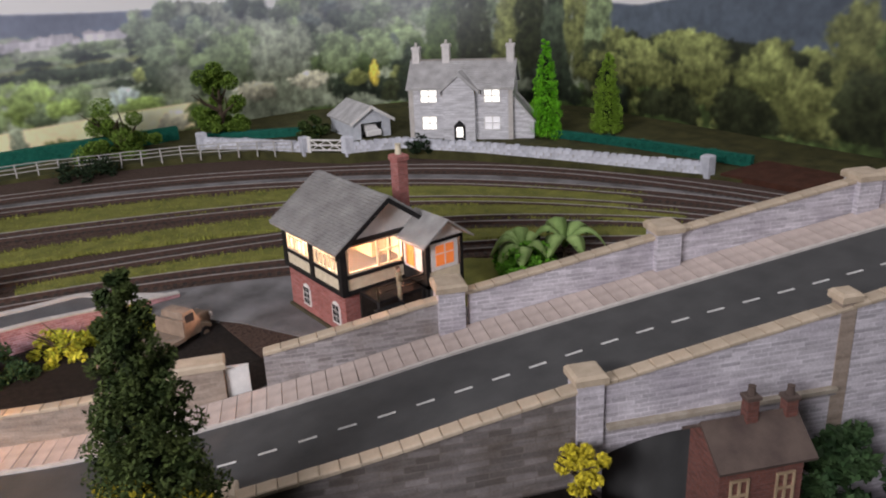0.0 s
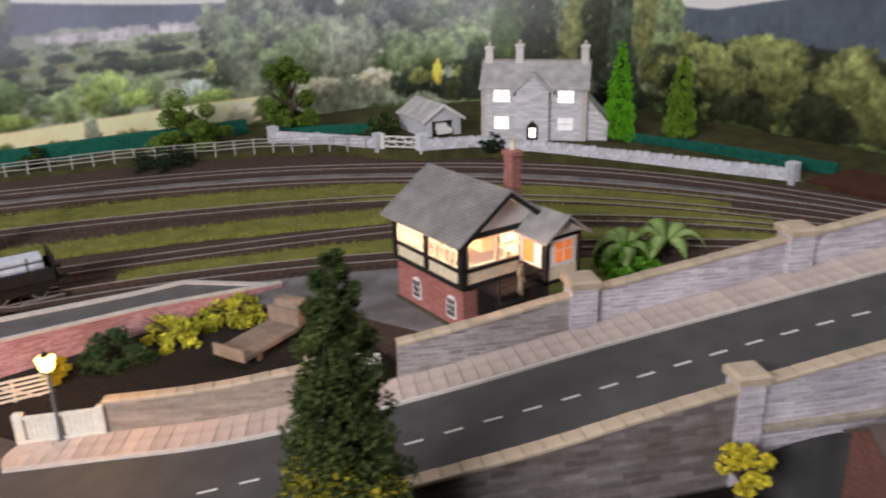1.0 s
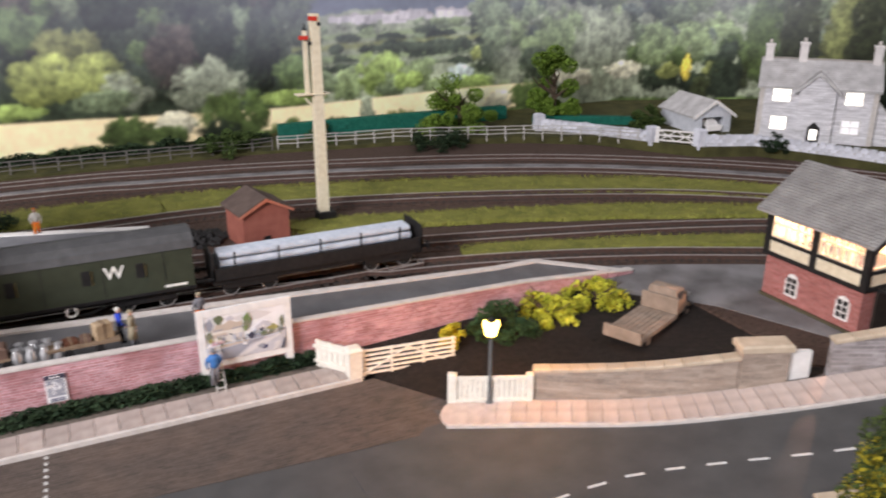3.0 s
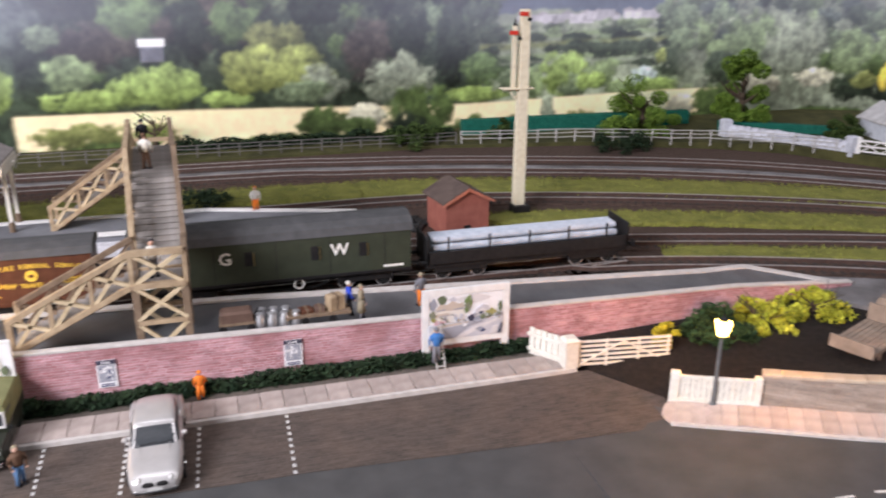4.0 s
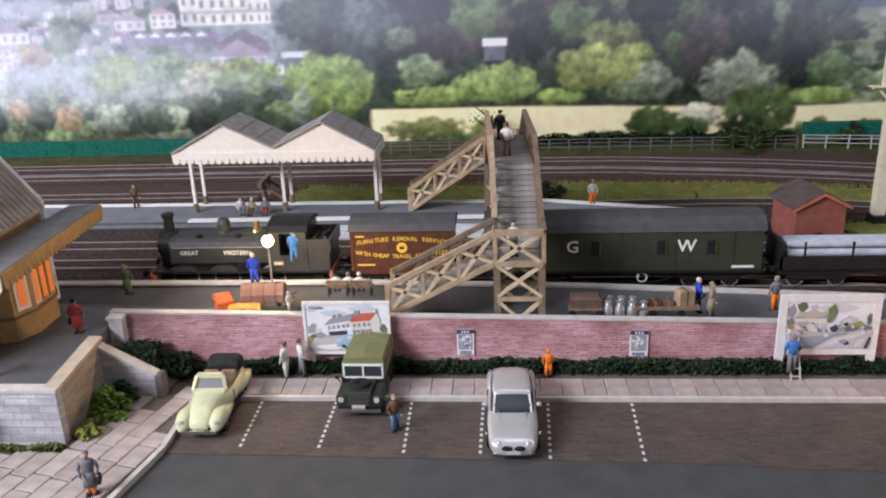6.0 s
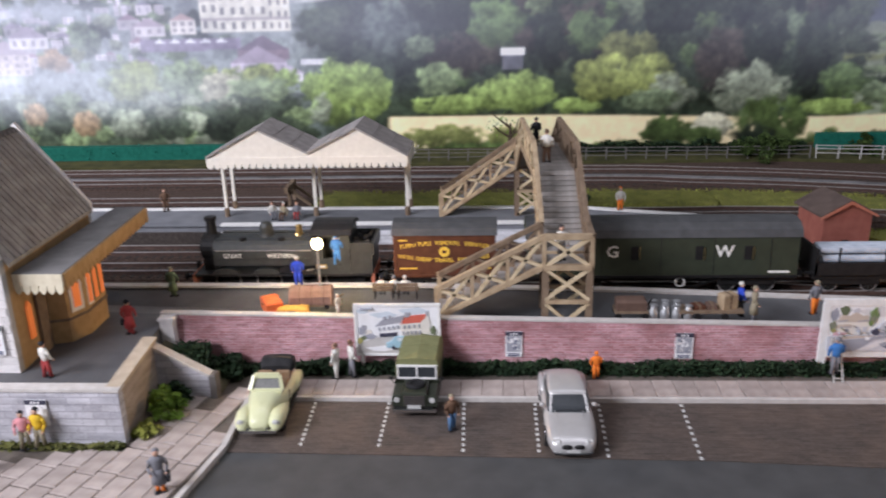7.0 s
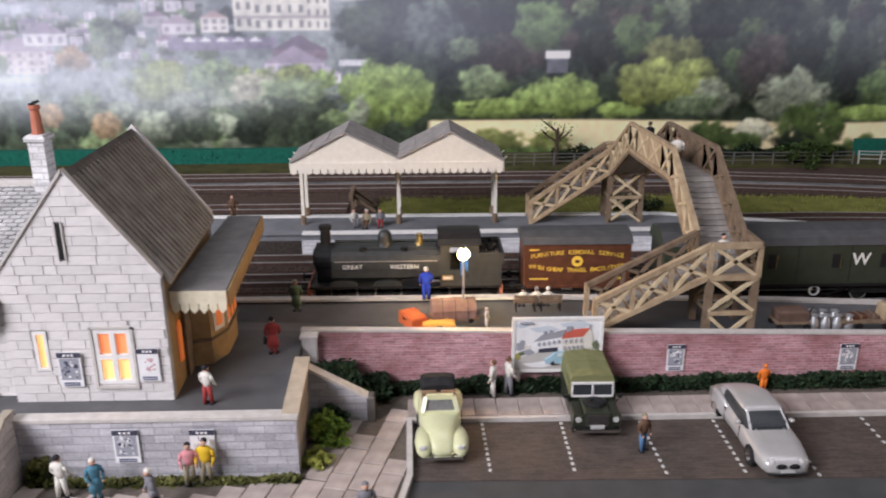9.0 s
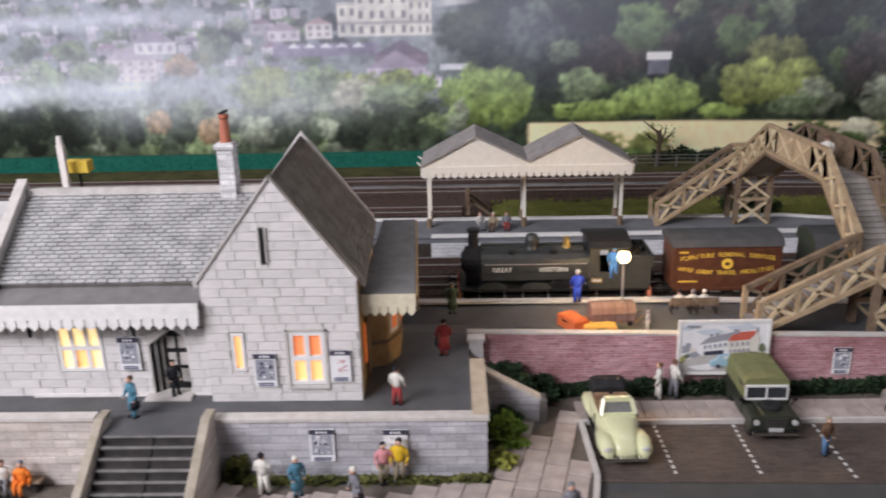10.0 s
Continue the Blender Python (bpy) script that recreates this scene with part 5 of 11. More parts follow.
def slates(parent, origin, run, rise, rows, pitch, mat, name="slating", lap=0.12, seed=2, lift=0.07):
    """Overlapping slates on a slope: origin at an eave's end, run along the eave, rise up the slope."""
    r = random.Random(seed)
    o, u, v = Vector(origin), Vector(run), Vector(rise)
    n = u.cross(v).normalized()
    if n.z < 0:
        n = -n
    L = u.length
    s = Shape()
    cols = int(L / pitch)
    for i in range(rows):
        for j in range(-1, cols + 1):
            a, b = (j + (i % 2) * 0.5) / cols, (j + 1 + (i % 2) * 0.5) / cols
            a, b = max(0, a), min(1, b)
            if b - a < 0.2 / cols:
                continue
            gap = 0.035 / L
            thick = lift + r.uniform(0, 0.04)
            p = [o + u * (a + gap) + v * (i / rows), o + u * (b - gap) + v * (i / rows), o + u * (b - gap) + v * min(1, (i + 1) / rows + lap / rows), o + u * (a + gap) + v * min(1, (i + 1) / rows + lap / rows)]
            q = [p[0] + n * (thick + 0.04), p[1] + n * (thick + 0.04), p[2] + n * 0.03, p[3] + n * 0.03]
            s.loft([p, q])
    ob = part(name, s, mat, parent)
    return tagged(ob, kind="stuff")


def framed_window(parent, x0, x1, z0, z1, y, cols, rows, lit, frame=None, depth=0.25, fw=0.09, name="window"):
    """A window that faces -y: frame with bars, lit panes set back. All in the parent's own space."""
    frame = frame or FRAME_PINK
    lights = []
    for i in range(cols):
        for j in range(rows):
            a, b = x0 + (x1 - x0) * i / cols + (fw if i == 0 else fw * 0.6), x0 + (x1 - x0) * (i + 1) / cols - (fw if i == cols - 1 else fw * 0.6)
            c, d = z0 + (z1 - z0) * j / rows + (fw if j == 0 else fw * 0.6), z0 + (z1 - z0) * (j + 1) / rows - (fw if j == rows - 1 else fw * 0.6)
            lights.append((a, b, c, d))
    w = part(name, Shape().wall_with_holes(x0, x1, z0, z1, y - 0.05, y + depth, lights), frame, parent)
    for i in range(cols):
        for j in range(rows):
            a, b = x0 + (x1 - x0) * i / cols, x0 + (x1 - x0) * (i + 1) / cols
            c, d = z0 + (z1 - z0) * j / rows, z0 + (z1 - z0) * (j + 1) / rows
            part("pane", Shape().box(a + 0.05, y + depth * 0.5, c + 0.05, b - 0.05, y + depth * 0.6, d - 0.05), lit[(i + cols * j) % len(lit)] if isinstance(lit, list) else lit, w)
    return w


def valance(x0, x1, z, h, y, pitch=0.42, th=0.1):
    """A board with a pointed lower edge, facing -y."""
    s = Shape()
    n = max(1, round((x1 - x0) / pitch))
    p = (x1 - x0) / n
    s.box(x0, y, z - h * 0.55, x1, y + th, z)
    for i in range(n):
        a = x0 + i * p
        s.slab([(a + p * 0.06, z - h * 0.55), (a + p * 0.06, z - h * 0.8), (a + p * 0.5, z - h), (a + p * 0.94, z - h * 0.8), (a + p * 0.94, z - h * 0.55)], "y", y, y + th)
    return s


def station_building():
    t = thing("station_building", -23.3, 1.7, 3.3, 0, "pale stone gabled station building with grey slate roofs and lit windows", "station")
    H, A = 6.55, 11.45
    x0, x1, D, lean = -3.75, 3.85, 11.2, -0.5
    out = lambda x: H + (A - H) * (1 - abs(x - 0.05) / 3.8)
    holes = [(-2.55, -1.8, 1.65, 3.8), (0.3, 2.15, 0.9, 3.85), (-0.62, -0.3, 7.3, 9.15)]
    w = part("front_gable", Shape().wall_with_holes(x0, x1, -0.3, H, 0, 0.4, holes[:2]), MORTAR, t)
    part("gable_peak", Shape().slab([(x0, H), (x1, H), (0.05, A)], "y", 0, 0.4), MORTAR, t)
    stone_front(w, x0, x1, 0, 0, holes, out, seed=3)
    part("slit_window", Shape().box(-0.6, -0.11, 7.35, -0.33, -0.02, 9.1), BLACK, t)
    part("slit_surround", Shape().box(-0.34, -0.14, 7.3, -0.27, 0, 9.15).box(-0.66, -0.13, 7.3, -0.6, 0, 9.15), PALE, t)
    framed_window(t, -2.5, -1.85, 1.7, 3.75, -0.02, 1, 1, LIT_PALE, WHITE, fw=0.15)
    framed_window(t, 0.35, 2.1, 0.95, 3.8, -0.02, 2, 2, [LIT_PALE, LIT_PALE, LIT, LIT], WHITE, fw=0.2)
    part("window_surround", Shape().box(0.2, -0.13, 0.8, 0.32, 0, 3.95).box(2.13, -0.13, 0.8, 2.25, 0, 3.95).box(0.2, -0.16, 0.72, 2.25, 0, 0.86).box(0.2, -0.13, 3.84, 2.25, 0, 3.96), PALE, t)
    part("side_wall", Shape().prism([(x1 - 0.4, 0.4), (x1, 0.4), (x1 + lean, D - 0.4), (x1 - 0.4 + lean, D - 0.4)], -0.3, H - 0.25), OCHRE, t, "ochre boarded side wall")
    part("side_wall", Shape().prism([(x0, 0.4), (x0 + 0.4, 0.4), (x0 + 0.4 + lean, D - 0.4), (x0 + lean, D - 0.4)], -0.3, H - 0.25), MORTAR, t)
    part("rear_gable", Shape().slab([(x0 + lean, -0.3), (x1 + lean, -0.3), (x1 + lean, H - 0.3), (0.05 + lean, A - 0.3), (x0 + lean, H - 0.3)], "y", D - 0.4, D), HOUSE_STONE, t)
    # gable copings: a thin one in front, a taller one behind
    part("coping", Shape().slab([(0.05, A - 0.02), (0.05, A + 0.16), (-3.95, H - 0.13), (-3.95, H - 0.31)], "y", -0.16, 0.3), PALE, t)
    part("coping", Shape().slab([(0.05, A - 0.02), (0.05, A + 0.1), (3.9, H - 0.05), (3.9, H - 0.17)], "y", -0.1, 0.3), STONE, t)
    m = 0.05 + lean
    part("rear_coping", Shape().slab([(m - 4.0, H - 0.6), (m - 3.6, H - 0.7), (m, A - 0.3), (m + 3.6, H - 0.7), (m + 4.0, H - 0.6), (m + 4.0, H - 0.1), (m, A + 0.25), (m - 4.0, H - 0.1)], "y", D - 0.4, D - 0.05), STONE, t)
    back = Vector((lean, D - 0.75, 0))
    # right slope: brown ribbed covering, its shade also in the darker colour
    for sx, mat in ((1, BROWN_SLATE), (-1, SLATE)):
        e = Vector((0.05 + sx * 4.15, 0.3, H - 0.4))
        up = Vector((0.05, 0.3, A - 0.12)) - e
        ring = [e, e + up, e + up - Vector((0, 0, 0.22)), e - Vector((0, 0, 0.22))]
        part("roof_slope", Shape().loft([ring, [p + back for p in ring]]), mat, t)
        if sx < 0:
            slates(t, e, back, up, 24, 0.45, mat, seed=5)
            continue
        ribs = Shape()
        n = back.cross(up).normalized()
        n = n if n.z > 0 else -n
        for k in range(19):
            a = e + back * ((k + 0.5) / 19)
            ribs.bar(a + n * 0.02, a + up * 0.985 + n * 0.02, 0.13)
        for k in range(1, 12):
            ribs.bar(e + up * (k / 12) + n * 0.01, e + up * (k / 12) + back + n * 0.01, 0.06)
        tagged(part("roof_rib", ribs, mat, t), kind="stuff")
    part("ridge", Shape().loft([[(-0.2, 0.35, A - 0.3), (0.05, 0.35, A + 0.02), (0.3, 0.35, A - 0.3)], [(-0.2 + lean, D - 0.45, A - 0.3), (0.05 + lean, D - 0.45, A + 0.02), (0.3 + lean, D - 0.45, A - 0.3)]]), DARK_SLATE, t)
    # long range to the left
    wx0, wx1, fy, E = -52.0, x0, 0.8, 4.9
    hl = [(-11.65, -9.25, 1.35, 4.0), (-7.0, -5.0, 0.0, 3.75)]
    lw = part("long_wall", Shape().wall_with_holes(wx0, wx1, -0.3, E + 0.5, fy, fy + 0.4, hl), MORTAR, t)
    stone_front(lw, -22, wx1, 0, fy, hl, lambda x: E + 0.45, seed=9)
    part("plinth", Shape().box(-13.2, fy - 0.2, -0.35, -7.3, fy - 0.02, 0.12).box(-4.9, fy - 0.14, -0.35, x0 - 0.07, fy - 0.02, 0.08), STONE, t)
    framed_window(t, -11.6, -9.3, 1.4, 3.95, fy, 3, 2, [LIT_YELLOW, LIT_PALE, LIT_YELLOW, LIT_YELLOW, LIT_YELLOW, LIT_YELLOW], WHITE, fw=0.17)
    # arched doorway with mouldings and a panelled door
    arch = lambda a, b, zt: [(a, 0), (b, 0), (b, zt - 0.8), (b - (b - a) * 0.2, zt - 0.25), ((a + b) / 2, zt), (a + (b - a) * 0.2, zt - 0.25), (a, zt - 0.8)]
    dr = part("door", Shape().slab(arch(-6.4, -5.05, 3.65), "y", fy + 0.5, fy + 0.62), BLACK, t, "dark panelled arched door")
    for i in range(2):
        for j in range(3):
            part("panel", Shape().box(-6.2 + i * 0.58, fy + 0.46, 0.5 + j * 0.95, -5.8 + i * 0.58, fy + 0.51, 1.22 + j * 0.92), PALE, dr)
    for k in range(5):
        a, d = -7.0 + k * 0.12, fy - 0.12 + k * 0.13
        s = Shape().box(a, d, 0, a + 0.11, d + 0.13, 2.85 + k * 0.02).slab([(a, 2.86), (a + 0.11, 2.86), (-5.85, 3.6), (-5.95, 3.76), (a + 0.14, 3.45)], "y", d, d + 0.13)
        part("door_moulding", s, (PALE, BLACK)[k % 2], t)
    part("door_arch", Shape().slab([(-7.0, 3.76), (-7.0, 3.0), (-6.7, 3.5), (-6.1, 3.76)], "y", fy - 0.05, fy + 0.5).slab([(-5.0, 3.76), (-5.75, 3.76), (-5.2, 3.3), (-5.0, 2.7)], "y", fy - 0.05, fy + 0.5), STONE, t)
    part("door_reveal", Shape().box(-5.04, fy, 0, -4.98, fy + 0.55, 3.7), STONE, t)
    part("door_step", Shape().cham(-7.3, fy - 0.75, -0.05, -4.9, fy + 0.5, 0.12, 0.03), PALE, t)
    # roof of the range, with parapet, ridge and chimney
    e, up = Vector((-14.4, 1.1, 6.0)), Vector((0, 4.7, 3.45))
    part("roof_slope", Shape().loft([[e, e + up, e + up - Vector((0, 0, 0.3)), e - Vector((0, 0, 0.3))], [p + Vector((12.6, 0, 0)) for p in (e, e + up, e + up - Vector((0, 0, 0.3)), e - Vector((0, 0, 0.3)))]]), DARK_SLATE, t)
    slates(t, e, (12.6, 0, 0), up, 23, 0.55, SLATE, seed=11, lift=0.1)
    part("roof_slope", Shape().loft([[(-52, 0.2, 5.0), (-52, 5.8, 9.1), (-52, 11.4, 5.0)], [(-15.2, 0.2, 5.0), (-15.2, 5.8, 9.1), (-15.2, 11.4, 5.0)]]), SLATE, t)
    part("roof_slope", Shape().loft([[(-14.4, 5.8, 9.4), (-14.4, 11.4, 5.3), (-14.4, 11.4, 5.0), (-14.4, 5.8, 9.1)], [(0, 5.8, 9.4), (0, 11.4, 5.3), (0, 11.4, 5.0), (0, 5.8, 9.1)]]), SLATE, t)
    part("parapet", Shape().slab([(-0.3, 4.8), (-0.3, 5.6), (5.8, 10.05), (11.6, 5.6), (11.6, 4.8)], "x", -14.75, -14.4), STONE, t)
    part("parapet_coping", Shape().slab([(-0.4, 5.55), (-0.4, 5.8), (5.8, 10.3), (5.8, 10.0)], "x", -14.85, -14.32), PALE, t)
    part("ridge", Shape().box(-14.4, 5.6, 9.4, -1.2, 6.0, 9.75), PALE, t)
    ch = part("chimney", Shape().box(-3.8, 5.3, 8.6, -3.0, 6.3, 11.8).cham(-3.92, 5.18, 11.8, -2.88, 6.42, 12.1, 0.1), CHIMNEY_STONE, t)
    part("chimney_pot", Shape().lathe(-3.4, 5.8, [(0.3, 12.1), (0.22, 13.3), (0.3, 13.4), (0.28, 13.55)], 10), TERRACOTTA, ch, "terracotta chimney pot")
    part("cowl", Shape().bar((-3.65, 5.8, 13.55), (-3.15, 5.8, 13.75), 0.14).bar((-3.4, 5.8, 13.5), (-3.4, 5.8, 13.75), 0.1), BLACK, ch)
    ch2 = part("chimney", Shape().box(-14.3, 9.4, 8, -13.95, 9.7, 11.4).lathe(-14.12, 9.55, [(0.2, 11.4), (0.14, 11.9)], 8), FRAME_PINK, t)
    # flat awning over the front with its white valance
    part("awning", Shape().slab([(-0.35, 5.2), (1.5, 5.6), (1.5, 5.95), (-0.35, 5.45)], "x", -52, x0 - 0.02), ROOF_FELT, t, "flat grey felt awning")
    part("awning_valance", valance(-30, x0 - 0.05, 5.5, 1.35, -0.47, 0.56), WHITE, t, "white pointed valance")
    for bx in (-12.6, -7.4):
        part("wall_lamp", Shape().lathe(bx, 0.3, [(0.05, 4.4), (0.16, 4.2), (0.1, 3.6), (0.05, 3.5)], 8), BLACK, t)
    # flat canopy and ochre bay on the right flank
    part("side_canopy", Shape().prism([(3.85, 0.9), (6.6, 0.9), (5.9, 13.6), (3.85, 13.6)], 5.15, 5.4), ROOF_FELT, t, "flat grey side canopy")
    part("canopy_valance", valance(3.9, 6.6, 5.35, 1.15, 0.78, 0.45), CREAM, t, "cream pointed valance")
    sv = valance(0, 12.7, 5.35, 1.0, 0, 0.5)
    sv.v = [(6.62 - 0.055 * x + y, 0.9 + x, z) for x, y, z in sv.v]
    part("canopy_valance", sv, OCHRE, t, "ochre pointed valance")
    bay = part("bay", Shape().prism([(3.86, 3.6), (4.8, 3.9), (5.35, 5.2), (5.3, 7.6), (4.7, 8.6), (3.86, 8.8)], -0.1, 5.15), OCHRE, t, "ochre timber bay")
    part("corner_window", Shape().add([(x + d, y - d * 0.42, z) for d in (-0.02, 0.06) for x, y, z in ((4.9, 4.14, 1.75), (5.25, 4.97, 1.75), (5.25, 4.97, 3.85), (4.9, 4.14, 3.85))], [(0, 1, 2, 3), (7, 6, 5, 4), (0, 4, 5, 1), (3, 2, 6, 7), (1, 5, 6, 2), (0, 3, 7, 4)]), FRAME_PINK, bay, "pale timber window frame")
    part("pane", Shape().add([(x + d, y - d * 0.42, z) for d in (0.0, 0.09) for x, y, z in ((4.98, 4.33, 2.0), (5.17, 4.78, 2.0), (5.17, 4.78, 3.6), (4.98, 4.33, 3.6))], [(0, 1, 2, 3), (7, 6, 5, 4), (0, 4, 5, 1), (3, 2, 6, 7), (1, 5, 6, 2), (0, 3, 7, 4)]), LIT_DIM, bay)
    for k in range(3):
        fr = part("window_frame", Shape().box(5.26, 5.36 + k * 0.75, 1.7, 5.38, 5.96 + k * 0.75, 3.9), FRAME_PINK if k == 0 else OCHRE, bay)
        part("pane", Shape().box(5.3, 5.46 + k * 0.75, 1.85, 5.41, 5.86 + k * 0.75, 3.75), LIT_DIM, fr)
    part("bay_rail", Shape().prism([(3.86, 3.5), (4.86, 3.84), (5.43, 5.18), (5.38, 7.66), (4.74, 8.68), (3.86, 8.88)], 1.35, 1.5), TIMBER_DARK, bay)
    part("pane", Shape().slab([(1.5, 1.3), (1.95, 1.3), (1.95, 3.2), (1.72, 3.5), (1.5, 3.2)], "x", 3.83, 3.92), LIT_DIM, t)
    part("side_door", Shape().box(3.83, 2.5, 0, 3.95, 3.4, 3.6), TIMBER_DARK, t)
    return t


station_building()


LANDING_SHADE = material("sooty_timber", [(0.018, 0.014, 0.012), (0.042, 0.033, 0.027)], 160, 6, 0.85, bump=0.2)


def signal_box():
    t = thing("signal_box", 62.2, -6.3, 1.65, 0, "red brick and timber signal box with glowing windows and slate roof", "signal box")
    W, D, B, E = 6.4, 7.6, 3.2, 6.6
    part("brick_base", Shape().box(0, 0, -0.1, W, D, B), RED_BRICK, t)
    part("moss_skirt", Shape().ribbon([(-0.1, D + 0.1), (-0.1, -0.1), (W, -0.1)], -0.12, 0.12, -0.1, 0.25), GROUND, t)
    # black posts and rails with cream panels
    posts = Shape()
    for x, y in ((0, 0), (W, 0), (0, D), (W, D), (0, D / 2)):
        posts.box(x - 0.22, y - 0.22, B - 0.1, x + 0.22, y + 0.22, E)
    part("frame", posts.box(-0.2, -0.2, B - 0.15, W + 0.2, D + 0.2, B + 0.15), BLACK, t, "black timber frame")
    part("rail", Shape().box(-0.16, 0.2, 4.15, 0.1, D - 0.2, 4.4).box(0.2, -0.16, 4.15, W - 0.2, 0.1, 4.4).box(-0.16, 0.2, E - 0.3, 0.1, D - 0.2, E).box(0.2, -0.16, E - 0.3, W - 0.2, 0.1, E), BLACK, t)
    part("cream_panel", Shape().box(-0.08, 0.2, B + 0.15, 0.06, D - 0.2, 4.15), CREAM, t)
    part("cream_panel", Shape().box(0.2, -0.08, B + 0.15, W - 0.2, 0.06, 4.15), CREAM, t)
    part("floor", Shape().box(0.1, 0.1, B, W - 0.1, D - 0.1, B + 0.12), TIMBER_DARK, t)
    part("rear_wall", Shape().box(W - 0.1, 0.2, B, W, D, E).box(0.2, D - 0.1, B, W, D, E), CREAM, t)
    # windows of the long side, facing left
    for y0, y1 in ((0.25, 3.55), (4.05, 7.35)):
        p = (y1 - y0) / 6
        s = Shape().wall_with_holes(y0, y1, 4.4, E - 0.3, -0.1, 0.06, [(y0 + p * k + (0.1 if k == 0 else 0.04), y0 + p * (k + 1) - (0.1 if k == 5 else 0.04), a, b) for k in range(6) for a, b in ((4.5, 5.34), (5.43, E - 0.4))])
        s.v = [(b, a, c) for a, b, c in s.v]
        w = part("window", s, CREAM, t)
        part("pane", Shape().box(0.02, y0 + 0.1, 4.5, 0.05, y1 - 0.1, E - 0.4), clear, w).visible_shadow = False
    fw = part("window", Shape().wall_with_holes(0.3, 4.32, 4.4, E - 0.3, -0.1, 0.06, [(0.42, 2.58, 4.52, E - 0.42), (2.7, 3.4, 4.52, 5.4), (3.48, 4.2, 4.52, 5.4), (2.7, 3.4, 5.48, E - 0.42), (3.48, 4.2, 5.48, E - 0.42)]), CREAM, t)
    part("pane", Shape().box(0.4, 0.02, 4.5, 4.2, 0.05, E - 0.4), clear, fw).visible_shadow = False
    # inside: lever frame, stove bench and warm back walls
    part("lever_frame", Shape().box(0.7, 1.0, B + 0.1, 1.3, 6.4, B + 0.9), TIMBER_DARK, t)
    for k in range(9):
        part("lever", Shape().bar((1.0, 1.3 + k * 0.6, B + 0.8), (0.8, 1.3 + k * 0.6, B + 2.3), 0.08), CHROME if k % 3 else TERRACOTTA, t)
    part("desk", Shape().box(4.6, 4.0, B + 0.1, 6.0, 6.8, B + 1.5), TIMBER, t)
    part("lamp_globe", Shape().ball(3.0, 3.8, 6.2, 0.28), LIT_PALE, t).visible_shadow = False
    # gable with white infill, slate roof, bargeboards
    rx, rz = W / 2, 9.1
    for y in (-0.02, D - 0.1):
        part("gable", Shape().slab([(-0.2, E), (W + 0.2, E), (rx, rz - 0.35)], "y", y, y + 0.12), WHITE, t)
    for sx in (-1, 1):
        e = Vector((rx + sx * 4.0, -0.8, E - 0.35))
        up = Vector((rx, -0.8, rz)) - e
        part("roof_slope", Shape().loft([[e, e + up, e + up - Vector((0, 0, 0.14)), e - Vector((0, 0, 0.14))], [p + Vector((0, D + 1.5, 0)) for p in (e, e + up, e + up - Vector((0, 0, 0.14)), e - Vector((0, 0, 0.14)))]]), BOX_SLATE, t)
        slates(t, e, (0, D + 1.5, 0), up, 20, 0.45, BOX_SLATE, seed=21)
    b = Shape()
    for sx in (-1, 1):
        b.slab([(rx, rz - 0.05), (rx, rz - 0.4), (rx + sx * 4.0, E - 0.75), (rx + sx * 4.0, E - 0.38)], "y", -0.84, -0.7)
    part("bargeboard", b, BLACK, t)
    # porch on the front right, on posts, with its own small roof
    p = part("porch", Shape().box(4.5, -2.7, B - 0.1, 4.75, 0, E - 0.4).box(7.2, -2.7, 0, 7.45, -2.4, E - 0.4).box(4.5, -2.7, 0, 4.75, -2.4, B).box(4.5, -2.7, B - 0.15, 7.45, 0, B + 0.1).box(7.2, -2.7, B, 7.45, 0, B + 0.3).box(4.5, -2.7, E - 0.6, 7.45, -2.5, E - 0.35), BLACK, t)
    part("panel", Shape().box(4.8, -2.62, B + 0.1, 7.2, -2.55, 4.1).box(7.26, -2.4, B + 0.2, 7.36, -0.1, 4.2).box(4.55, -2.4, B + 0.1, 4.65, -0.1, 4.1), CREAM, p)
    part("window_frame", Shape().box(4.95, -2.66, 4.15, 7.05, -2.54, E - 0.58), WHITE, p)
    part("pane", Shape().box(5.3, -2.69, 4.42, 6.7, -2.64, E - 0.82), LIT_DIM, p)
    part("window_bar", Shape().box(5.96, -2.72, 4.42, 6.04, -2.66, E - 0.82).box(5.3, -2.72, 5.2, 6.7, -2.66, 5.26), WHITE, p)
    part("window_frame", Shape().box(4.46, -2.3, 4.15, 4.54, -0.3, E - 0.55), WHITE, p)
    part("pane", Shape().box(4.42, -1.5, 4.3, 4.48, -0.6, E - 0.75), LIT_DIM, p)
    for sx in (-1, 1):
        e, r0 = Vector((6.0 + sx * 2.0, -3.2, E - 0.5)), Vector((6.0, -3.2, E + 0.95))
        part("porch_roof", Shape().loft([[e, r0, r0 - Vector((0, 0, 0.14)), e - Vector((0, 0, 0.14))], [q + Vector((0, 3.6, 0)) for q in (e, r0, r0 - Vector((0, 0, 0.14)), e - Vector((0, 0, 0.14)))]]), BOX_SLATE, p)
    part("porch_gable", Shape().slab([(4.5, E - 0.4), (7.5, E - 0.4), (6.0, E + 0.7)], "y", -2.7, -2.6), WHITE, p)
    # landing, steps and rail in dark timber
    sp = part("steps", Shape().box(1.0, -2.4, B - 0.2, 4.5, -0.1, B), BLACK, t, "black timber steps and landing")
    # dark sheets put in for the shade beneath the landing
    part("skirting", Shape().box(2.7, -2.34, 0, 4.5, -2.24, B - 0.2).box(1.0, -0.3, 0, 4.5, -0.12, B - 0.2), LANDING_SHADE, sp, "dark boarding under the landing")
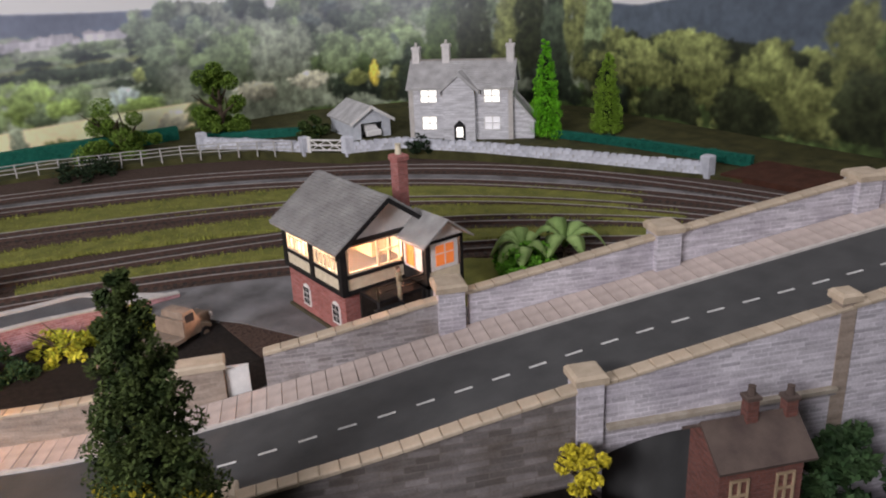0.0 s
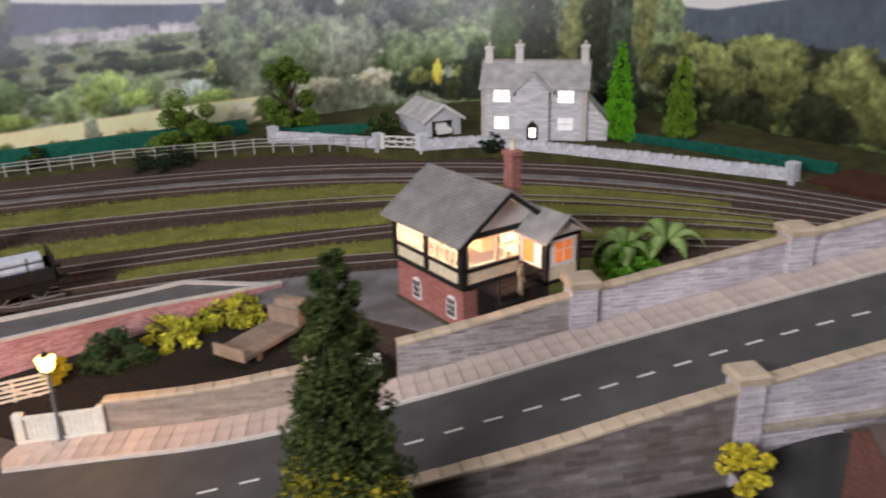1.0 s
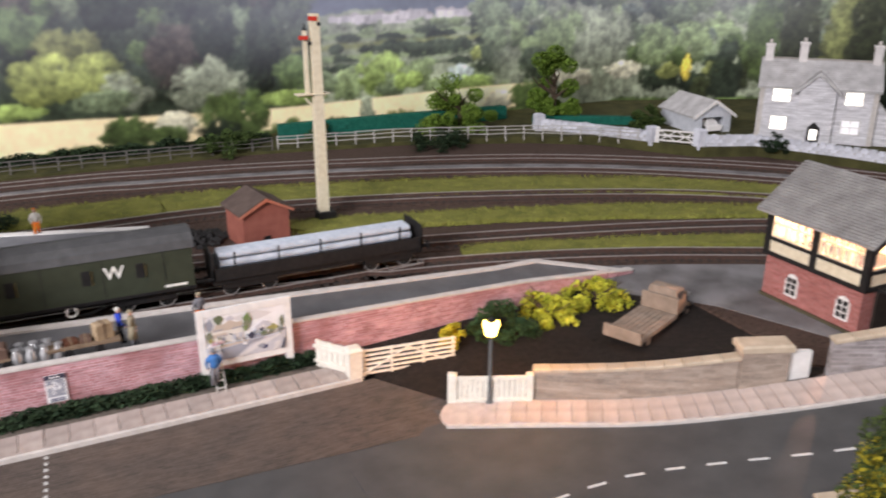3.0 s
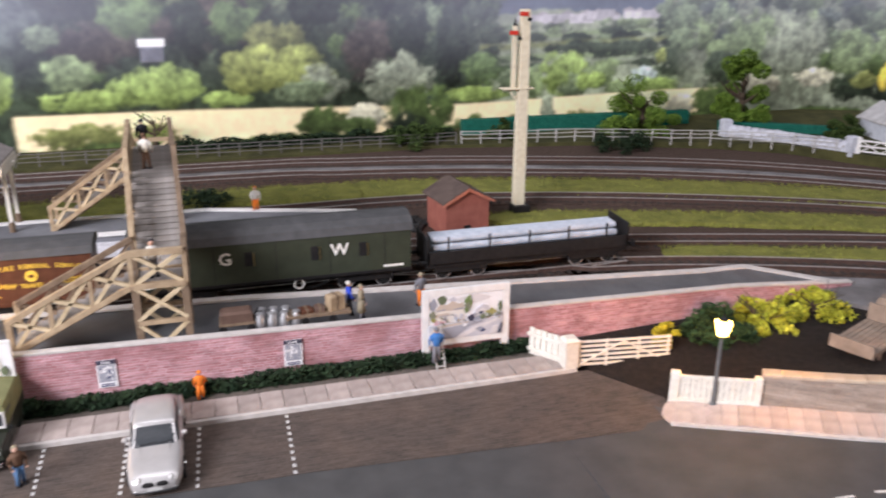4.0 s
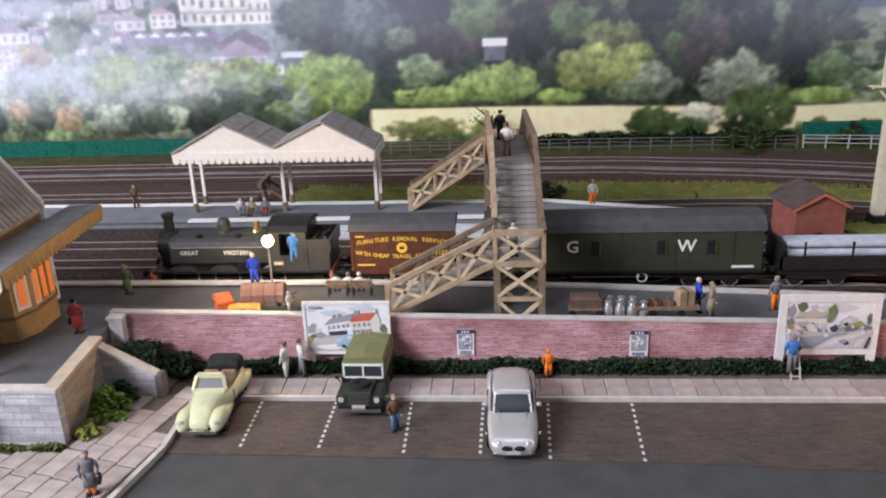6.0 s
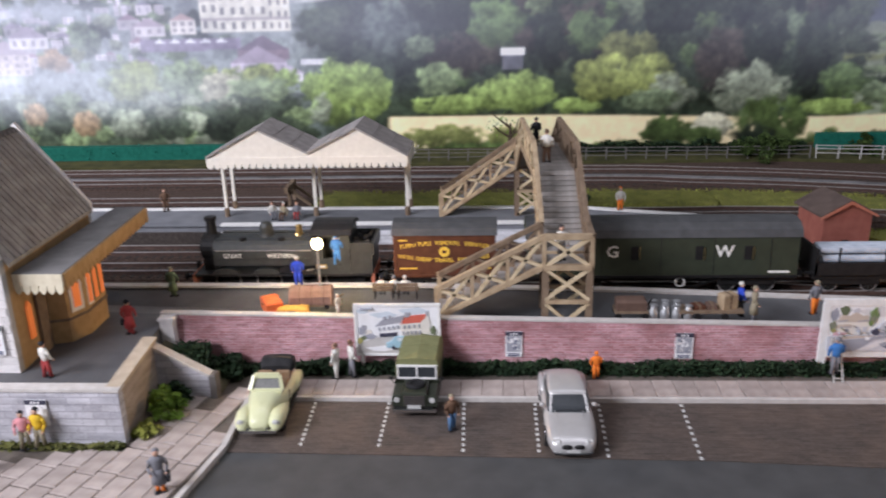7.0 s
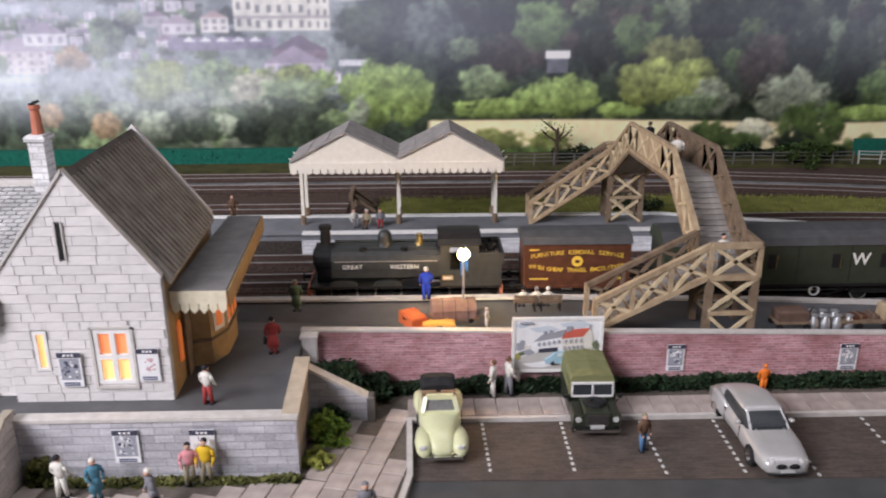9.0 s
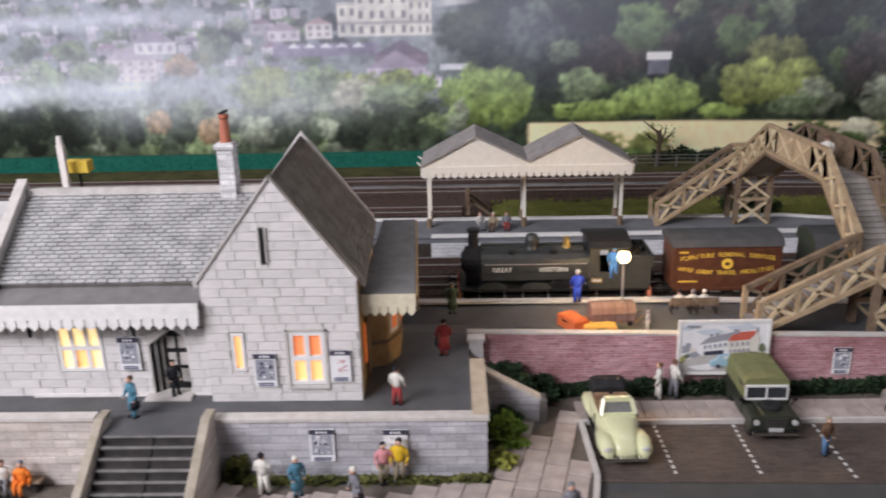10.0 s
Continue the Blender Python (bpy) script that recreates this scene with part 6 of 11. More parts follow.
    for k in range(7):
        part("tread", Shape().box(0.6, -2.9 - k * 0.05, B - 0.55 - k * 0.42, 2.6 + k * 0.0, -2.4, B - 0.45 - k * 0.42), BLACK, sp)
    part("stringer", Shape().bar((0.6, -2.9, 0), (1.0, -2.4, B), 0.15).bar((2.6, -2.9, 0), (2.8, -2.4, B), 0.15).bar((4.4, -2.4, 0), (4.4, -2.4, B), 0.2), BLACK, sp)
    part("hand_rail", Shape().bar((1.0, -2.4, B + 0.9), (4.5, -2.4, B + 0.9), 0.08).bar((1.0, -2.4, B), (1.0, -2.4, B + 1.0), 0.1).bar((2.7, -2.4, B), (2.7, -2.4, B + 1.0), 0.1).bar((1.0, -2.4, B + 0.5), (4.5, -2.4, B + 0.5), 0.06), BLACK, sp)
    # arched white windows in the brick base
    for y in (1.2, 5.2):
        w = part("arched_window", Shape().slab([(y - 0.5, 0.75), (y + 0.5, 0.75), (y + 0.5, 1.9), (y + 0.3, 2.25), (y, 2.35), (y - 0.3, 2.25), (y - 0.5, 1.9)], "x", -0.08, 0.02), WHITE, t)
        for i in range(2):
            for j in range(3):
                part("pane", Shape().box(-0.1, y - 0.38 + i * 0.42, 0.9 + j * 0.42, -0.07, y - 0.04 + i * 0.42, 1.24 + j * 0.42), BLACK, w)
    ch = part("chimney", Shape().box(6.8, 3.4, 0, 7.6, 4.3, 9.9).cham(6.7, 3.3, 9.9, 7.7, 4.4, 10.3, 0.1), RED_BRICK, t, "tall red brick chimney stack")
    part("chimney_pot", Shape().lathe(7.2, 3.85, [(0.24, 10.3), (0.18, 10.9), (0.24, 11.0)], 8), CREAM, ch)
    glow_lamp("signal_box_lamp", 65.2, -2.5, 7.85, 0.65, (1.0, 0.52, 0.34))


clear = clear_glass("window_glass")
BOX_SLATE = material("worn_box_slate", [(0.23, 0.225, 0.22), (0.37, 0.365, 0.355)], 90, 9, 0.8, bump=0.3)
signal_box()


def white_house():
    t = thing("white_house", 96.4, 35.7, 2.7, -47.5, "pale stone two-storey house with a grey slate roof and lit windows", "house")
    L, D, E, R = 12.8, 6.2, 6.3, 9.1
    hl = [(1.4, 3.5, 4.35, 6.0), (1.5, 3.4, 1.0, 2.7), (9.3, 11.3, 4.35, 6.0), (9.3, 11.3, 1.0, 2.7)]
    part("front_wall", Shape().wall_with_holes(0, L, -0.2, E, 0, 0.4, hl), HOUSE_STONE, t)
    part("wall", Shape().slab([(0.4, -0.2), (D, -0.2), (D, E), (D / 2, R - 0.2), (0.4, E)], "x", 0, 0.4), HOUSE_STONE, t)
    part("wall", Shape().slab([(0.4, -0.2), (D, -0.2), (D, E), (D / 2, R - 0.2), (0.4, E)], "x", L - 0.4, L), HOUSE_STONE, t)
    part("wall", Shape().box(0.4, D - 0.4, -0.2, L - 0.4, D, E), HOUSE_STONE, t)
    part("quoin", Shape().box(-0.06, -0.06, -0.2, 0.5, 0.3, E), PALE, t)
    part("quoin", Shape().box(L - 0.5, -0.06, -0.2, L + 0.06, 0.3, E), PALE, t)
    for i, (a, b, c, d) in enumerate(hl):
        framed_window(t, a, b, c, d, 0.05, 2, 2, LIT_WHITE if i != 3 else DIM, WHITE, 0.25, 0.1)
    for y0, y1 in ((-0.4, D / 2), (D + 0.4, D / 2)):
        e, r = Vector((-0.3, y0, E - 0.15)), Vector((-0.3, y1, R))
        part("roof_slope", Shape().loft([[e, r, r - Vector((0, 0, 0.2)), e - Vector((0, 0, 0.2))], [q + Vector((L + 0.6, 0, 0)) for q in (e, r, r - Vector((0, 0, 0.2)), e - Vector((0, 0, 0.2)))]]), SLATE, t)
    slates(t, (-0.3, -0.4, E - 0.15), (L + 0.6, 0, 0), (0, D / 2 + 0.4, R - E + 0.15), 14, 0.5, SLATE, seed=31)
    part("ridge", Shape().box(-0.3, D / 2 - 0.18, R - 0.05, L + 0.3, D / 2 + 0.18, R + 0.14), BROWN_SLATE, t)
    # central gabled porch
    part("porch", Shape().slab([(4.4, -0.2), (8.3, -0.2), (8.3, 5.9), (6.35, 7.7), (4.4, 5.9)], "y", -0.9, 0.3), HOUSE_STONE, t)
    s = Shape()
    for sx in (-1, 1):
        s.slab([(6.35, 7.75), (6.35, 8.15), (6.35 + sx * 2.5, 5.95), (6.35 + sx * 2.5, 5.55)], "y", -1.1, 1.6)
    part("porch_roof", s, SLATE, t)
    d = part("door", Shape().slab([(5.7, -0.1), (7.1, -0.1), (7.1, 1.7), (6.4, 2.4), (5.7, 1.7)], "y", -0.98, -0.88), BLACK, t)
    part("door_light", Shape().box(6.0, -1.02, 0.3, 6.8, -0.97, 1.5), LIT_WHITE, d)
    for x, y, h in ((0.5, D / 2, 1.9), (4.3, D / 2, 2.2), (L - 0.5, D / 2, 2.1)):
        c = part("chimney", Shape().box(x - 0.45, y - 0.5, R - 0.8, x + 0.45, y + 0.5, R + h - 0.5).cham(x - 0.55, y - 0.6, R + h - 0.5, x + 0.55, y + 0.6, R + h - 0.2, 0.06), STONE, t)
        part("chimney_pot", Shape().lathe(x, y, [(0.2, R + h - 0.2), (0.16, R + h + 0.3)], 8), PALE, c)
    part("lean_to", Shape().slab([(L, -0.2), (L + 2.6, -0.2), (L + 2.6, 1.9), (L, 4.8)], "y", 0.6, 4.5), HOUSE_STONE, t)
    part("lean_to_roof", Shape().slab([(L, 4.8), (L + 2.8, 1.75), (L + 2.8, 1.95), (L, 5.05)], "y", 0.4, 4.7), SLATE, t)


DIM = glowing("dim_window", (0.8, 0.8, 0.85), 0.35)
white_house()


def garage():
    t = thing("garage", 90.3, 39.6, 2.8, -8, "small pale grey garage with an open front", "garage")
    W, D, E, R = 5.2, 7.4, 2.35, 3.95
    part("front", Shape().wall_with_holes(0, W, -0.2, E, 0, 0.3, [(1.1, 4.1, -0.2, 1.9)]).slab([(0, E), (W, E), (W / 2, R)], "y", 0, 0.3), PALE_BLUE, t)
    part("wall", Shape().box(0, 0.3, -0.2, 0.3, D, E).box(W - 0.3, 0.3, -0.2, W, D, E).box(0.3, D - 0.3, -0.2, W - 0.3, D, E), PALE_BLUE, t)
    for sx in (-1, 1):
        e, r = Vector((W / 2 + sx * 3.0, -0.35, E - 0.2)), Vector((W / 2, -0.35, R + 0.1))
        part("roof_slope", Shape().loft([[e, r, r - Vector((0, 0, 0.2)), e - Vector((0, 0, 0.2))], [q + Vector((0, D + 0.6, 0)) for q in (e, r, r - Vector((0, 0, 0.2)), e - Vector((0, 0, 0.2)))]]), SLATE, t)
        part("bargeboard", Shape().slab([(W / 2, R + 0.15), (W / 2, R - 0.3), (W / 2 + sx * 3.05, E - 0.6), (W / 2 + sx * 3.05, E - 0.2)], "y", -0.45, -0.33), WHITE, t)
    c = thing("small_white_car", 91.7, 38.7, 2.85, -8, "small white car parked in the garage mouth", "car")
    part("body", Shape().loft([[(0.2, 0.2, 0.2), (2.2, 0.2, 0.2), (2.2, 0.2, 0.9), (0.2, 0.2, 0.9)], [(0.2, 1.0, 0.2), (2.2, 1.0, 0.2), (2.1, 1.0, 1.0), (0.3, 1.0, 1.0)], [(0.2, 1.6, 0.2), (2.2, 1.6, 0.2), (1.9, 1.6, 1.6), (0.5, 1.6, 1.6)], [(0.2, 4, 0.2), (2.2, 4, 0.2), (1.9, 4, 1.5), (0.5, 4, 1.5)]]), WHITE, c, bevel=0.1)
    for x in (0.35, 2.05):
        part("wheel", Shape().tube((x - 0.15, 1.0, 0.35), (x + 0.15, 1.0, 0.35), 0.35, n=12), BLACK, c)


PALE_BLUE = material("pale_blue_grey_paint", [(0.52, 0.55, 0.60), (0.66, 0.69, 0.74)], 150, 6, 0.7, bump=0.1)
garage()


# ---- the train at the platform: tank engine, furniture van, long green van, open wagon ----
RT = 2.12  # rail top


def lettering(parent, txt, x, y, z, size, mat, name="lettering", bold=0.0, extrude=0.004):
    """Raised letters on a side that faces -y."""
    cu = bpy.data.curves.new(name, "FONT")
    cu.body, cu.size, cu.extrude, cu.align_x, cu.align_y, cu.offset = txt, size * U, extrude * U, "CENTER", "CENTER", bold * U
    cu.resolution_u = 2
    tmp = bpy.data.objects.new("tmp", cu)
    scene.collection.objects.link(tmp)
    bpy.context.view_layer.update()
    me = bpy.data.meshes.new_from_object(tmp.evaluated_get(bpy.context.evaluated_depsgraph_get()))
    bpy.data.objects.remove(tmp)
    me.materials.clear()
    me.materials.append(mat)
    ob = new(name, me)
    ob.parent = parent
    ob.matrix_local = pose(x * U, y * U, z * U, 90, 0, 0)
    return ob


def wheel(parent, x, y, r, spokes=10, name="wheel"):
    w = part(name, Shape().tube((x, y, r), (x, y + 0.22, r), r, n=20).tube((x, y - 0.06, r), (x, y, r), r * 0.22, n=10), BLACK, parent)
    part("tyre", Shape().loft([[(x + q * math.cos(k * 0.314), yy, r + q * math.sin(k * 0.314)) for k in range(20)] for q, yy in ((r * 0.86, y - 0.03), (r * 1.0, y - 0.03), (r * 1.0, y + 0.02), (r * 0.86, y + 0.02))], caps=False), RAIL, w)
    for k in range(spokes):
        a = k * 2 * math.pi / spokes
        part("spoke", Shape().bar((x, y - 0.03, r), (x + r * 0.88 * math.cos(a), y - 0.03, r + r * 0.88 * math.sin(a)), 0.05), LOCO, w)
    return w


def buffers(parent, x, sign):
    for y in (-1.15, 1.15):
        part("buffer", Shape().tube((x, y, 1.35), (x + sign * 0.55, y, 1.35), 0.13, n=10).tube((x + sign * 0.55, y, 1.35), (x + sign * 0.65, y, 1.35), 0.3, n=12), BLACK, parent)
    part("coupling", Shape().bar((x, 0, 1.2), (x + sign * 0.75, 0, 1.0), 0.12).bar((x + sign * 0.75, -0.25, 1.0), (x + sign * 0.75, 0.25, 1.0), 0.1), BLACK, parent)


def tank_engine():
    """Six-coupled pannier tank engine; its front is at the left end."""
    t = thing("tank_locomotive", -15.4, 17.2, RT, 0, "dark green pannier tank locomotive with pale lettering on its tank", "locomotive")
    part("footplate", Shape().box(0.7, -1.7, 1.45, 13.2, 1.7, 1.62), BLACK, t)
    part("frame", Shape().box(1.0, -1.05, 0.55, 13.0, -0.9, 1.45).box(1.0, 0.9, 0.55, 13.0, 1.05, 1.45), BLACK, t)
    part("buffer_beam", Shape().box(0.6, -1.7, 0.95, 0.8, 1.7, 1.62), TERRACOTTA, t, "red buffer beam")
    part("buffer_beam", Shape().box(13.1, -1.7, 0.95, 13.3, 1.7, 1.62), TERRACOTTA, t)
    buffers(t, 0.6, -1), buffers(t, 13.3, 1)
    for x in (2.9, 5.8, 9.0):
        wheel(t, x, -1.05, 0.92, 12)
        wheel(t, x, 0.85, 0.92, 12)
    part("coupling_rod", Shape().bar((2.9, -1.2, 0.7), (9.0, -1.2, 0.7), 0.09, 0.16), RAIL, t)
    for x in (2.9, 5.8, 9.0):
        part("crank_pin", Shape().tube((x, -1.3, 0.7), (x, -1.1, 0.7), 0.12, n=8), RAIL, t)
    # splashers, steps and brake gear
    for x in (2.9, 5.8):
        part("splasher", Shape().slab([(x - 0.95, 1.6)] + [(x + 0.95 * math.cos(a), 1.6 + 0.42 * math.sin(a)) for a in [math.pi * (1 - k / 8) for k in range(1, 8)]] + [(x + 0.95, 1.6)], "y", -1.62, -1.3), LOCO, t)
    for x in (1.4, 11.9):
        part("step", Shape().box(x, -1.68, 0.35, x + 0.7, -1.2, 0.42).box(x + 0.05, -1.3, 0.35, x + 0.65, -1.24, 1.5).box(x, -1.68, 0.85, x + 0.7, -1.2, 0.91), BLACK, t)
    part("spring", Shape().slab([(6.7, 1.62), (8.2, 1.62), (8.2, 1.95), (7.8, 2.15), (7.1, 2.15), (6.7, 1.95)], "y", -1.45, -1.2), BLACK, t)
    # boiler, smokebox and side tanks
    part("smokebox", Shape().tube((1.1, 0, 3.1), (2.3, 0, 3.1), 0.98, n=20).tube((1.0, 0, 3.1), (1.1, 0, 3.1), 0.75, n=16).box(1.15, -0.8, 1.6, 2.25, 0.8, 2.6), BLACK, t)
    part("smokebox_door", Shape().lathe(0, 0, [(0.72, 0), (0.5, 0.14), (0.1, 0.18)], 16), BLACK, t).matrix_local = pose(1.0 * U, 0, 3.1 * U, 0, -90, 0)
    part("boiler", Shape().tube((2.3, 0, 3.1), (9.0, 0, 3.1), 0.92, n=20), LOCO, t)
    tk = Shape()
    prof = [(-1.62, 2.2), (-1.66, 2.3), (-1.66, 3.35), (-1.55, 3.7), (-1.25, 3.9), (-0.7, 3.95), (-0.7, 2.2)]
    tk.slab(prof, "x", 2.2, 9.2)
    part("pannier_tank", tk, LOCO, t, smooth=False)
    part("pannier_tank", Shape().slab([(-a, b) for a, b in prof], "x", 2.2, 9.2), LOCO, t)
    part("tank_rail", Shape().bar((2.4, -1.72, 3.35), (9.0, -1.72, 3.35), 0.05), RAIL, t)
    part("chimney", Shape().lathe(1.7, 0, [(0.5, 3.95), (0.36, 4.1), (0.33, 5.0), (0.42, 5.05), (0.42, 5.3), (0.36, 5.32)], 14), BLACK, t)
    part("dome", Shape().lathe(5.6, 0, [(0.55, 3.9), (0.48, 4.1), (0.46, 4.6), (0.36, 4.85), (0.1, 4.95)], 14), LOCO, t)
    part("safety_valve", Shape().lathe(7.9, 0, [(0.4, 3.9), (0.26, 4.1), (0.2, 4.5), (0.26, 4.6), (0.1, 4.7)], 12), BRASS, t, "polished brass safety valve cover")
    part("tank_filler", Shape().lathe(4.2, -1.1, [(0.25, 3.9), (0.25, 4.1), (0.1, 4.15)], 10), BLACK, t)
    part("tank_filler", Shape().lathe(6.9, -1.1, [(0.25, 3.9), (0.25, 4.1), (0.1, 4.15)], 10), BLACK, t)
    part("handrail", Shape().bar((2.4, -1.7, 2.75), (9.0, -1.7, 2.75), 0.04), LOCO, t)
    # cab and bunker
    cab = [(9.2, 1.6), (10.0, 1.6), (10.0, 2.6), (9.85, 3.2), (9.9, 3.9), (10.15, 4.2), (10.75, 4.2), (11.0, 3.9), (11.0, 2.6), (11.0, 1.6), (11.7, 1.6), (11.7, 4.55), (9.2, 4.55)]
    for y in (-1.72, 1.62):
        part("cab_side", Shape().box(9.2, y, 1.6, 9.85, y + 0.1, 4.5).box(11.0, y, 1.6, 11.7, y + 0.1, 4.5).box(9.85, y, 1.6, 11.0, y + 0.1, 2.75).box(9.85, y, 4.25, 11.0, y + 0.1, 4.5), LOCO, t)
    part("cab_front", Shape().box(9.2, -1.62, 1.6, 9.3, 1.62, 4.5), LOCO, t)
    part("cab_rear", Shape().box(11.6, -1.62, 1.6, 11.7, 1.62, 4.5), LOCO, t)
    roof = [(-1.85, 4.45), (-1.5, 4.75), (-0.8, 4.95), (0, 5.02), (0.8, 4.95), (1.5, 4.75), (1.85, 4.45), (1.8, 4.38), (0, 4.88), (-1.8, 4.38)]
    part("cab_roof", Shape().slab(roof, "x", 9.05, 11.85), BLACK, t)
    part("bunker", Shape().box(11.7, -1.66, 1.6, 13.2, 1.66, 3.5).box(11.7, -1.75, 3.5, 13.35, -1.6, 3.85).box(11.7, 1.6, 3.5, 13.35, 1.75, 3.85).box(13.2, -1.7, 3.0, 13.35, 1.7, 3.85), LOCO, t)
    coal = Shape()
    r = random.Random(4)
    for k in range(60):
        coal.ball(r.uniform(11.9, 13.0), r.uniform(-1.4, 1.4), r.uniform(3.45, 3.8), r.uniform(0.12, 0.22), 0.8, 5)
    tagged(part("coal", coal, BLACK, t), kind="stuff")
    part("number_plate", Shape().box(9.35, -1.78, 2.05, 10.05, -1.7, 2.35), BRASS, t)
    part("plate_bar", Shape().box(9.42, -1.8, 2.13, 9.98, -1.77, 2.27), LETTER, t)
    lettering(t, "GREAT", 3.55, -1.68, 2.95, 0.42, LETTER, bold=0.004)
    lettering(t, "WESTERN", 6.9, -1.68, 2.95, 0.42, LETTER, bold=0.004)
    return t


tank_engine()


def axles(t, xs, r=0.62):
    for x in xs:
        for y in (-1.05, 0.85):
            wheel(t, x, y, r, 8)
        part("axlebox", Shape().box(x - 0.25, -1.4, 0.5, x + 0.25, -1.15, 0.95).slab([(x - 0.75, 1.15), (x + 0.75, 1.15), (x + 0.3, 0.9), (x - 0.3, 0.9)], "y", -1.38, -1.2), BLACK, t)


def furniture_van():
    t = thing("furniture_van", -1.05, 17.2, RT, 0, "chocolate brown furniture removal van with yellow lettering", "railway wagon")
    part("underframe", Shape().box(0.3, -1.35, 1.0, 7.25, 1.35, 1.35), BLACK, t)
    axles(t, (1.9, 5.8))
    buffers(t, 0.3, -1), buffers(t, 7.25, 1)
    part("body", Shape().box(0.35, -1.55, 1.35, 7.2, 1.55, 4.35), BROWN_VAN, t)
    part("corner_post", Shape().box(0.3, -1.6, 1.35, 0.5, -1.5, 4.35).box(7.05, -1.6, 1.35, 7.25, -1.5, 4.35).box(0.3, -1.6, 1.3, 7.25, -1.52, 1.5), BROWN_VAN, t)
    part("roof", Shape().slab([(-1.68, 4.32), (-1.35, 4.72), (-0.6, 4.95), (0, 5.0), (0.6, 4.95), (1.35, 4.72), (1.68, 4.32)], "x", 0.2, 7.35), VAN_ROOF, t)
    arc = "FURNITURE REMOVAL SERVICE"
    for k, line in ((1, arc), (-1, "WITH CHEAP TRAVEL FACILITIES")):
        n = len(line)
        for i, ch in enumerate(line):
            if ch != " ":
                u = (i + 0.5) / n * 2 - 1
                o = lettering(t, ch, 3.77 + u * 3.05, -1.57, 3.15 + k * 0.62 - k * 0.3 * u * u, 0.40, YELLOW, bold=0.006)
    part("crest", Shape().tube((3.77, -1.6, 3.15), (3.77, -1.55, 3.15), 0.36, n=18), YELLOW, t, "round yellow crest")
    part("crest_bar", Shape().box(3.62, -1.62, 3.05, 3.92, -1.59, 3.25), BROWN_VAN, t)
    for x, z, w in ((0.95, 3.95, 0.6), (1.3, 1.95, 1.2), (6.6, 1.95, 0.6)):
        part("lettering_bar", Shape().box(x - w / 2, -1.57, z - 0.05, x + w / 2, -1.55, z + 0.05), YELLOW, t)
    for x, w in ((3.2, 0.7), (4.6, 0.4), (5.2, 0.3)):
        part("lettering_bar", Shape().box(x - w / 2, -1.37, 1.12, x + w / 2, -1.35, 1.24), LETTER, t)


furniture_van()


def bogie(t, x):
    b = part("bogie", Shape().box(x - 1.9, -1.25, 0.55, x + 1.9, -1.1, 0.95).box(x - 1.9, 1.1, 0.55, x + 1.9, 1.25, 0.95).box(x - 0.4, -1.2, 0.6, x + 0.4, 1.2, 0.9), BLACK, t)
    for dx in (-1.3, 1.3):
        for y in (-1.05, 0.85):
            wheel(b if False else t, x + dx, y, 0.58, 8)


def long_van():
    t = thing("long_goods_van", 8.1, 17.2, RT, 0, "long olive green covered van with large white G and W", "railway wagon")
    part("underframe", Shape().box(0.3, -1.35, 0.95, 18.1, 1.35, 1.3), BLACK, t)
    part("truss", Shape().bar((5.0, -1.2, 1.0), (6.8, -1.2, 0.45), 0.09).bar((6.8, -1.2, 0.45), (11.6, -1.2, 0.45), 0.09).bar((11.6, -1.2, 0.45), (13.2, -1.2, 1.0), 0.09), BLACK, t)
    bogie(t, 3.4), bogie(t, 15.0)
    buffers(t, 0.3, -1), buffers(t, 18.1, 1)
    part("body", Shape().box(0.3, -1.6, 1.3, 18.1, 1.6, 4.1), GREEN_VAN, t)
    part("sole_bar", Shape().box(0.25, -1.64, 1.2, 18.15, -1.58, 1.4), BLACK, t)
    prof = [(-1.68, 4.05), (-1.5, 4.55), (-1.0, 4.9), (0, 5.06), (1.0, 4.9), (1.5, 4.55), (1.68, 4.05)]
    part("roof", Shape().slab(prof, "x", 0.15, 18.25), VAN_ROOF, t)
    part("roof_end", Shape().slab([(-1.6, 4.0), (-1.4, 4.5), (-0.9, 4.85), (0, 5.0), (0.9, 4.85), (1.4, 4.5), (1.6, 4.0)], "x", 0.1, 0.2), GREEN_VAN, t)
    for x in (3.06, 7.36, 11.6, 14.8):
        w = part("window", Shape().box(x - 0.24, -1.63, 2.5, x + 0.24, -1.58, 3.45), BLACK, t)
        part("handrail", Shape().bar((x + 0.34, -1.66, 2.5), (x + 0.34, -1.66, 3.4), 0.04), BRASS, t)
    for x in (1.7, 5.2, 9.1, 12.6, 16.3):
        part("door_line", Shape().box(x - 0.02, -1.615, 1.45, x + 0.02, -1.59, 4.0), BLACK, t)
    lettering(t, "G", 5.9, -1.64, 3.05, 1.15, LETTER, bold=0.02)
    lettering(t, "W", 13.25, -1.64, 3.05, 1.15, LETTER, bold=0.02)
    for x, z, w in ((1.35, 1.62, 1.2), (16.9, 1.62, 1.4)):
        part("lettering_bar", Shape().box(x - w / 2, -1.62, z - 0.08, x + w / 2, -1.6, z + 0.08), LETTER, t)
    part("brake_wheel", Shape().loft([[(10.5 + q * math.cos(k * 0.4488), yy, 0.85 + q * math.sin(k * 0.4488)) for k in range(14)] for q, yy in ((0.26, -1.5), (0.36, -1.5), (0.36, -1.42), (0.26, -1.42))], caps=False), LETTER, t)


long_van()


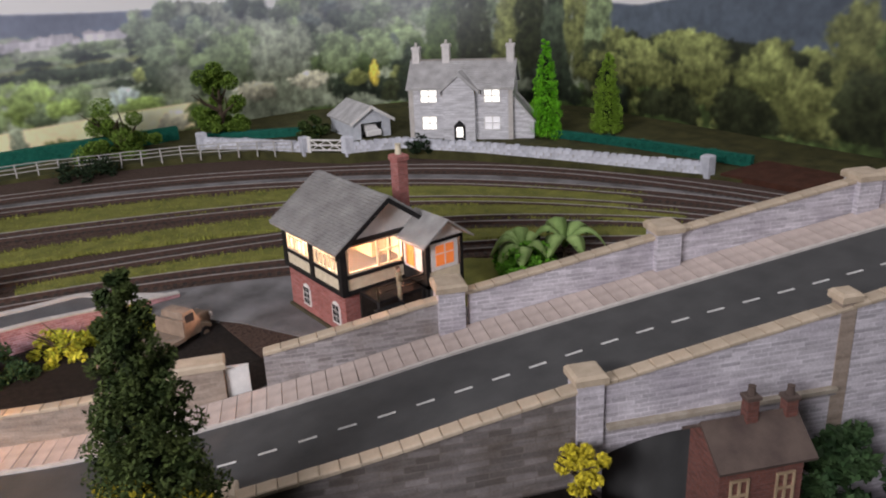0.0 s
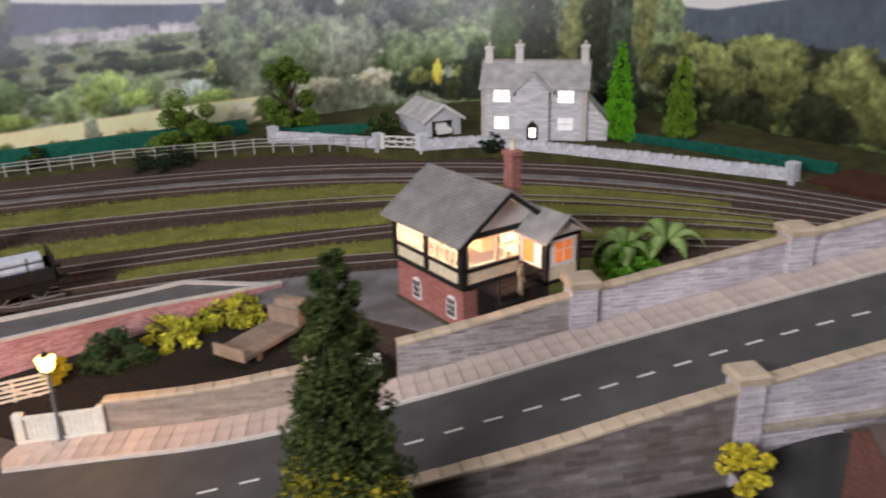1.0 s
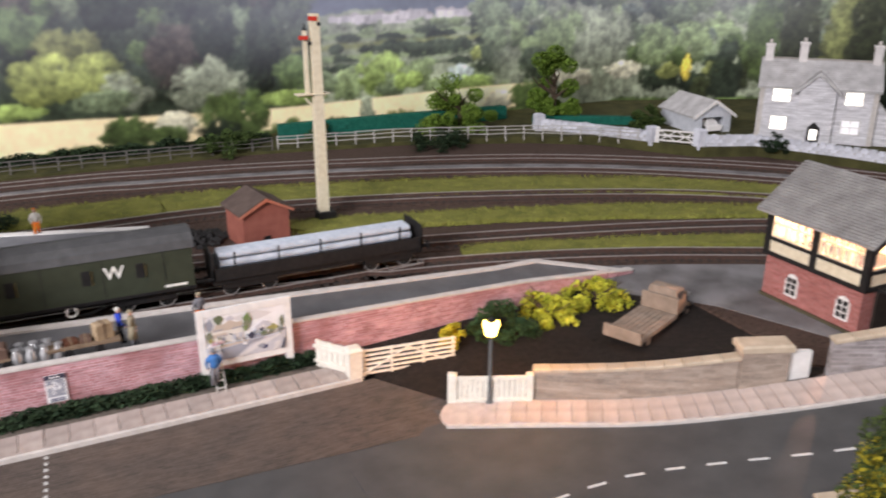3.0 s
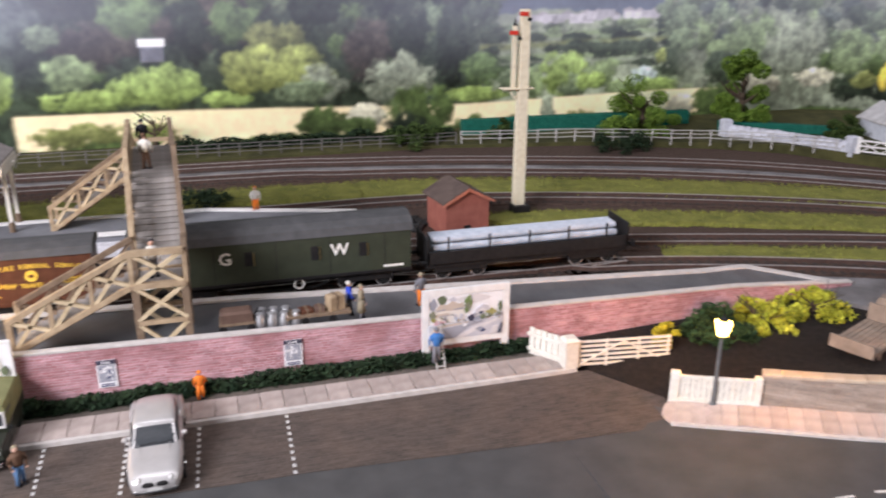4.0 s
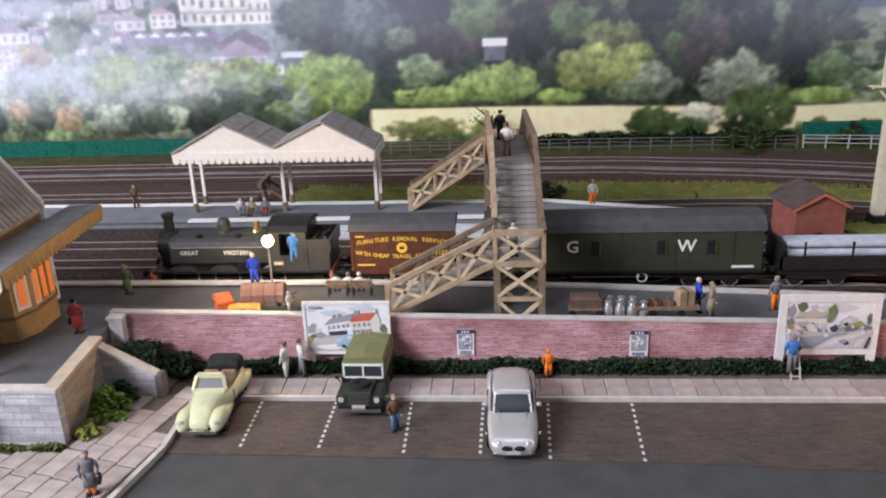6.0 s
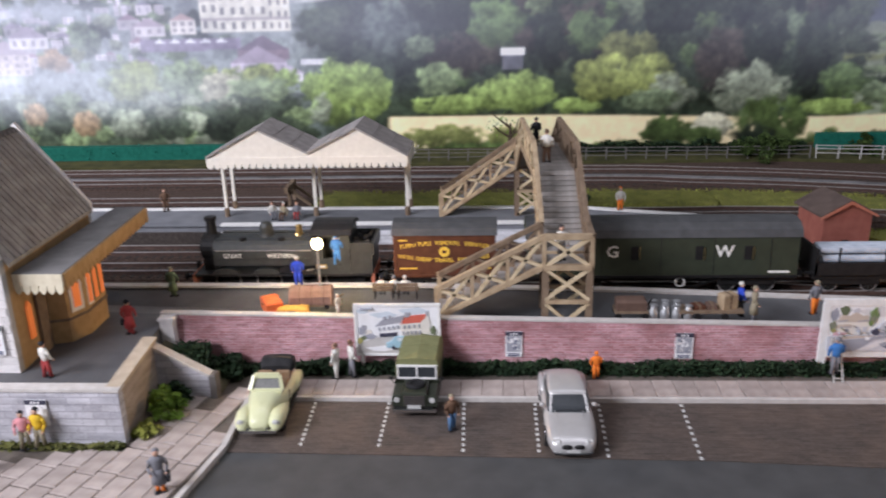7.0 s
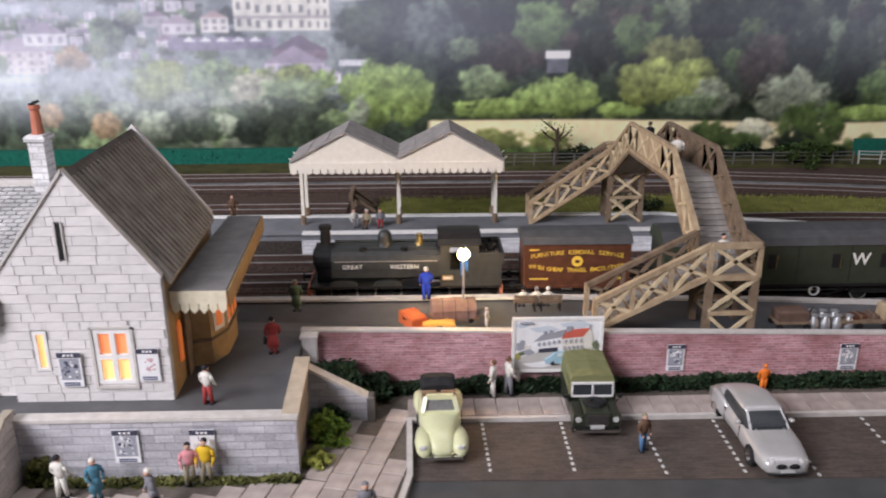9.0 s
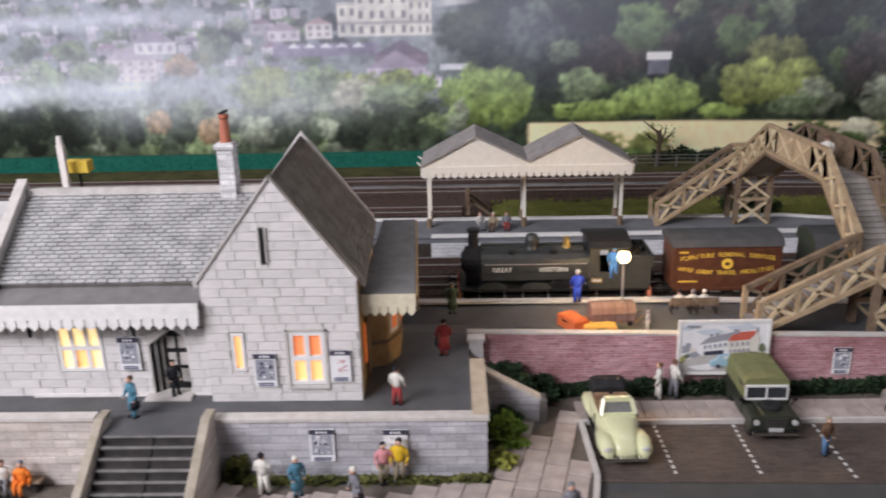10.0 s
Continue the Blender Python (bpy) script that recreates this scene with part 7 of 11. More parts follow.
def open_wagon(x, rz=0):
    t = thing("bogie_open_wagon", x, 17.2, RT, rz, "dark open wagon loaded with pale blue-grey pipes", "railway wagon")
    L = 15.6
    part("underframe", Shape().box(0.3, -1.35, 0.95, L, 1.35, 1.3), BLACK, t)
    bogie(t, 2.8), bogie(t, L - 2.6)
    buffers(t, 0.3, -1), buffers(t, L, 1)
    part("side", Shape().box(0.3, -1.55, 1.3, L, -1.45, 2.2), BLACK, t)
    part("side", Shape().box(0.3, 1.45, 1.3, L, 1.55, 2.2), BLACK, t)
    part("end", Shape().box(0.3, -1.55, 1.3, 0.45, 1.55, 3.1), BLACK, t)
    part("end", Shape().box(L - 0.15, -1.55, 1.3, L, 1.55, 3.1), BLACK, t)
    part("floor", Shape().box(0.4, -1.45, 1.28, L - 0.1, 1.45, 1.4), TIMBER_DARK, t)
    for j, z in enumerate((1.75, 2.25, 2.75)):
        for k in range(5 - j):
            y = -1.05 + k * 0.53 + j * 0.26
            part("pipe", Shape().tube((0.9, y, z), (L - 0.7, y, z), 0.24, n=10), PIPE, t)
    for k in range(5):
        part("stanchion", Shape().bar((1.8 + k * 3.0, -1.5, 1.3), (1.8 + k * 3.0, -1.5, 3.2), 0.12), BLACK, t)


PIPE = material("blue_grey_pipe", [(0.36, 0.41, 0.48), (0.52, 0.57, 0.63)], 200, 5, 0.5, bump=0.05)
open_wagon(27.1)


# ---- foliage ----
def leaf_material(name, colours):
    m = material(name, colours, 120, 6, 0.75, bump=0, spread=0.6, spec=0.2)
    n, l = m.node_tree.nodes, m.node_tree.links
    g, hsv, mr = n.new("ShaderNodeNewGeometry"), n.new("ShaderNodeHueSaturation"), n.new("ShaderNodeMapRange")
    mr.inputs["To Min"].default_value, mr.inputs["To Max"].default_value = 0.55, 1.45
    b = n["Principled BSDF"]
    src = b.inputs["Base Color"].links[0].from_socket
    l.new(g.outputs["Random Per Island"], mr.inputs["Value"]), l.new(mr.outputs[0], hsv.inputs["Value"]), l.new(src, hsv.inputs["Color"]), l.new(hsv.outputs["Color"], b.inputs["Base Color"])
    return m


DARK_LEAF = leaf_material("dark_green_leaf", [(0.018, 0.045, 0.016), (0.045, 0.085, 0.03)])
OLIVE_DARK = leaf_material("dark_olive_leaf", [(0.03, 0.055, 0.015), (0.075, 0.115, 0.03)])
FIR_LEAF = leaf_material("fir_needle_spray", [(0.018, 0.036, 0.010), (0.085, 0.115, 0.032)])
HEDGE_LEAF = leaf_material("hedge_leaf", [(0.010, 0.024, 0.012), (0.028, 0.05, 0.022)])
TEAL = leaf_material("teal_hedge_leaf", [(0.006, 0.095, 0.068), (0.012, 0.13, 0.092)])
MID_LEAF = leaf_material("mid_green_leaf", [(0.09, 0.165, 0.024), (0.20, 0.31, 0.05)])
BRIGHT_LEAF = leaf_material("bright_green_leaf", [(0.065, 0.20, 0.012), (0.125, 0.33, 0.03)])
OLIVE_LEAF = leaf_material("olive_leaf", [(0.11, 0.20, 0.02), (0.19, 0.30, 0.04)])
CYPRESS_LEAF = leaf_material("lime_cypress_leaf", [(0.13, 0.46, 0.015), (0.24, 0.66, 0.04)])
CYPRESS_OLIVE = leaf_material("olive_cypress_leaf", [(0.18, 0.32, 0.03), (0.30, 0.48, 0.06)])
YELLOW_LEAF = leaf_material("yellow_leaf", [(0.42, 0.36, 0.02), (0.62, 0.52, 0.05)])
LIME_LEAF = leaf_material("yellow_green_leaf", [(0.26, 0.30, 0.025), (0.56, 0.54, 0.06)])
GRASS = leaf_material("static_grass", [(0.17, 0.19, 0.035), (0.30, 0.31, 0.07)])
HOSTA = material("pale_hosta_leaf", [(0.13, 0.22, 0.06), (0.30, 0.42, 0.15)], 90, 8, 0.7, bump=0.2)
BARK = material("bark", [(0.05, 0.035, 0.025), (0.10, 0.075, 0.05)], 200, 6, 0.9, bump=0.6)


def leaves(points, size, rnd, lift=0.0):
    """A small folded leaf, turned at random, at each point."""
    s = Shape()
    for x, y, z in points:
        a, e, q = rnd.uniform(0, 6.283), rnd.uniform(-0.9, 0.9), size * rnd.uniform(0.6, 1.3)
        u = Vector((math.cos(a) * math.cos(e), math.sin(a) * math.cos(e), math.sin(e))) * q
        v = Vector((-math.sin(a), math.cos(a), rnd.uniform(-0.6, 0.6))).normalized() * q * 0.55
        c = Vector((x, y, z))
        s.add([c - u, c + v, c + u + Vector((0, 0, lift * q)), c - v], [(0, 1, 2, 3)])
    return s


def foliage_part(name, pts, size, mat, parent, rnd, label=""):
    """Leaves as one part, left unjoined to its thing's other parts."""
    s = leaves(pts, size, rnd)
    me = bpy.data.meshes.new(name)
    me.from_pydata([(x * U, y * U, z * U) for x, y, z in s.v], [], s.f)
    me.materials.append(mat)
    ob = new(name, me)
    if parent:
        ob.parent = parent
    if label:
        ob["label"] = label
    return ob


def cloud(rnd, centres, n):
    """Points on and in a set of clumps (x, y, z, r), denser at their skins."""
    out = []
    for k in range(n):
        x, y, z, r = rnd.choice(centres)
        d = Vector((rnd.gauss(0, 1), rnd.gauss(0, 1), rnd.gauss(0, 1))).normalized() * r * rnd.uniform(0.6, 1.05)
        out.append((x + d.x, y + d.y, z + d.z * 0.85))
    return out


def limbs(rnd, h, r, n, spread, low=0.35):
    s = Shape().tube((0, 0, -0.3), (0.05 * h, 0.02 * h, h * 0.9), r, r * 0.25, 8)
    for k in range(n):
        a, z = rnd.uniform(0, 6.283), h * rnd.uniform(low, 0.8)
        m = (math.cos(a) * spread * 0.5, math.sin(a) * spread * 0.5, z + spread * 0.35)
        s.tube((0.03 * h, 0, z), m, r * 0.42, r * 0.25, 6).tube(m, (math.cos(a + 0.3) * spread * 0.95, math.sin(a + 0.3) * spread * 0.95, z + spread * 0.75), r * 0.25, r * 0.08, 5)
    return s


def conifer(name, x, y, z, h, r, mat, n, label, seed, second=None, size=0.3, tiers=16, power=1.0, group=""):
    rnd = random.Random(seed)
    turn = rnd.uniform(0, 360)
    t = thing(name, x, y, z, turn, label, "tree", group)
    part("trunk", Shape().tube((0, 0, -0.5), (0, 0, h * 0.9), r * 0.12, r * 0.03, 8), BARK, t)
    cs = []
    for k in range(tiers):
        f = k / tiers
        rr = r * (1 - f ** (1 / power)) ** power + 0.12
        m = max(3, int(9 * (1 - f) + 2))
        for j in range(m):
            a = j * 6.283 / m + k * 0.7 + rnd.uniform(-0.25, 0.25)
            q = rr * rnd.uniform(0.55, 1.0)
            cs.append((math.cos(a) * q, math.sin(a) * q, h * (0.03 + 0.95 * f) + rnd.uniform(-0.2, 0.2), rr * 0.3 + 0.14))
    pts = cloud(rnd, cs, n)
    foliage_part("crown", pts, size, mat, t, rnd)
    if second:
        q = math.radians(turn)
        low = [c for c in cs if c[2] / h < 0.6 - 0.22 * rnd.random() and c[0] * math.cos(q) - c[1] * math.sin(q) < r * rnd.uniform(-0.1, 0.5)]
        foliage_part("crown", cloud(rnd, low, n // 4), size * 1.1, second, t, rnd, "yellowed lower sprays")
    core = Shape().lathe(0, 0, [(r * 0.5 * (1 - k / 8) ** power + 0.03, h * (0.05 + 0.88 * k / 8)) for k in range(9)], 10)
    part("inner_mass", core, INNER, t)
    return t


TEAL_FELT = material("teal_hedge_felt", [(0.006, 0.095, 0.068), (0.014, 0.14, 0.10)], 200, 6, 0.95, bump=0.6)
FIR_GOLD = leaf_material("yellowed_fir_spray", [(0.16, 0.145, 0.012), (0.44, 0.36, 0.03)])
# near-black core colour: the shade inside crowns and hedges is painted here
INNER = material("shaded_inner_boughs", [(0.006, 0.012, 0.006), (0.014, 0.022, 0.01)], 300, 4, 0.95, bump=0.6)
conifer("fir_tree", 45.42, -21.85, -0.2, 16.3, 2.4, FIR_LEAF, 60000, "tall dark green fir tree beside the road", 3, FIR_GOLD, 0.105, 40, 0.7)
conifer("cypress_tree", 108.8, 24.4, 2.7, 12.0, 1.6, CYPRESS_LEAF, 16000, "bright green cypress beside the house", 5, None, 0.11, 20, 0.7, "cypresses")
conifer("cypress_tree", 115.8, 20.8, 2.7, 9.8, 1.6, CYPRESS_OLIVE, 16000, "olive green cypress behind the stone wall", 6, None, 0.11, 20, 0.7, "cypresses")


def broad_tree(name, x, y, z, h, spread, mat, n, label, seed, size=0.28, low=0.4, category="tree", trunk=True):
    rnd = random.Random(seed)
    t = thing(name, x, y, z, 0, label, category)
    if trunk:
        part("trunk", limbs(rnd, h * 0.75, h * 0.05 + 0.1, 7, spread, low), BARK, t)
    cs = []
    for k in range(26):
        a, q = rnd.uniform(0, 6.283), spread * math.sqrt(rnd.random())
        f = q / spread
        zz = h * (low + (1 - low) * rnd.uniform(0.0, 1 - 0.55 * f * f))
        cs.append((math.cos(a) * q, math.sin(a) * q, zz, spread * rnd.uniform(0.2, 0.34)))
    foliage_part("crown", cloud(rnd, cs, n), size, mat, t, rnd)
    return t


broad_tree("broadleaf_tree", 79.2, 54.4, 2.6, 9.4, 3.5, MID_LEAF, 26000, "round green tree behind the stone wall", 11, 0.17, 0.12)
broad_tree("broadleaf_tree", 66.6, 56.6, 2.2, 6.6, 4.4, MID_LEAF, 18000, "broad green bushy tree by the fence", 12, 0.17, 0.02)
broad_tree("shrub", 78.6, -5.2, 1.6, 1.9, 2.5, BRIGHT_LEAF, 4500, "bright green shrub beside the signal box", 14, 0.2, 0.1, "bush", False)


def drooping_plant(x, y, rows, label):
    t = thing("drooping_plant", x, y, 1.6, 0, label, "plant")
    for a_, r_len, top_ in rows:
        c_, s_ = math.cos(math.radians(a_)), math.sin(math.radians(a_))
        ring = []
        for q in range(9):
            f = q / 8
            d_, z_, w_ = r_len * f, top_ * math.sin(math.pi * (0.14 + 0.72 * f)), 0.06 + 0.72 * math.sin(math.pi * f) ** 0.7
            ring.append([(c_ * d_ - s_ * w_, s_ * d_ + c_ * w_, z_ - 0.12), (c_ * d_, s_ * d_, z_ + 0.1), (c_ * d_ + s_ * w_, s_ * d_ - c_ * w_, z_ - 0.12), (c_ * d_, s_ * d_, z_ + 0.04)])
        part("leaf", Shape().loft(ring), HOSTA, t, smooth=True)
    part("stem", Shape().tube((0, 0, -0.2), (0, 0, 1.4), 0.16, 0.1, 8), BARK, t)


drooping_plant(82.6, -5.2, ((10, 3.2, 2.6), (75, 2.6, 3.0), (140, 2.8, 2.7), (200, 2.9, 2.4), (262, 2.4, 2.2), (320, 3.2, 2.5)), "green plant with drooping broad leaves by the wall")
drooping_plant(79.0, -4.4, ((20, 2.2, 2.5), (70, 2.0, 2.9), (110, 2.4, 2.7), (150, 2.6, 2.6), (185, 2.7, 2.2), (225, 2.2, 2.0), (300, 2.0, 2.2)), "broad-leaved green plant beside the signal box")
broad_tree("shrub", 43.8, 5.6, 0.4, 2.4, 2.1, DARK_LEAF, 3400, "dark bush against the brick wall", 15, 0.16, 0.05, "bush", False)
broad_tree("shrub", 47.6, 6.0, 0.6, 1.8, 2.0, LIME_LEAF, 2600, "yellow flowering bush against the brick wall", 16, 0.18, 0.1, "bush")
broad_tree("shrub", 51.6, 6.3, 0.75, 1.75, 2.2, LIME_LEAF, 2600, "yellow flowering bush near the platform ramp", 17, 0.18, 0.1, "bush")
broad_tree("shrub", 40.2, 5.6, 0.3, 1.9, 0.9, YELLOW_LEAF, 700, "small yellow bush behind the yard gate", 18, 0.2, 0.1, "bush", False)
broad_tree("shrub", 61.6, -27.3, 1.8, 3.1, 1.1, YELLOW_LEAF, 3400, "bright yellow bush below the road wall", 19, 0.12, 0.4, "bush")
broad_tree("shrub", 73.6, -33.6, -3.0, 6.6, 2.6, DARK_LEAF, 4000, "dark green bush below the road wall", 20, 0.3, 0.1, "bush", False)
broad_tree("shrub", -12.2, 2.6, 0.1, 1.7, 1.0, MID_LEAF, 900, "small green bush in the corner of the retaining wall", 21, 0.18, 0.05, "bush", False)
broad_tree("shrub", -12.2, 4.2, 0.1, 1.4, 0.9, HEDGE_LEAF, 800, "dark bush under the sloping wall", 22, 0.18, 0.05, "bush", False)
broad_tree("shrub", -12.6, 0.7, 0.1, 0.9, 0.7, GRASS, 500, "pale flowering tuft at the wall's foot", 23, 0.16, 0.05, "bush", False)
broad_tree("shrub", 93.4, 29.6, 2.6, 2.0, 1.5, HEDGE_LEAF, 900, "dark round bush before the stone wall", 25, 0.2, 0.05, "bush", False)
broad_tree("shrub", 61, 50.8, 1.9, 1.6, 3.2, HEDGE_LEAF, 1400, "low dark bush beside the fence", 26, 0.22, 0.05, "bush", False)
broad_tree("shrub", 87.6, 45.2, 2.6, 2.7, 2.0, OLIVE_DARK, 3200, "dark olive bush beside the garage", 27, 0.24, 0.05, "bush", False)
broad_tree("shrub", 12.5, 40.0, 1.9, 1.5, 2.4, HEDGE_LEAF, 1200, "low dark bush on the grass strip", 28, 0.2, 0.05, "bush", False)
broad_tree("shrub", 48.6, 58.9, 1.8, 2.6, 1.7, OLIVE_DARK, 2600, "olive bush growing before the teal hedge", 31, 0.17, 0.05, "bush", False)
broad_tree("shrub", 37.6, 59.2, 1.8, 2.9, 3.0, OLIVE_DARK, 4200, "broad olive bush growing before the hedge", 32, 0.18, 0.05, "bush", False)
broad_tree("bare_tree", 8.0, 58.5, 2.2, 6.0, 2.2, OLIVE_LEAF, 120, "thin leafless tree by the backdrop", 29, 0.18, 0.4)


def hedge(name, line, w, z0, h, n, mat, label, seed, size=0.2):
    rnd = random.Random(seed)
    L = length(line)
    pts = []
    for k in range(n):
        d = rnd.uniform(0, L * 0.999)
        (x, y), a = along(line, d)
        hh = h * (0.72 + 0.4 * noise.noise((d * 0.45, seed, 0)) + 0.12 * rnd.random())
        q, zz = rnd.uniform(-1, 1), rnd.random() ** 0.7
        q *= math.sqrt(1 - 0.6 * zz * zz)
        pts.append((x - math.sin(a) * q * w, y + math.cos(a) * q * w, z0 + zz * hh))
    t = thing(name, 0, 0, 0, 0, label, "hedge")
    tagged(foliage_part("leaf_mass", pts, size, mat, t, rnd), kind="stuff")
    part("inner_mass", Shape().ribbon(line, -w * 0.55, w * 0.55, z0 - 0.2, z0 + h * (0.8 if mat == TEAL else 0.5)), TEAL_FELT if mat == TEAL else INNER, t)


hedge("hedge", [(-9.5, 7.75), (10, 7.75), (33.0, 7.75)], 0.5, 0.15, 1.02, 11000, HEDGE_LEAF, "low dark green hedge at the foot of the brick wall", 41, 0.17)
hedge("hedge", [(-13.6, 6.4), (-12.2, 6.6), (-11.0, 6.9)], 1.6, 1.0, 1.75, 2600, HEDGE_LEAF, "dark shrubs behind the sloping wall", 51, 0.17)
hedge("hedge", [(-11.6, 6.9), (-10.4, 7.2), (-9.3, 7.5)], 1.0, 0.3, 1.5, 1600, HEDGE_LEAF, "dark shrubs at the end of the brick wall", 52, 0.17)
hedge("hedge", [(-105, 60.6), (-60, 60.8), (-7, 60.6)], 1.2, 1.8, 2.4, 1800, TEAL, "long dark teal hedge before the backdrop", 42, 0.16)
hedge("hedge", [(44, 60.5), (60, 60.4), (75, 59.5)], 1.0, 1.8, 3.0, 1500, TEAL, "dark teal hedge before the backdrop", 43, 0.16)
hedge("hedge", [(76, 54), (84, 49.5), (89.5, 46)], 0.9, 2.6, 1.5, 800, TEAL, "dark teal hedge behind the stone wall", 46, 0.16)
hedge("hedge", [(109.6, 24.0), (112.2, 14), (113.8, 5), (114.6, -0.6)], 0.6, 2.3, 1.25, 2600, TEAL, "dark teal hedge behind the end of the stone wall", 44, 0.16)
hedge("hedge", [(8, 60.8), (26, 60.6), (43, 60.6)], 0.9, 1.8, 2.0, 6000, HEDGE_LEAF, "dark hedge before the backdrop", 45, 0.26)
BORDER_LEAF = leaf_material("dull_border_leaf", [(0.055, 0.062, 0.018), (0.14, 0.14, 0.04)])
hedge("flower_border", [(-25.8, -0.75), (-20, -0.75), (-13.2, -0.75)], 0.3, 0.15, 0.36, 1300, BORDER_LEAF, "grassy border with small flowers below the retaining wall", 47, 0.18)
hedge("ivy_patch", [(-26, -0.5), (-25, -0.5)], 0.4, 0.2, 1.3, 400, BORDER_LEAF, "climbing green weeds in a wall corner", 48, 0.18)


def mean_line(a, b, x0, x1, k=0.5):
    A, B = smooth_path(TRACKS[a], 2.0), smooth_path(TRACKS[b], 2.0)
    out = []
    for p in A:
        q = min(B, key=lambda q: math.hypot(q[0] - p[0], q[1] - p[1]))
        if x0 <= p[0] <= x1:
            out.append((p[0] + (q[0] - p[0]) * k, p[1] + (q[1] - p[1]) * k))
    return out


def grass_strip(name, line, w, seed, n):
    rnd = random.Random(seed)
    t = thing(name, 0, 0, 0, 0, "strip of yellowish green static grass between tracks", "grass")
    t["kind"] = "stuff"
    rows = [[], [], []]
    bed = Shape()
    ring = []
    for i, (x, y) in enumerate(line):
        a, b = line[max(0, i - 1)], line[min(len(line) - 1, i + 1)]
        L = math.hypot(b[0] - a[0], b[1] - a[1])
        nx, ny = -(b[1] - a[1]) / L, (b[0] - a[0]) / L
        ww = w * (0.8 + 0.35 * noise.noise((i * 0.3, seed, 1)))
        if i in (0, len(line) - 1):
            ww *= 0.3
        ring.append([(x - nx * ww, y - ny * ww, ZT - 0.2), (x - nx * ww * 0.7, y - ny * ww * 0.7, ZT + 0.28), (x + nx * ww * 0.7, y + ny * ww * 0.7, ZT + 0.28), (x + nx * ww, y + ny * ww, ZT - 0.2)])
    bed.loft(ring)
    part("turf", bed, TURF, t)
    s = Shape()
    L = length(line)
    for k in range(n):
        (x, y), a = along(line, rnd.uniform(0, L * 0.999))
        q = rnd.uniform(-0.85, 0.85) * w
        x, y = x - math.sin(a) * q, y + math.cos(a) * q
        b, h = rnd.uniform(0, 6.283), rnd.uniform(0.18, 0.42)
        dx, dy = math.cos(b) * 0.05, math.sin(b) * 0.05
        z = ZT + 0.1
        s.add([(x - dx, y - dy, z), (x + dx, y + dy, z), (x + dy * 2, y - dx * 2, z + h)], [(0, 1, 2)])
    me = bpy.data.meshes.new("grass_blades")
    me.from_pydata([(p[0] * U, p[1] * U, p[2] * U) for p in s.v], [], s.f)
    me.materials.append(GRASS)
    o = new("grass_blades", me)
    o.parent = t
    tagged(o, kind="stuff")


TURF = material("turf", [(0.11, 0.12, 0.03), (0.22, 0.22, 0.055)], 60, 10, 0.95, bump=0.7)
grass_strip("grass", mean_line("loop_line", "inner_main", -12, 96, 0.45), 3.9, 51, 16000)
grass_strip("grass", mean_line("far_platform_line", "loop_line", 33, 96, 0.5), 2.7, 52, 10000)
grass_strip("grass", mean_line("platform_line", "far_platform_line", 46, 96, 0.5), 1.8, 53, 5000)
setting("gravel_path", Shape().ribbon(mean_line("inner_main", "outer_main", -100, 106, 0.5), -0.7, 0.7, ZT - 0.2, ZT + 0.16), GRAVEL, "grey gravel between the two main lines", "gravel")
setting("gravel_path", Shape().ribbon([(50, 11.5), (56, 9.0), (62, 6.0), (68, 3.0)], -2.0, 2.0, ZT - 0.2, ZT + 0.1), GRAVEL, "grey gravel beyond the platform ramp", "gravel")

mound("grass_mound", [(70.4, 4.5), (70.0, -2), (71.4, -9), (74, -14.5), (80, -17.5), (86, -19.5), (90, -17), (84, -8), (77, 0.0)], 1.6, 0.14, TURF, "olive grass beside the signal box")

# ---- raised ground beyond the tracks, stone wall, gate and fence ----
WALL = [(75, 51.2), (79.5, 45.2), (83.2, 38.6)]
WALL2 = [(86.2, 34.4), (92.5, 32.0), (98, 23.6), (102.5, 14.8), (106.5, 6.8), (109.5, 1.0)]
bank = [(-110, 57.0), (40, 57.2), (58, 54.0), (72, 48.5), (79, 44.0), (83, 38.0), (86, 33.8), (92.4, 31.2), (97.6, 23.2), (102.2, 14.4), (106, 6.4), (109.2, 0.6), (112, -8), (114, -40), (124.6, -40), (124.6, 33), (116, 54), (95, 62.6), (-110, 62.6)]
bz = [1.9, 1.9, 2.1, 2.4, 2.7, 2.8, 2.8, 2.75, 2.6, 2.4, 2.2, 2.0, 1.8, 1.8, 2.4, 2.9, 2.9, 2.9, 2.2]
BANK_TURF = material("dark_turf", [(0.035, 0.036, 0.014), (0.085, 0.082, 0.03)], 60, 10, 0.95, bump=0.7)
setting("bank", Shape().prism(bank, 0.5, bz), BANK_TURF, "rough grassy bank in front of the backdrop", "ground")
setting("earth_slope", Shape().prism([(110, 0), (116.5, -1), (119, -38), (113, -38)], 0.6, [2.2, 2.5, 2.1, 1.9]), material("red_earth", [(0.05, 0.02, 0.012), (0.085, 0.034, 0.021)], 90, 8, 0.95, bump=0.6), "bare reddish earth beside the hedge", "ground")
DRYSTONE = material("pale_dry_stone", [(0.50, 0.52, 0.58), (0.70, 0.72, 0.78)], 160, 6, 0.9, bump=0.5, random_tint=0.15)


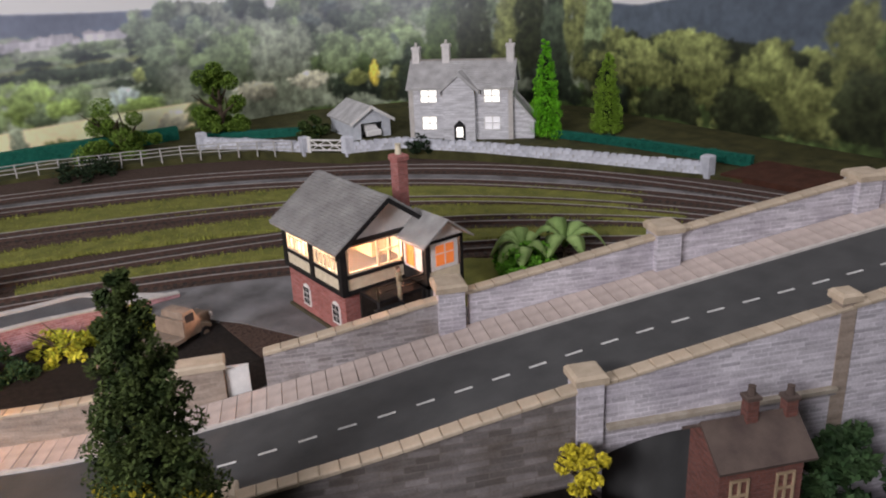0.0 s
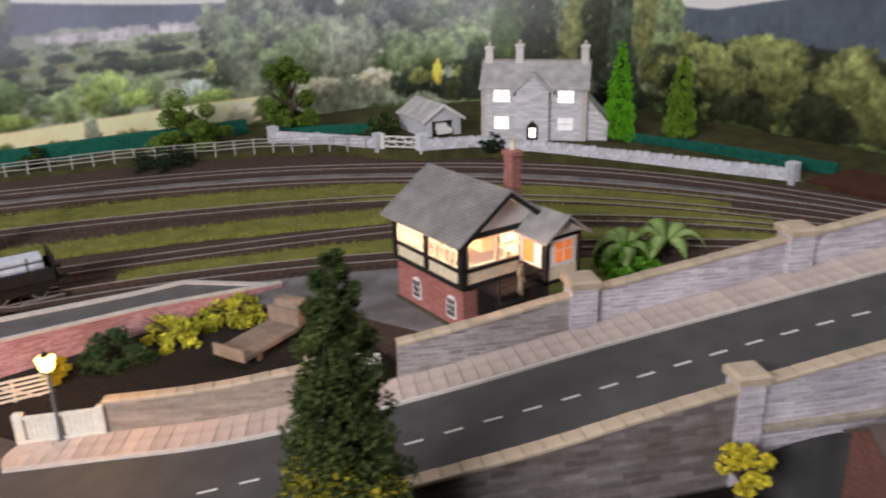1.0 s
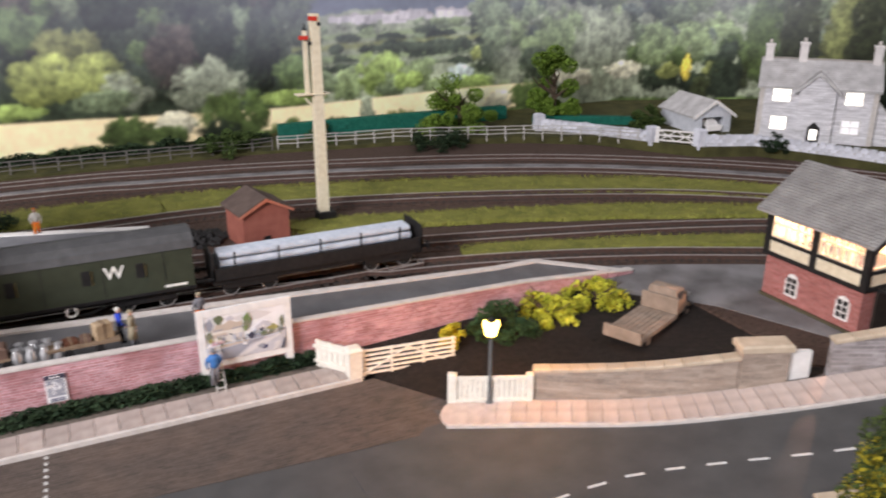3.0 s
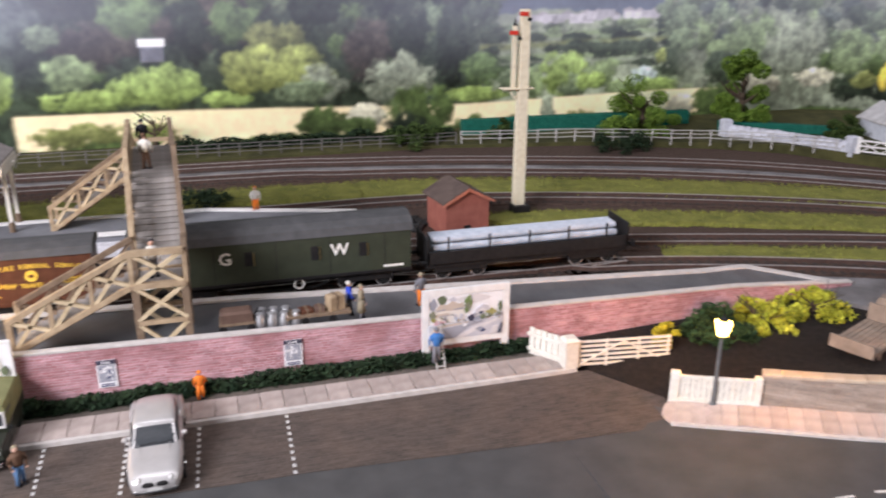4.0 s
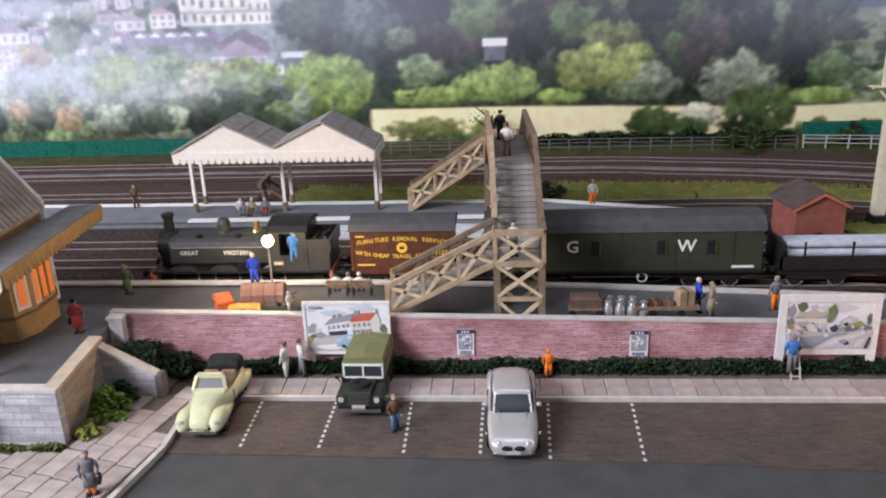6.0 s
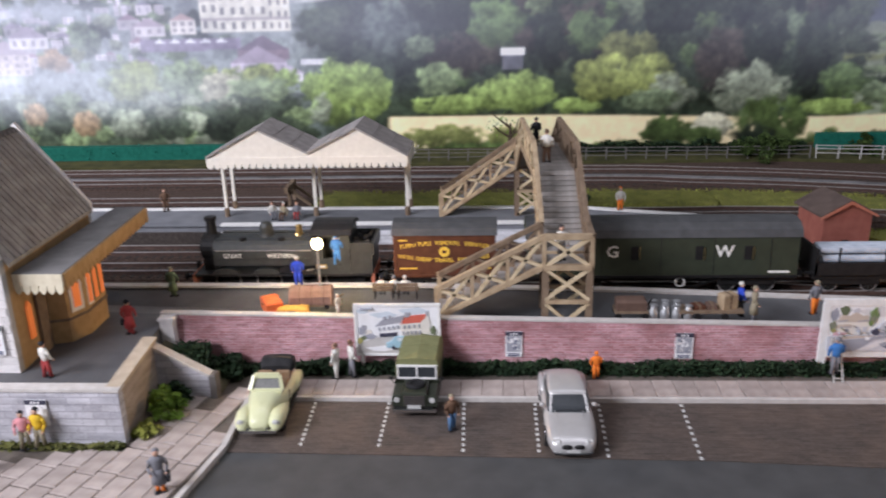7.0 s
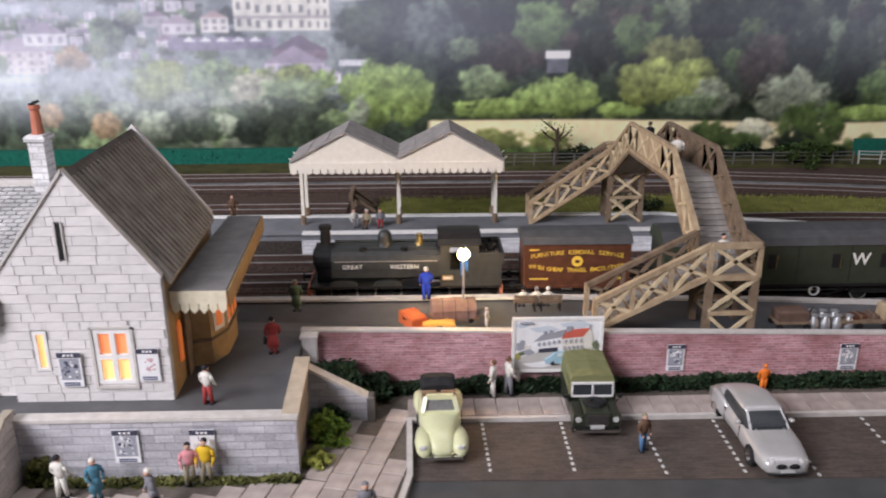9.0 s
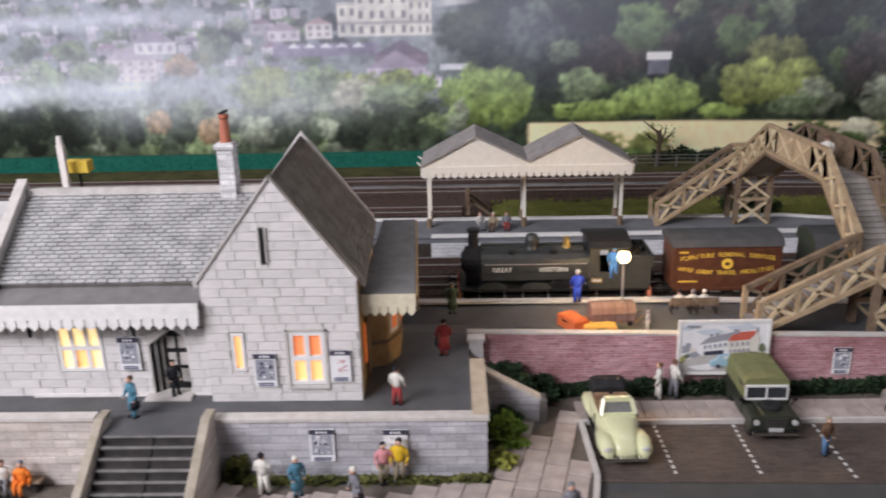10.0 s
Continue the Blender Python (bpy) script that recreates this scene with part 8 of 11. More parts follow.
def dry_wall(line, base, h, seed):
    rnd = random.Random(seed)
    t = thing("dry_stone_wall", 0, 0, 0, 0, "pale blue-grey dry stone wall along the bank", "wall")
    L = length(line)
    s = Shape().ribbon(line, -0.28, 0.28, 0, h * 0.86, [base(d) - 0.3 for d in [i / (len(line) - 1) for i in range(len(line))]])
    part("core", s, MORTAR, t)
    me = [mesh_of("stone", Shape().loft([[(x * 0.42 * f, y * 0.34, z0) for x, y in ((-1, -1), (1, -1), (1.05, 1), (-0.9, 1))] for z0, f in ((0, 0.8), (0.12, 1.0), (0.3, 0.95), (0.42, 0.7))]), DRYSTONE) for _ in range(1)][0]
    d = 0.3
    k = 0
    while d < L:
        for row in range(3):
            (x, y), a = along(line, min(L * 0.999, d + (row % 2) * 0.4))
            o = new("stone", me)
            o.parent = t
            f = rnd.uniform(0.85, 1.15)
            o.matrix_local = pose(x * U, y * U, (base(d / L) + row * 0.42 - 0.1) * U, rnd.uniform(-4, 4), rnd.uniform(-5, 5), math.degrees(a) + rnd.uniform(-6, 6)) @ Matrix.Diagonal((f, 1, h / 1.25 * rnd.uniform(0.9, 1.15), 1))
        d += 0.86
    for e in (0.2, L - 0.2):
        (x, y), a = along(line, e)
        part("end_pillar", Shape().cham(x - 0.55, y - 0.55, base(e / L) - 0.4, x + 0.55, y + 0.55, base(e / L) + h + 0.5, 0.12), DRYSTONE, t)


dry_wall(WALL, lambda f: 2.75, 1.35, 61)
dry_wall(WALL2, lambda f: 2.85 - 0.8 * f, 1.45, 62)


def crossing_gate():
    t = thing("crossing_gate", 83.3, 38.0, 2.75, -50, "white five-barred crossing gate in the stone wall", "gate")
    part("post", Shape().cham(-0.2, -0.2, -0.4, 0.2, 0.2, 1.9, 0.06), WHITE, t)
    part("post", Shape().cham(4.2, -0.2, -0.4, 4.6, 0.2, 1.9, 0.06), WHITE, t)
    for z in (0.25, 0.85, 1.45):
        part("rail", Shape().box(0.2, -0.07, z, 4.2, 0.07, z + 0.16), WHITE, t)
    for a, b in ((0.2, 2.2), (2.2, 4.2)):
        part("brace", Shape().bar((a, -0.1, 0.3), (b, -0.1, 1.55), 0.1).bar((a, -0.1, 1.55), (b, -0.1, 0.3), 0.1), WHITE, t)


crossing_gate()


def rail_fence(name, line, zf, label, pitch=2.3, h=1.5, mat=None):
    t = thing(name, 0, 0, 0, 0, label, "fence")
    L = length(line)
    n = int(L / pitch)
    pm = mesh_of("post", Shape().cham(-0.07, -0.07, -0.4, 0.07, 0.07, h, 0.03), mat)
    prev = None
    for k in range(n + 1):
        (x, y), a = along(line, min(L * 0.999, k * pitch))
        z = zf(k / n)
        o = new("post", pm)
        o.parent = t
        o.matrix_local = pose(x * U, y * U, z * U, random.uniform(-3, 3), random.uniform(-3, 3), math.degrees(a))
        if prev:
            for f in (0.35, 0.68, 0.95):
                part("rail", Shape().bar((prev[0], prev[1], prev[2] + h * f + random.uniform(-0.05, 0.05)), (x, y, z + h * f + random.uniform(-0.05, 0.05)), 0.05, 0.09), mat, t)
        prev = (x, y, z)


FENCE = material("weathered_fence", [(0.36, 0.35, 0.33), (0.52, 0.51, 0.49)], 300, 4, 0.8, bump=0.15)
FENCE_DARK = material("dark_fence", [(0.09, 0.085, 0.08), (0.17, 0.16, 0.15)], 300, 4, 0.85, bump=0.15)
rail_fence("post_and_rail_fence", [(43, 57.4), (58, 54.2), (72, 48.3), (78.8, 43.6), (82.6, 39.0)], lambda f: 2.0 + 0.6 * f, "weathered pale post and rail fence along the line", mat=FENCE)
rail_fence("post_and_rail_fence", [(-6, 58.2), (20, 58.0), (43, 57.4)], lambda f: 1.9, "dark weathered post and rail fence before the hedge", mat=FENCE_DARK)


# ---- footbridge between the platforms ----
def lattice(t, corners, panels, mat, w=0.2, name="lattice_panel"):
    """Crossed timbers in panels between a lower and an upper edge: corners a0, a1 (lower), b0, b1 (upper)."""
    a0, a1, b0, b1 = [Vector(c) for c in corners]
    part("top_rail", Shape().bar(b0, b1, w * 1.5, w * 1.3), mat, t)
    part("bottom_rail", Shape().bar(a0, a1, w * 1.5, w * 1.3), mat, t)
    for k in range(panels + 1):
        f = k / panels
        part("upright", Shape().bar(a0.lerp(a1, f), b0.lerp(b1, f), w), mat, t)
        if k < panels:
            g = (k + 1) / panels
            part(name, Shape().bar(a0.lerp(a1, f), b0.lerp(b1, g), w * 0.9).bar(b0.lerp(b1, f), a0.lerp(a1, g), w * 0.9), BRACE if mat == TIMBER else mat, t)


def tower(t, x0, x1, y0, y1, z0, z1, panels, mat):
    for x in (x0, x1):
        for y in (y0, y1):
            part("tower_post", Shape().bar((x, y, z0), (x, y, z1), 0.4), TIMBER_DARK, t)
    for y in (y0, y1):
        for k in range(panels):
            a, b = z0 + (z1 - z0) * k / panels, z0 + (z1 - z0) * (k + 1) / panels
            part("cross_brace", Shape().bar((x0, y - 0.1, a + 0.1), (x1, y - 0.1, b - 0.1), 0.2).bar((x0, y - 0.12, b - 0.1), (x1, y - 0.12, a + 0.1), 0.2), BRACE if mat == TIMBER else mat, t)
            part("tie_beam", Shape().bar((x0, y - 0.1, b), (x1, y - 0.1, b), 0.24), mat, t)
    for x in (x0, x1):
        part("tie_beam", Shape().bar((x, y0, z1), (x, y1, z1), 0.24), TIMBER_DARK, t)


BOARDING = material("pale_boarding", [(0.36, 0.27, 0.17), (0.50, 0.39, 0.26)], 160, 5, 0.8, bump=0.25, random_tint=0.1)


def footbridge():
    t = thing("footbridge", 0, 0, 0, 0, "weathered tan timber footbridge with a raised middle span", "footbridge")
    zn, zm, zf, h = 6.55, 10.5, 7.6, 1.9
    ya, yb, yc, yd = 11.7, 16.8, 26.0, 30.7

    def left(y):
        return 9.0 - 0.9 * (y - 11.6) / 19.0

    def level(y):
        if y < yb:
            return zn + (zm - zn) * max(0, (y - ya) / (yb - ya))
        return zm if y < yc else zm + (zf - zm) * (y - yc) / (yd - yc)

    # near tower and landing
    tower(t, 9.1, 11.7, 9.1, 11.6, 4.4, zn, 1, TIMBER)
    for x in (9.1, 11.7):
        for y in (9.1, 11.6):
            part("tower_post", Shape().bar((x, y, 2.9), (x, y, 4.4), 0.4), TIMBER_DARK, t)
    for y in (9.0, 11.5):
        part("cross_brace", Shape().bar((9.1, y, 4.25), (10.2, y, 3.25), 0.2).bar((11.7, y, 4.25), (10.6, y, 3.25), 0.2), BRACE, t)
        part("tie_beam", Shape().bar((9.1, y, 4.35), (11.7, y, 4.35), 0.24), TIMBER, t)
    part("landing", Shape().box(8.9, 9.0, zn - 0.2, 11.9, 11.8, zn), DECK, t)
    lattice(t, [(9.0, 9.0, zn), (11.8, 9.0, zn), (9.0, 9.0, zn + h), (11.8, 9.0, zn + h)], 1, TIMBER, 0.24)
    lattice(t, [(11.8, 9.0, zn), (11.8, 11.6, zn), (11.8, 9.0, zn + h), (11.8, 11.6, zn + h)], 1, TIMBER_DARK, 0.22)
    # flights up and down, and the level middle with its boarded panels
    # right-hand side in darker timber: its shade is put into the colour
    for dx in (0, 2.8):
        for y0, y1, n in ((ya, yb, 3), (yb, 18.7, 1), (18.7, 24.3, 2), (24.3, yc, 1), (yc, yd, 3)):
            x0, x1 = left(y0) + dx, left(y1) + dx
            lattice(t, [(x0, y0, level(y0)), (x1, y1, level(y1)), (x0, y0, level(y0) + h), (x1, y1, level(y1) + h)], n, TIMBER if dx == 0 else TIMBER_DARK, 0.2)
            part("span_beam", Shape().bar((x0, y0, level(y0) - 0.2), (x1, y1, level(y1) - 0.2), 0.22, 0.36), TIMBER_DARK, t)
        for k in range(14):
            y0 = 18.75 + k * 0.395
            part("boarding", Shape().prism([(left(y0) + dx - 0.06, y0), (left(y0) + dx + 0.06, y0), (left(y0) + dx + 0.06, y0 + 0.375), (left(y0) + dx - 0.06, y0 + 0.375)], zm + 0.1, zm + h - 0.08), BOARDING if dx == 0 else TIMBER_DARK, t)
    pm = mesh_of("deck_plank", Shape().box(-1.4, -0.19, -0.06, 1.4, 0.19, 0.06), DECK)
    for y0, y1 in ((ya, yb), (yb, yc), (yc, yd)):
        rise = math.atan2(level(y1) - level(y0), y1 - y0)
        n = int((y1 - y0) / math.cos(rise) / 0.41)
        for k in range(n):
            y = y0 + (y1 - y0) * (k + 0.5) / n
            o = new("deck_plank", pm)
            o.parent = t
            o.matrix_local = pose((left(y) + 1.4) * U, y * U, level(y) * U, math.degrees(rise), 0, 0)
    # far tower and landing
    tower(t, 8.1, 10.7, 30.8, 33.0, 3.3, zf, 2, TIMBER)
    part("landing", Shape().box(7.9, 30.5, zf - 0.2, 10.9, 33.2, zf), DECK, t)
    lattice(t, [(8.0, 33.1, zf), (10.8, 33.1, zf), (8.0, 33.1, zf + h), (10.8, 33.1, zf + h)], 1, TIMBER, 0.22)
    lattice(t, [(10.8, 30.6, zf), (10.8, 33.1, zf), (10.8, 30.6, zf + h), (10.8, 33.1, zf + h)], 1, TIMBER_DARK, 0.22)
    # stairs, both down to the left
    for y0, y1, xt, xb, zt, n in ((9.1, 11.6, 9.0, 2.6, zn, 12), (30.7, 33.0, 8.0, 1.6, zf, 16)):
        # rear side and underside take the darker timber as painted shade
        for y in (y0, y1):
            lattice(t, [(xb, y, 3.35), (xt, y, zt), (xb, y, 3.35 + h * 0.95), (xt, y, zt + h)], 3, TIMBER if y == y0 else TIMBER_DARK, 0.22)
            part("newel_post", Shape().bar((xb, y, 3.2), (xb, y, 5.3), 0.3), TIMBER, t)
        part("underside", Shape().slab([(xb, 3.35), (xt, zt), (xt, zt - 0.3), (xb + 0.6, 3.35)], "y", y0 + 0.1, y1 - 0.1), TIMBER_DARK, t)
        for k in range(n):
            f = (k + 0.5) / n
            part("stair_tread", Shape().box(xb + (xt - xb) * f - 0.3, y0 + 0.12, 3.35 + (zt - 3.35) * f - 0.05, xb + (xt - xb) * f + 0.3, y1 - 0.12, 3.35 + (zt - 3.35) * f + 0.08), DECK, t)


footbridge()


# ---- canopy on the island platform ----
def island_canopy():
    t = thing("platform_canopy", 0, 0, 0, 0, "white double-gabled platform canopy with grey roofs on white posts", "canopy")
    xs = [-17.7, -13.3, -9.2, -5.1, -0.9]
    zs = [9.0, 11.3, 9.3, 11.3, 9.0]
    for y in (28.9, 34.0):
        for k in (0, 2):
            part("gable_board", Shape().slab([(xs[k], 8.9), (xs[k + 2], 8.9), (xs[k + 2], zs[k + 2]), (xs[k + 1], zs[k + 1]), (xs[k], zs[k])], "y", y, y + 0.14), CANOPY_CREAM, t)
    part("front_valance", valance(xs[0], xs[-1], 9.0, 0.95, 28.8, 0.6), CANOPY_CREAM, t, "white pointed valance")
    for x in (xs[0], xs[-1]):
        v = valance(0, 5.2, 9.0, 0.9, 0, 0.6)
        v.v = [(x + b, 28.9 + a, c) for a, b, c in v.v]
        part("side_valance", v, CANOPY_CREAM, t)
    for k in range(4):
        a, b = (xs[k], zs[k]), (xs[k + 1], zs[k + 1])
        part("roof_slope", Shape().slab([a, b, (b[0], b[1] + 0.16), (a[0], a[1] + 0.16)], "y", 28.7, 34.2), CANOPY_ROOF, t)
        for j in (1, 2):
            f = j / 3
            x, z = a[0] + (b[0] - a[0]) * f, a[1] + (b[1] - a[1]) * f + 0.2
            part("roof_batten", Shape().bar((x, 28.72, z), (x, 34.18, z - 0.02), 0.03), CANOPY_ROOF, t)
    for y in (31.2, 33.6):
        for x in (-17.2, -9.3, -1.3):
            p = part("post", Shape().bar((x, y, 3.3), (x, y, 9.0), 0.26), CANOPY_CREAM, t)
            part("base", Shape().lathe(x, y, [(0.24, 3.25), (0.24, 4.0), (0.17, 4.1)], 8), TIMBER_DARK, p, "brown painted post base")
            part("bracket", Shape().bar((x, y, 8.0), (x + 0.9, y, 8.9), 0.1).bar((x, y, 8.0), (x - 0.9, y, 8.9), 0.1), CANOPY_CREAM, p)
        part("tie_beam", Shape().bar((-17.6, y, 8.95), (-1.0, y, 8.95), 0.2), CANOPY_CREAM, t)


CANOPY_CREAM = material("cream_white_canopy_paint", [(0.70, 0.66, 0.58), (0.78, 0.74, 0.66)], 250, 4, 0.6, bump=0.08)
CANOPY_ROOF = material("brown_grey_canopy_roof", [(0.24, 0.22, 0.21), (0.36, 0.335, 0.32)], 130, 8, 0.75, bump=0.2)
island_canopy()


# ---- parked cars: lengths run along y, the fronts towards -y ----
def hull(sections, n=14):
    """A rounded body through cross sections (y, half width, bottom, top, squareness)."""
    rings = []
    for y, w, zb, zt, q in sections:
        r = []
        for k in range(n):
            a = 2 * math.pi * k / n
            c, s_ = math.cos(a), math.sin(a)
            r.append((w * math.copysign(abs(c) ** q, c), y, (zb + zt) / 2 + (zt - zb) / 2 * math.copysign(abs(s_) ** q, s_)))
        rings.append(r)
    return Shape().loft(rings)


def car_wheel(t, x, y, r, w, hub):
    k = part("wheel", Shape().tube((x - w / 2, y, r), (x + w / 2, y, r), r, n=20), TYRE, t)
    s = 1 if x > 0 else -1
    part("rim", Shape().tube((x + s * w / 2, y, r), (x + s * (w / 2 + 0.03), y, r), r * 0.62, n=14), hub, k)


TYRE = material("tyre_rubber", [(0.012, 0.012, 0.013), (0.025, 0.025, 0.026)], 300, 4, 0.8, bump=0.05)
CAR_GLASS = material("dark_car_glass", [(0.02, 0.025, 0.03), (0.05, 0.055, 0.06)], 60, 4, 0.4, bump=0, spec=0.3)
# greyer base colour stands for the reflection in the windscreen
SCREEN_GLASS = material("dusty_windscreen", [(0.10, 0.10, 0.10), (0.20, 0.20, 0.19)], 60, 4, 0.25, bump=0, spec=0.5)
CREAM_CAR = material("pale_lime_car_paint", [(0.57, 0.58, 0.345), (0.65, 0.66, 0.42)], 40, 6, 0.3, bump=0, coat=0.5)
GREEN_CAR = material("dark_green_car_paint", [(0.022, 0.026, 0.018), (0.036, 0.041, 0.028)], 60, 6, 0.4, bump=0, coat=0.2)
OLIVE_ROOF = material("olive_canvas", [(0.16, 0.165, 0.075), (0.21, 0.215, 0.10)], 200, 5, 0.8, bump=0.15)
SILVER = material("silver_car_paint", [(0.50, 0.49, 0.48), (0.60, 0.59, 0.58)], 80, 6, 0.35, 0.35, bump=0, coat=0.5)
TAN_SEAT = material("tan_leather", [(0.17, 0.105, 0.06), (0.26, 0.17, 0.10)], 200, 4, 0.6, bump=0.1)
HEADLAMP = material("headlamp_glass", [(0.6, 0.6, 0.58), (0.75, 0.75, 0.73)], 300, 3, 0.15, 0.3, bump=0)


def lime_convertible():
    t = thing("convertible_car", -6.4, 0.3, 0.05, 1.5, "pale lime rounded convertible with folded dark hood", "car")
    t.scale = (1.12, 1.2, 1.2)
    part("body", hull([(0.12, 0.34, 0.45, 0.72, 0.8), (0.3, 0.52, 0.4, 0.98, 0.8), (0.8, 0.62, 0.38, 1.3, 0.8), (1.5, 0.78, 0.35, 1.43, 0.75), (2.1, 0.96, 0.35, 1.42, 0.7), (2.8, 1.02, 0.35, 1.25, 0.65), (4.0, 1.02, 0.35, 1.25, 0.65), (4.9, 0.9, 0.4, 1.15, 0.75), (5.5, 0.6, 0.5, 0.85, 0.8)], 20), CREAM_CAR, t, smooth=True)
    for s in (-1, 1):
        part("front_wing", hull([(0.08, 0.16, 0.45, 0.74, 0.95), (0.28, 0.34, 0.4, 1.04, 0.95), (0.85, 0.42, 0.4, 1.16, 0.95), (1.6, 0.34, 0.4, 0.98, 0.95), (2.5, 0.16, 0.38, 0.64, 0.95)], 16), CREAM_CAR, t, smooth=True).location.x = s * 0.8 * U
        part("rear_wing", hull([(3.5, 0.14, 0.4, 0.7, 0.9), (4.1, 0.32, 0.4, 1.0, 0.9), (4.8, 0.32, 0.42, 1.0, 0.9), (5.4, 0.14, 0.5, 0.75, 0.9)], 14), CREAM_CAR, t, smooth=True).location.x = s * 0.88 * U
        part("running_board", Shape().box(s * 0.95 - 0.12, 1.7, 0.32, s * 0.95 + 0.12, 3.7, 0.42), BLACK, t)
        h = part("headlamp", Shape().lathe(0, 0, [(0.19, 0), (0.18, 0.06), (0.08, 0.12)], 12), HEADLAMP, t)
        h.matrix_local = pose(s * 0.84 * U, 0.22 * U, 0.82 * U, 115, 0, 0)
        for y in (1.05, 4.5):
            car_wheel(t, s * 0.92, y, 0.43, 0.24, CHROME)
        part("seat", Shape().cham(s * 0.45 - 0.35, 3.0, 0.9, s * 0.45 + 0.35, 3.6, 1.25, 0.08).cham(s * 0.45 - 0.35, 3.55, 0.9, s * 0.45 + 0.35, 3.75, 1.6, 0.06), TAN_SEAT, t)
        part("door_line", Shape().box(s * 1.0 - 0.02, 2.5, 0.5, s * 1.0 + 0.02, 2.54, 1.2), BLACK, t)
    part("cockpit", Shape().cham(-0.8, 2.35, 1.15, 0.8, 4.3, 1.27, 0.05), TAN_SEAT, t)
    part("dashboard", Shape().cham(-0.8, 2.1, 1.2, 0.8, 2.4, 1.45, 0.08), CREAM_CAR, t)
    w = part("windscreen_frame", Shape().bar((-0.78, 2.05, 1.4), (-0.62, 2.4, 1.98), 0.17).bar((0.78, 2.05, 1.4), (0.62, 2.4, 1.98), 0.17).bar((-0.62, 2.4, 1.98), (0.62, 2.4, 1.98), 0.2).bar((-0.78, 2.05, 1.4), (0.78, 2.05, 1.4), 0.16), CREAM_CAR, t)
    part("pane", Shape().loft([[(-0.74, 2.07, 1.43), (0.74, 2.07, 1.43), (0.6, 2.39, 1.95), (-0.6, 2.39, 1.95)], [(-0.74, 2.1, 1.43), (0.74, 2.1, 1.43), (0.6, 2.42, 1.95), (-0.6, 2.42, 1.95)]]), SCREEN_GLASS, w)
    part("folded_hood", hull([(4.1, 0.75, 1.15, 1.6, 0.5), (4.35, 0.88, 1.15, 1.9, 0.5), (4.8, 0.88, 1.15, 1.9, 0.5), (5.05, 0.7, 1.1, 1.6, 0.5)], 14), TYRE, t, "folded black hood")
    part("bumper", Shape().bar((-0.9, 0.02, 0.48), (0.9, 0.02, 0.48), 0.12, 0.14).bar((-0.45, 0, 0.4), (-0.45, 0, 0.68), 0.1).bar((0.45, 0, 0.4), (0.45, 0, 0.68), 0.1), CHROME, t)
    part("bonnet_ridge", Shape().bar((0, 0.32, 0.97), (0, 0.9, 1.31), 0.04).bar((0, 0.9, 1.31), (0, 1.7, 1.43), 0.04), CREAM_CAR, t)


lime_convertible()


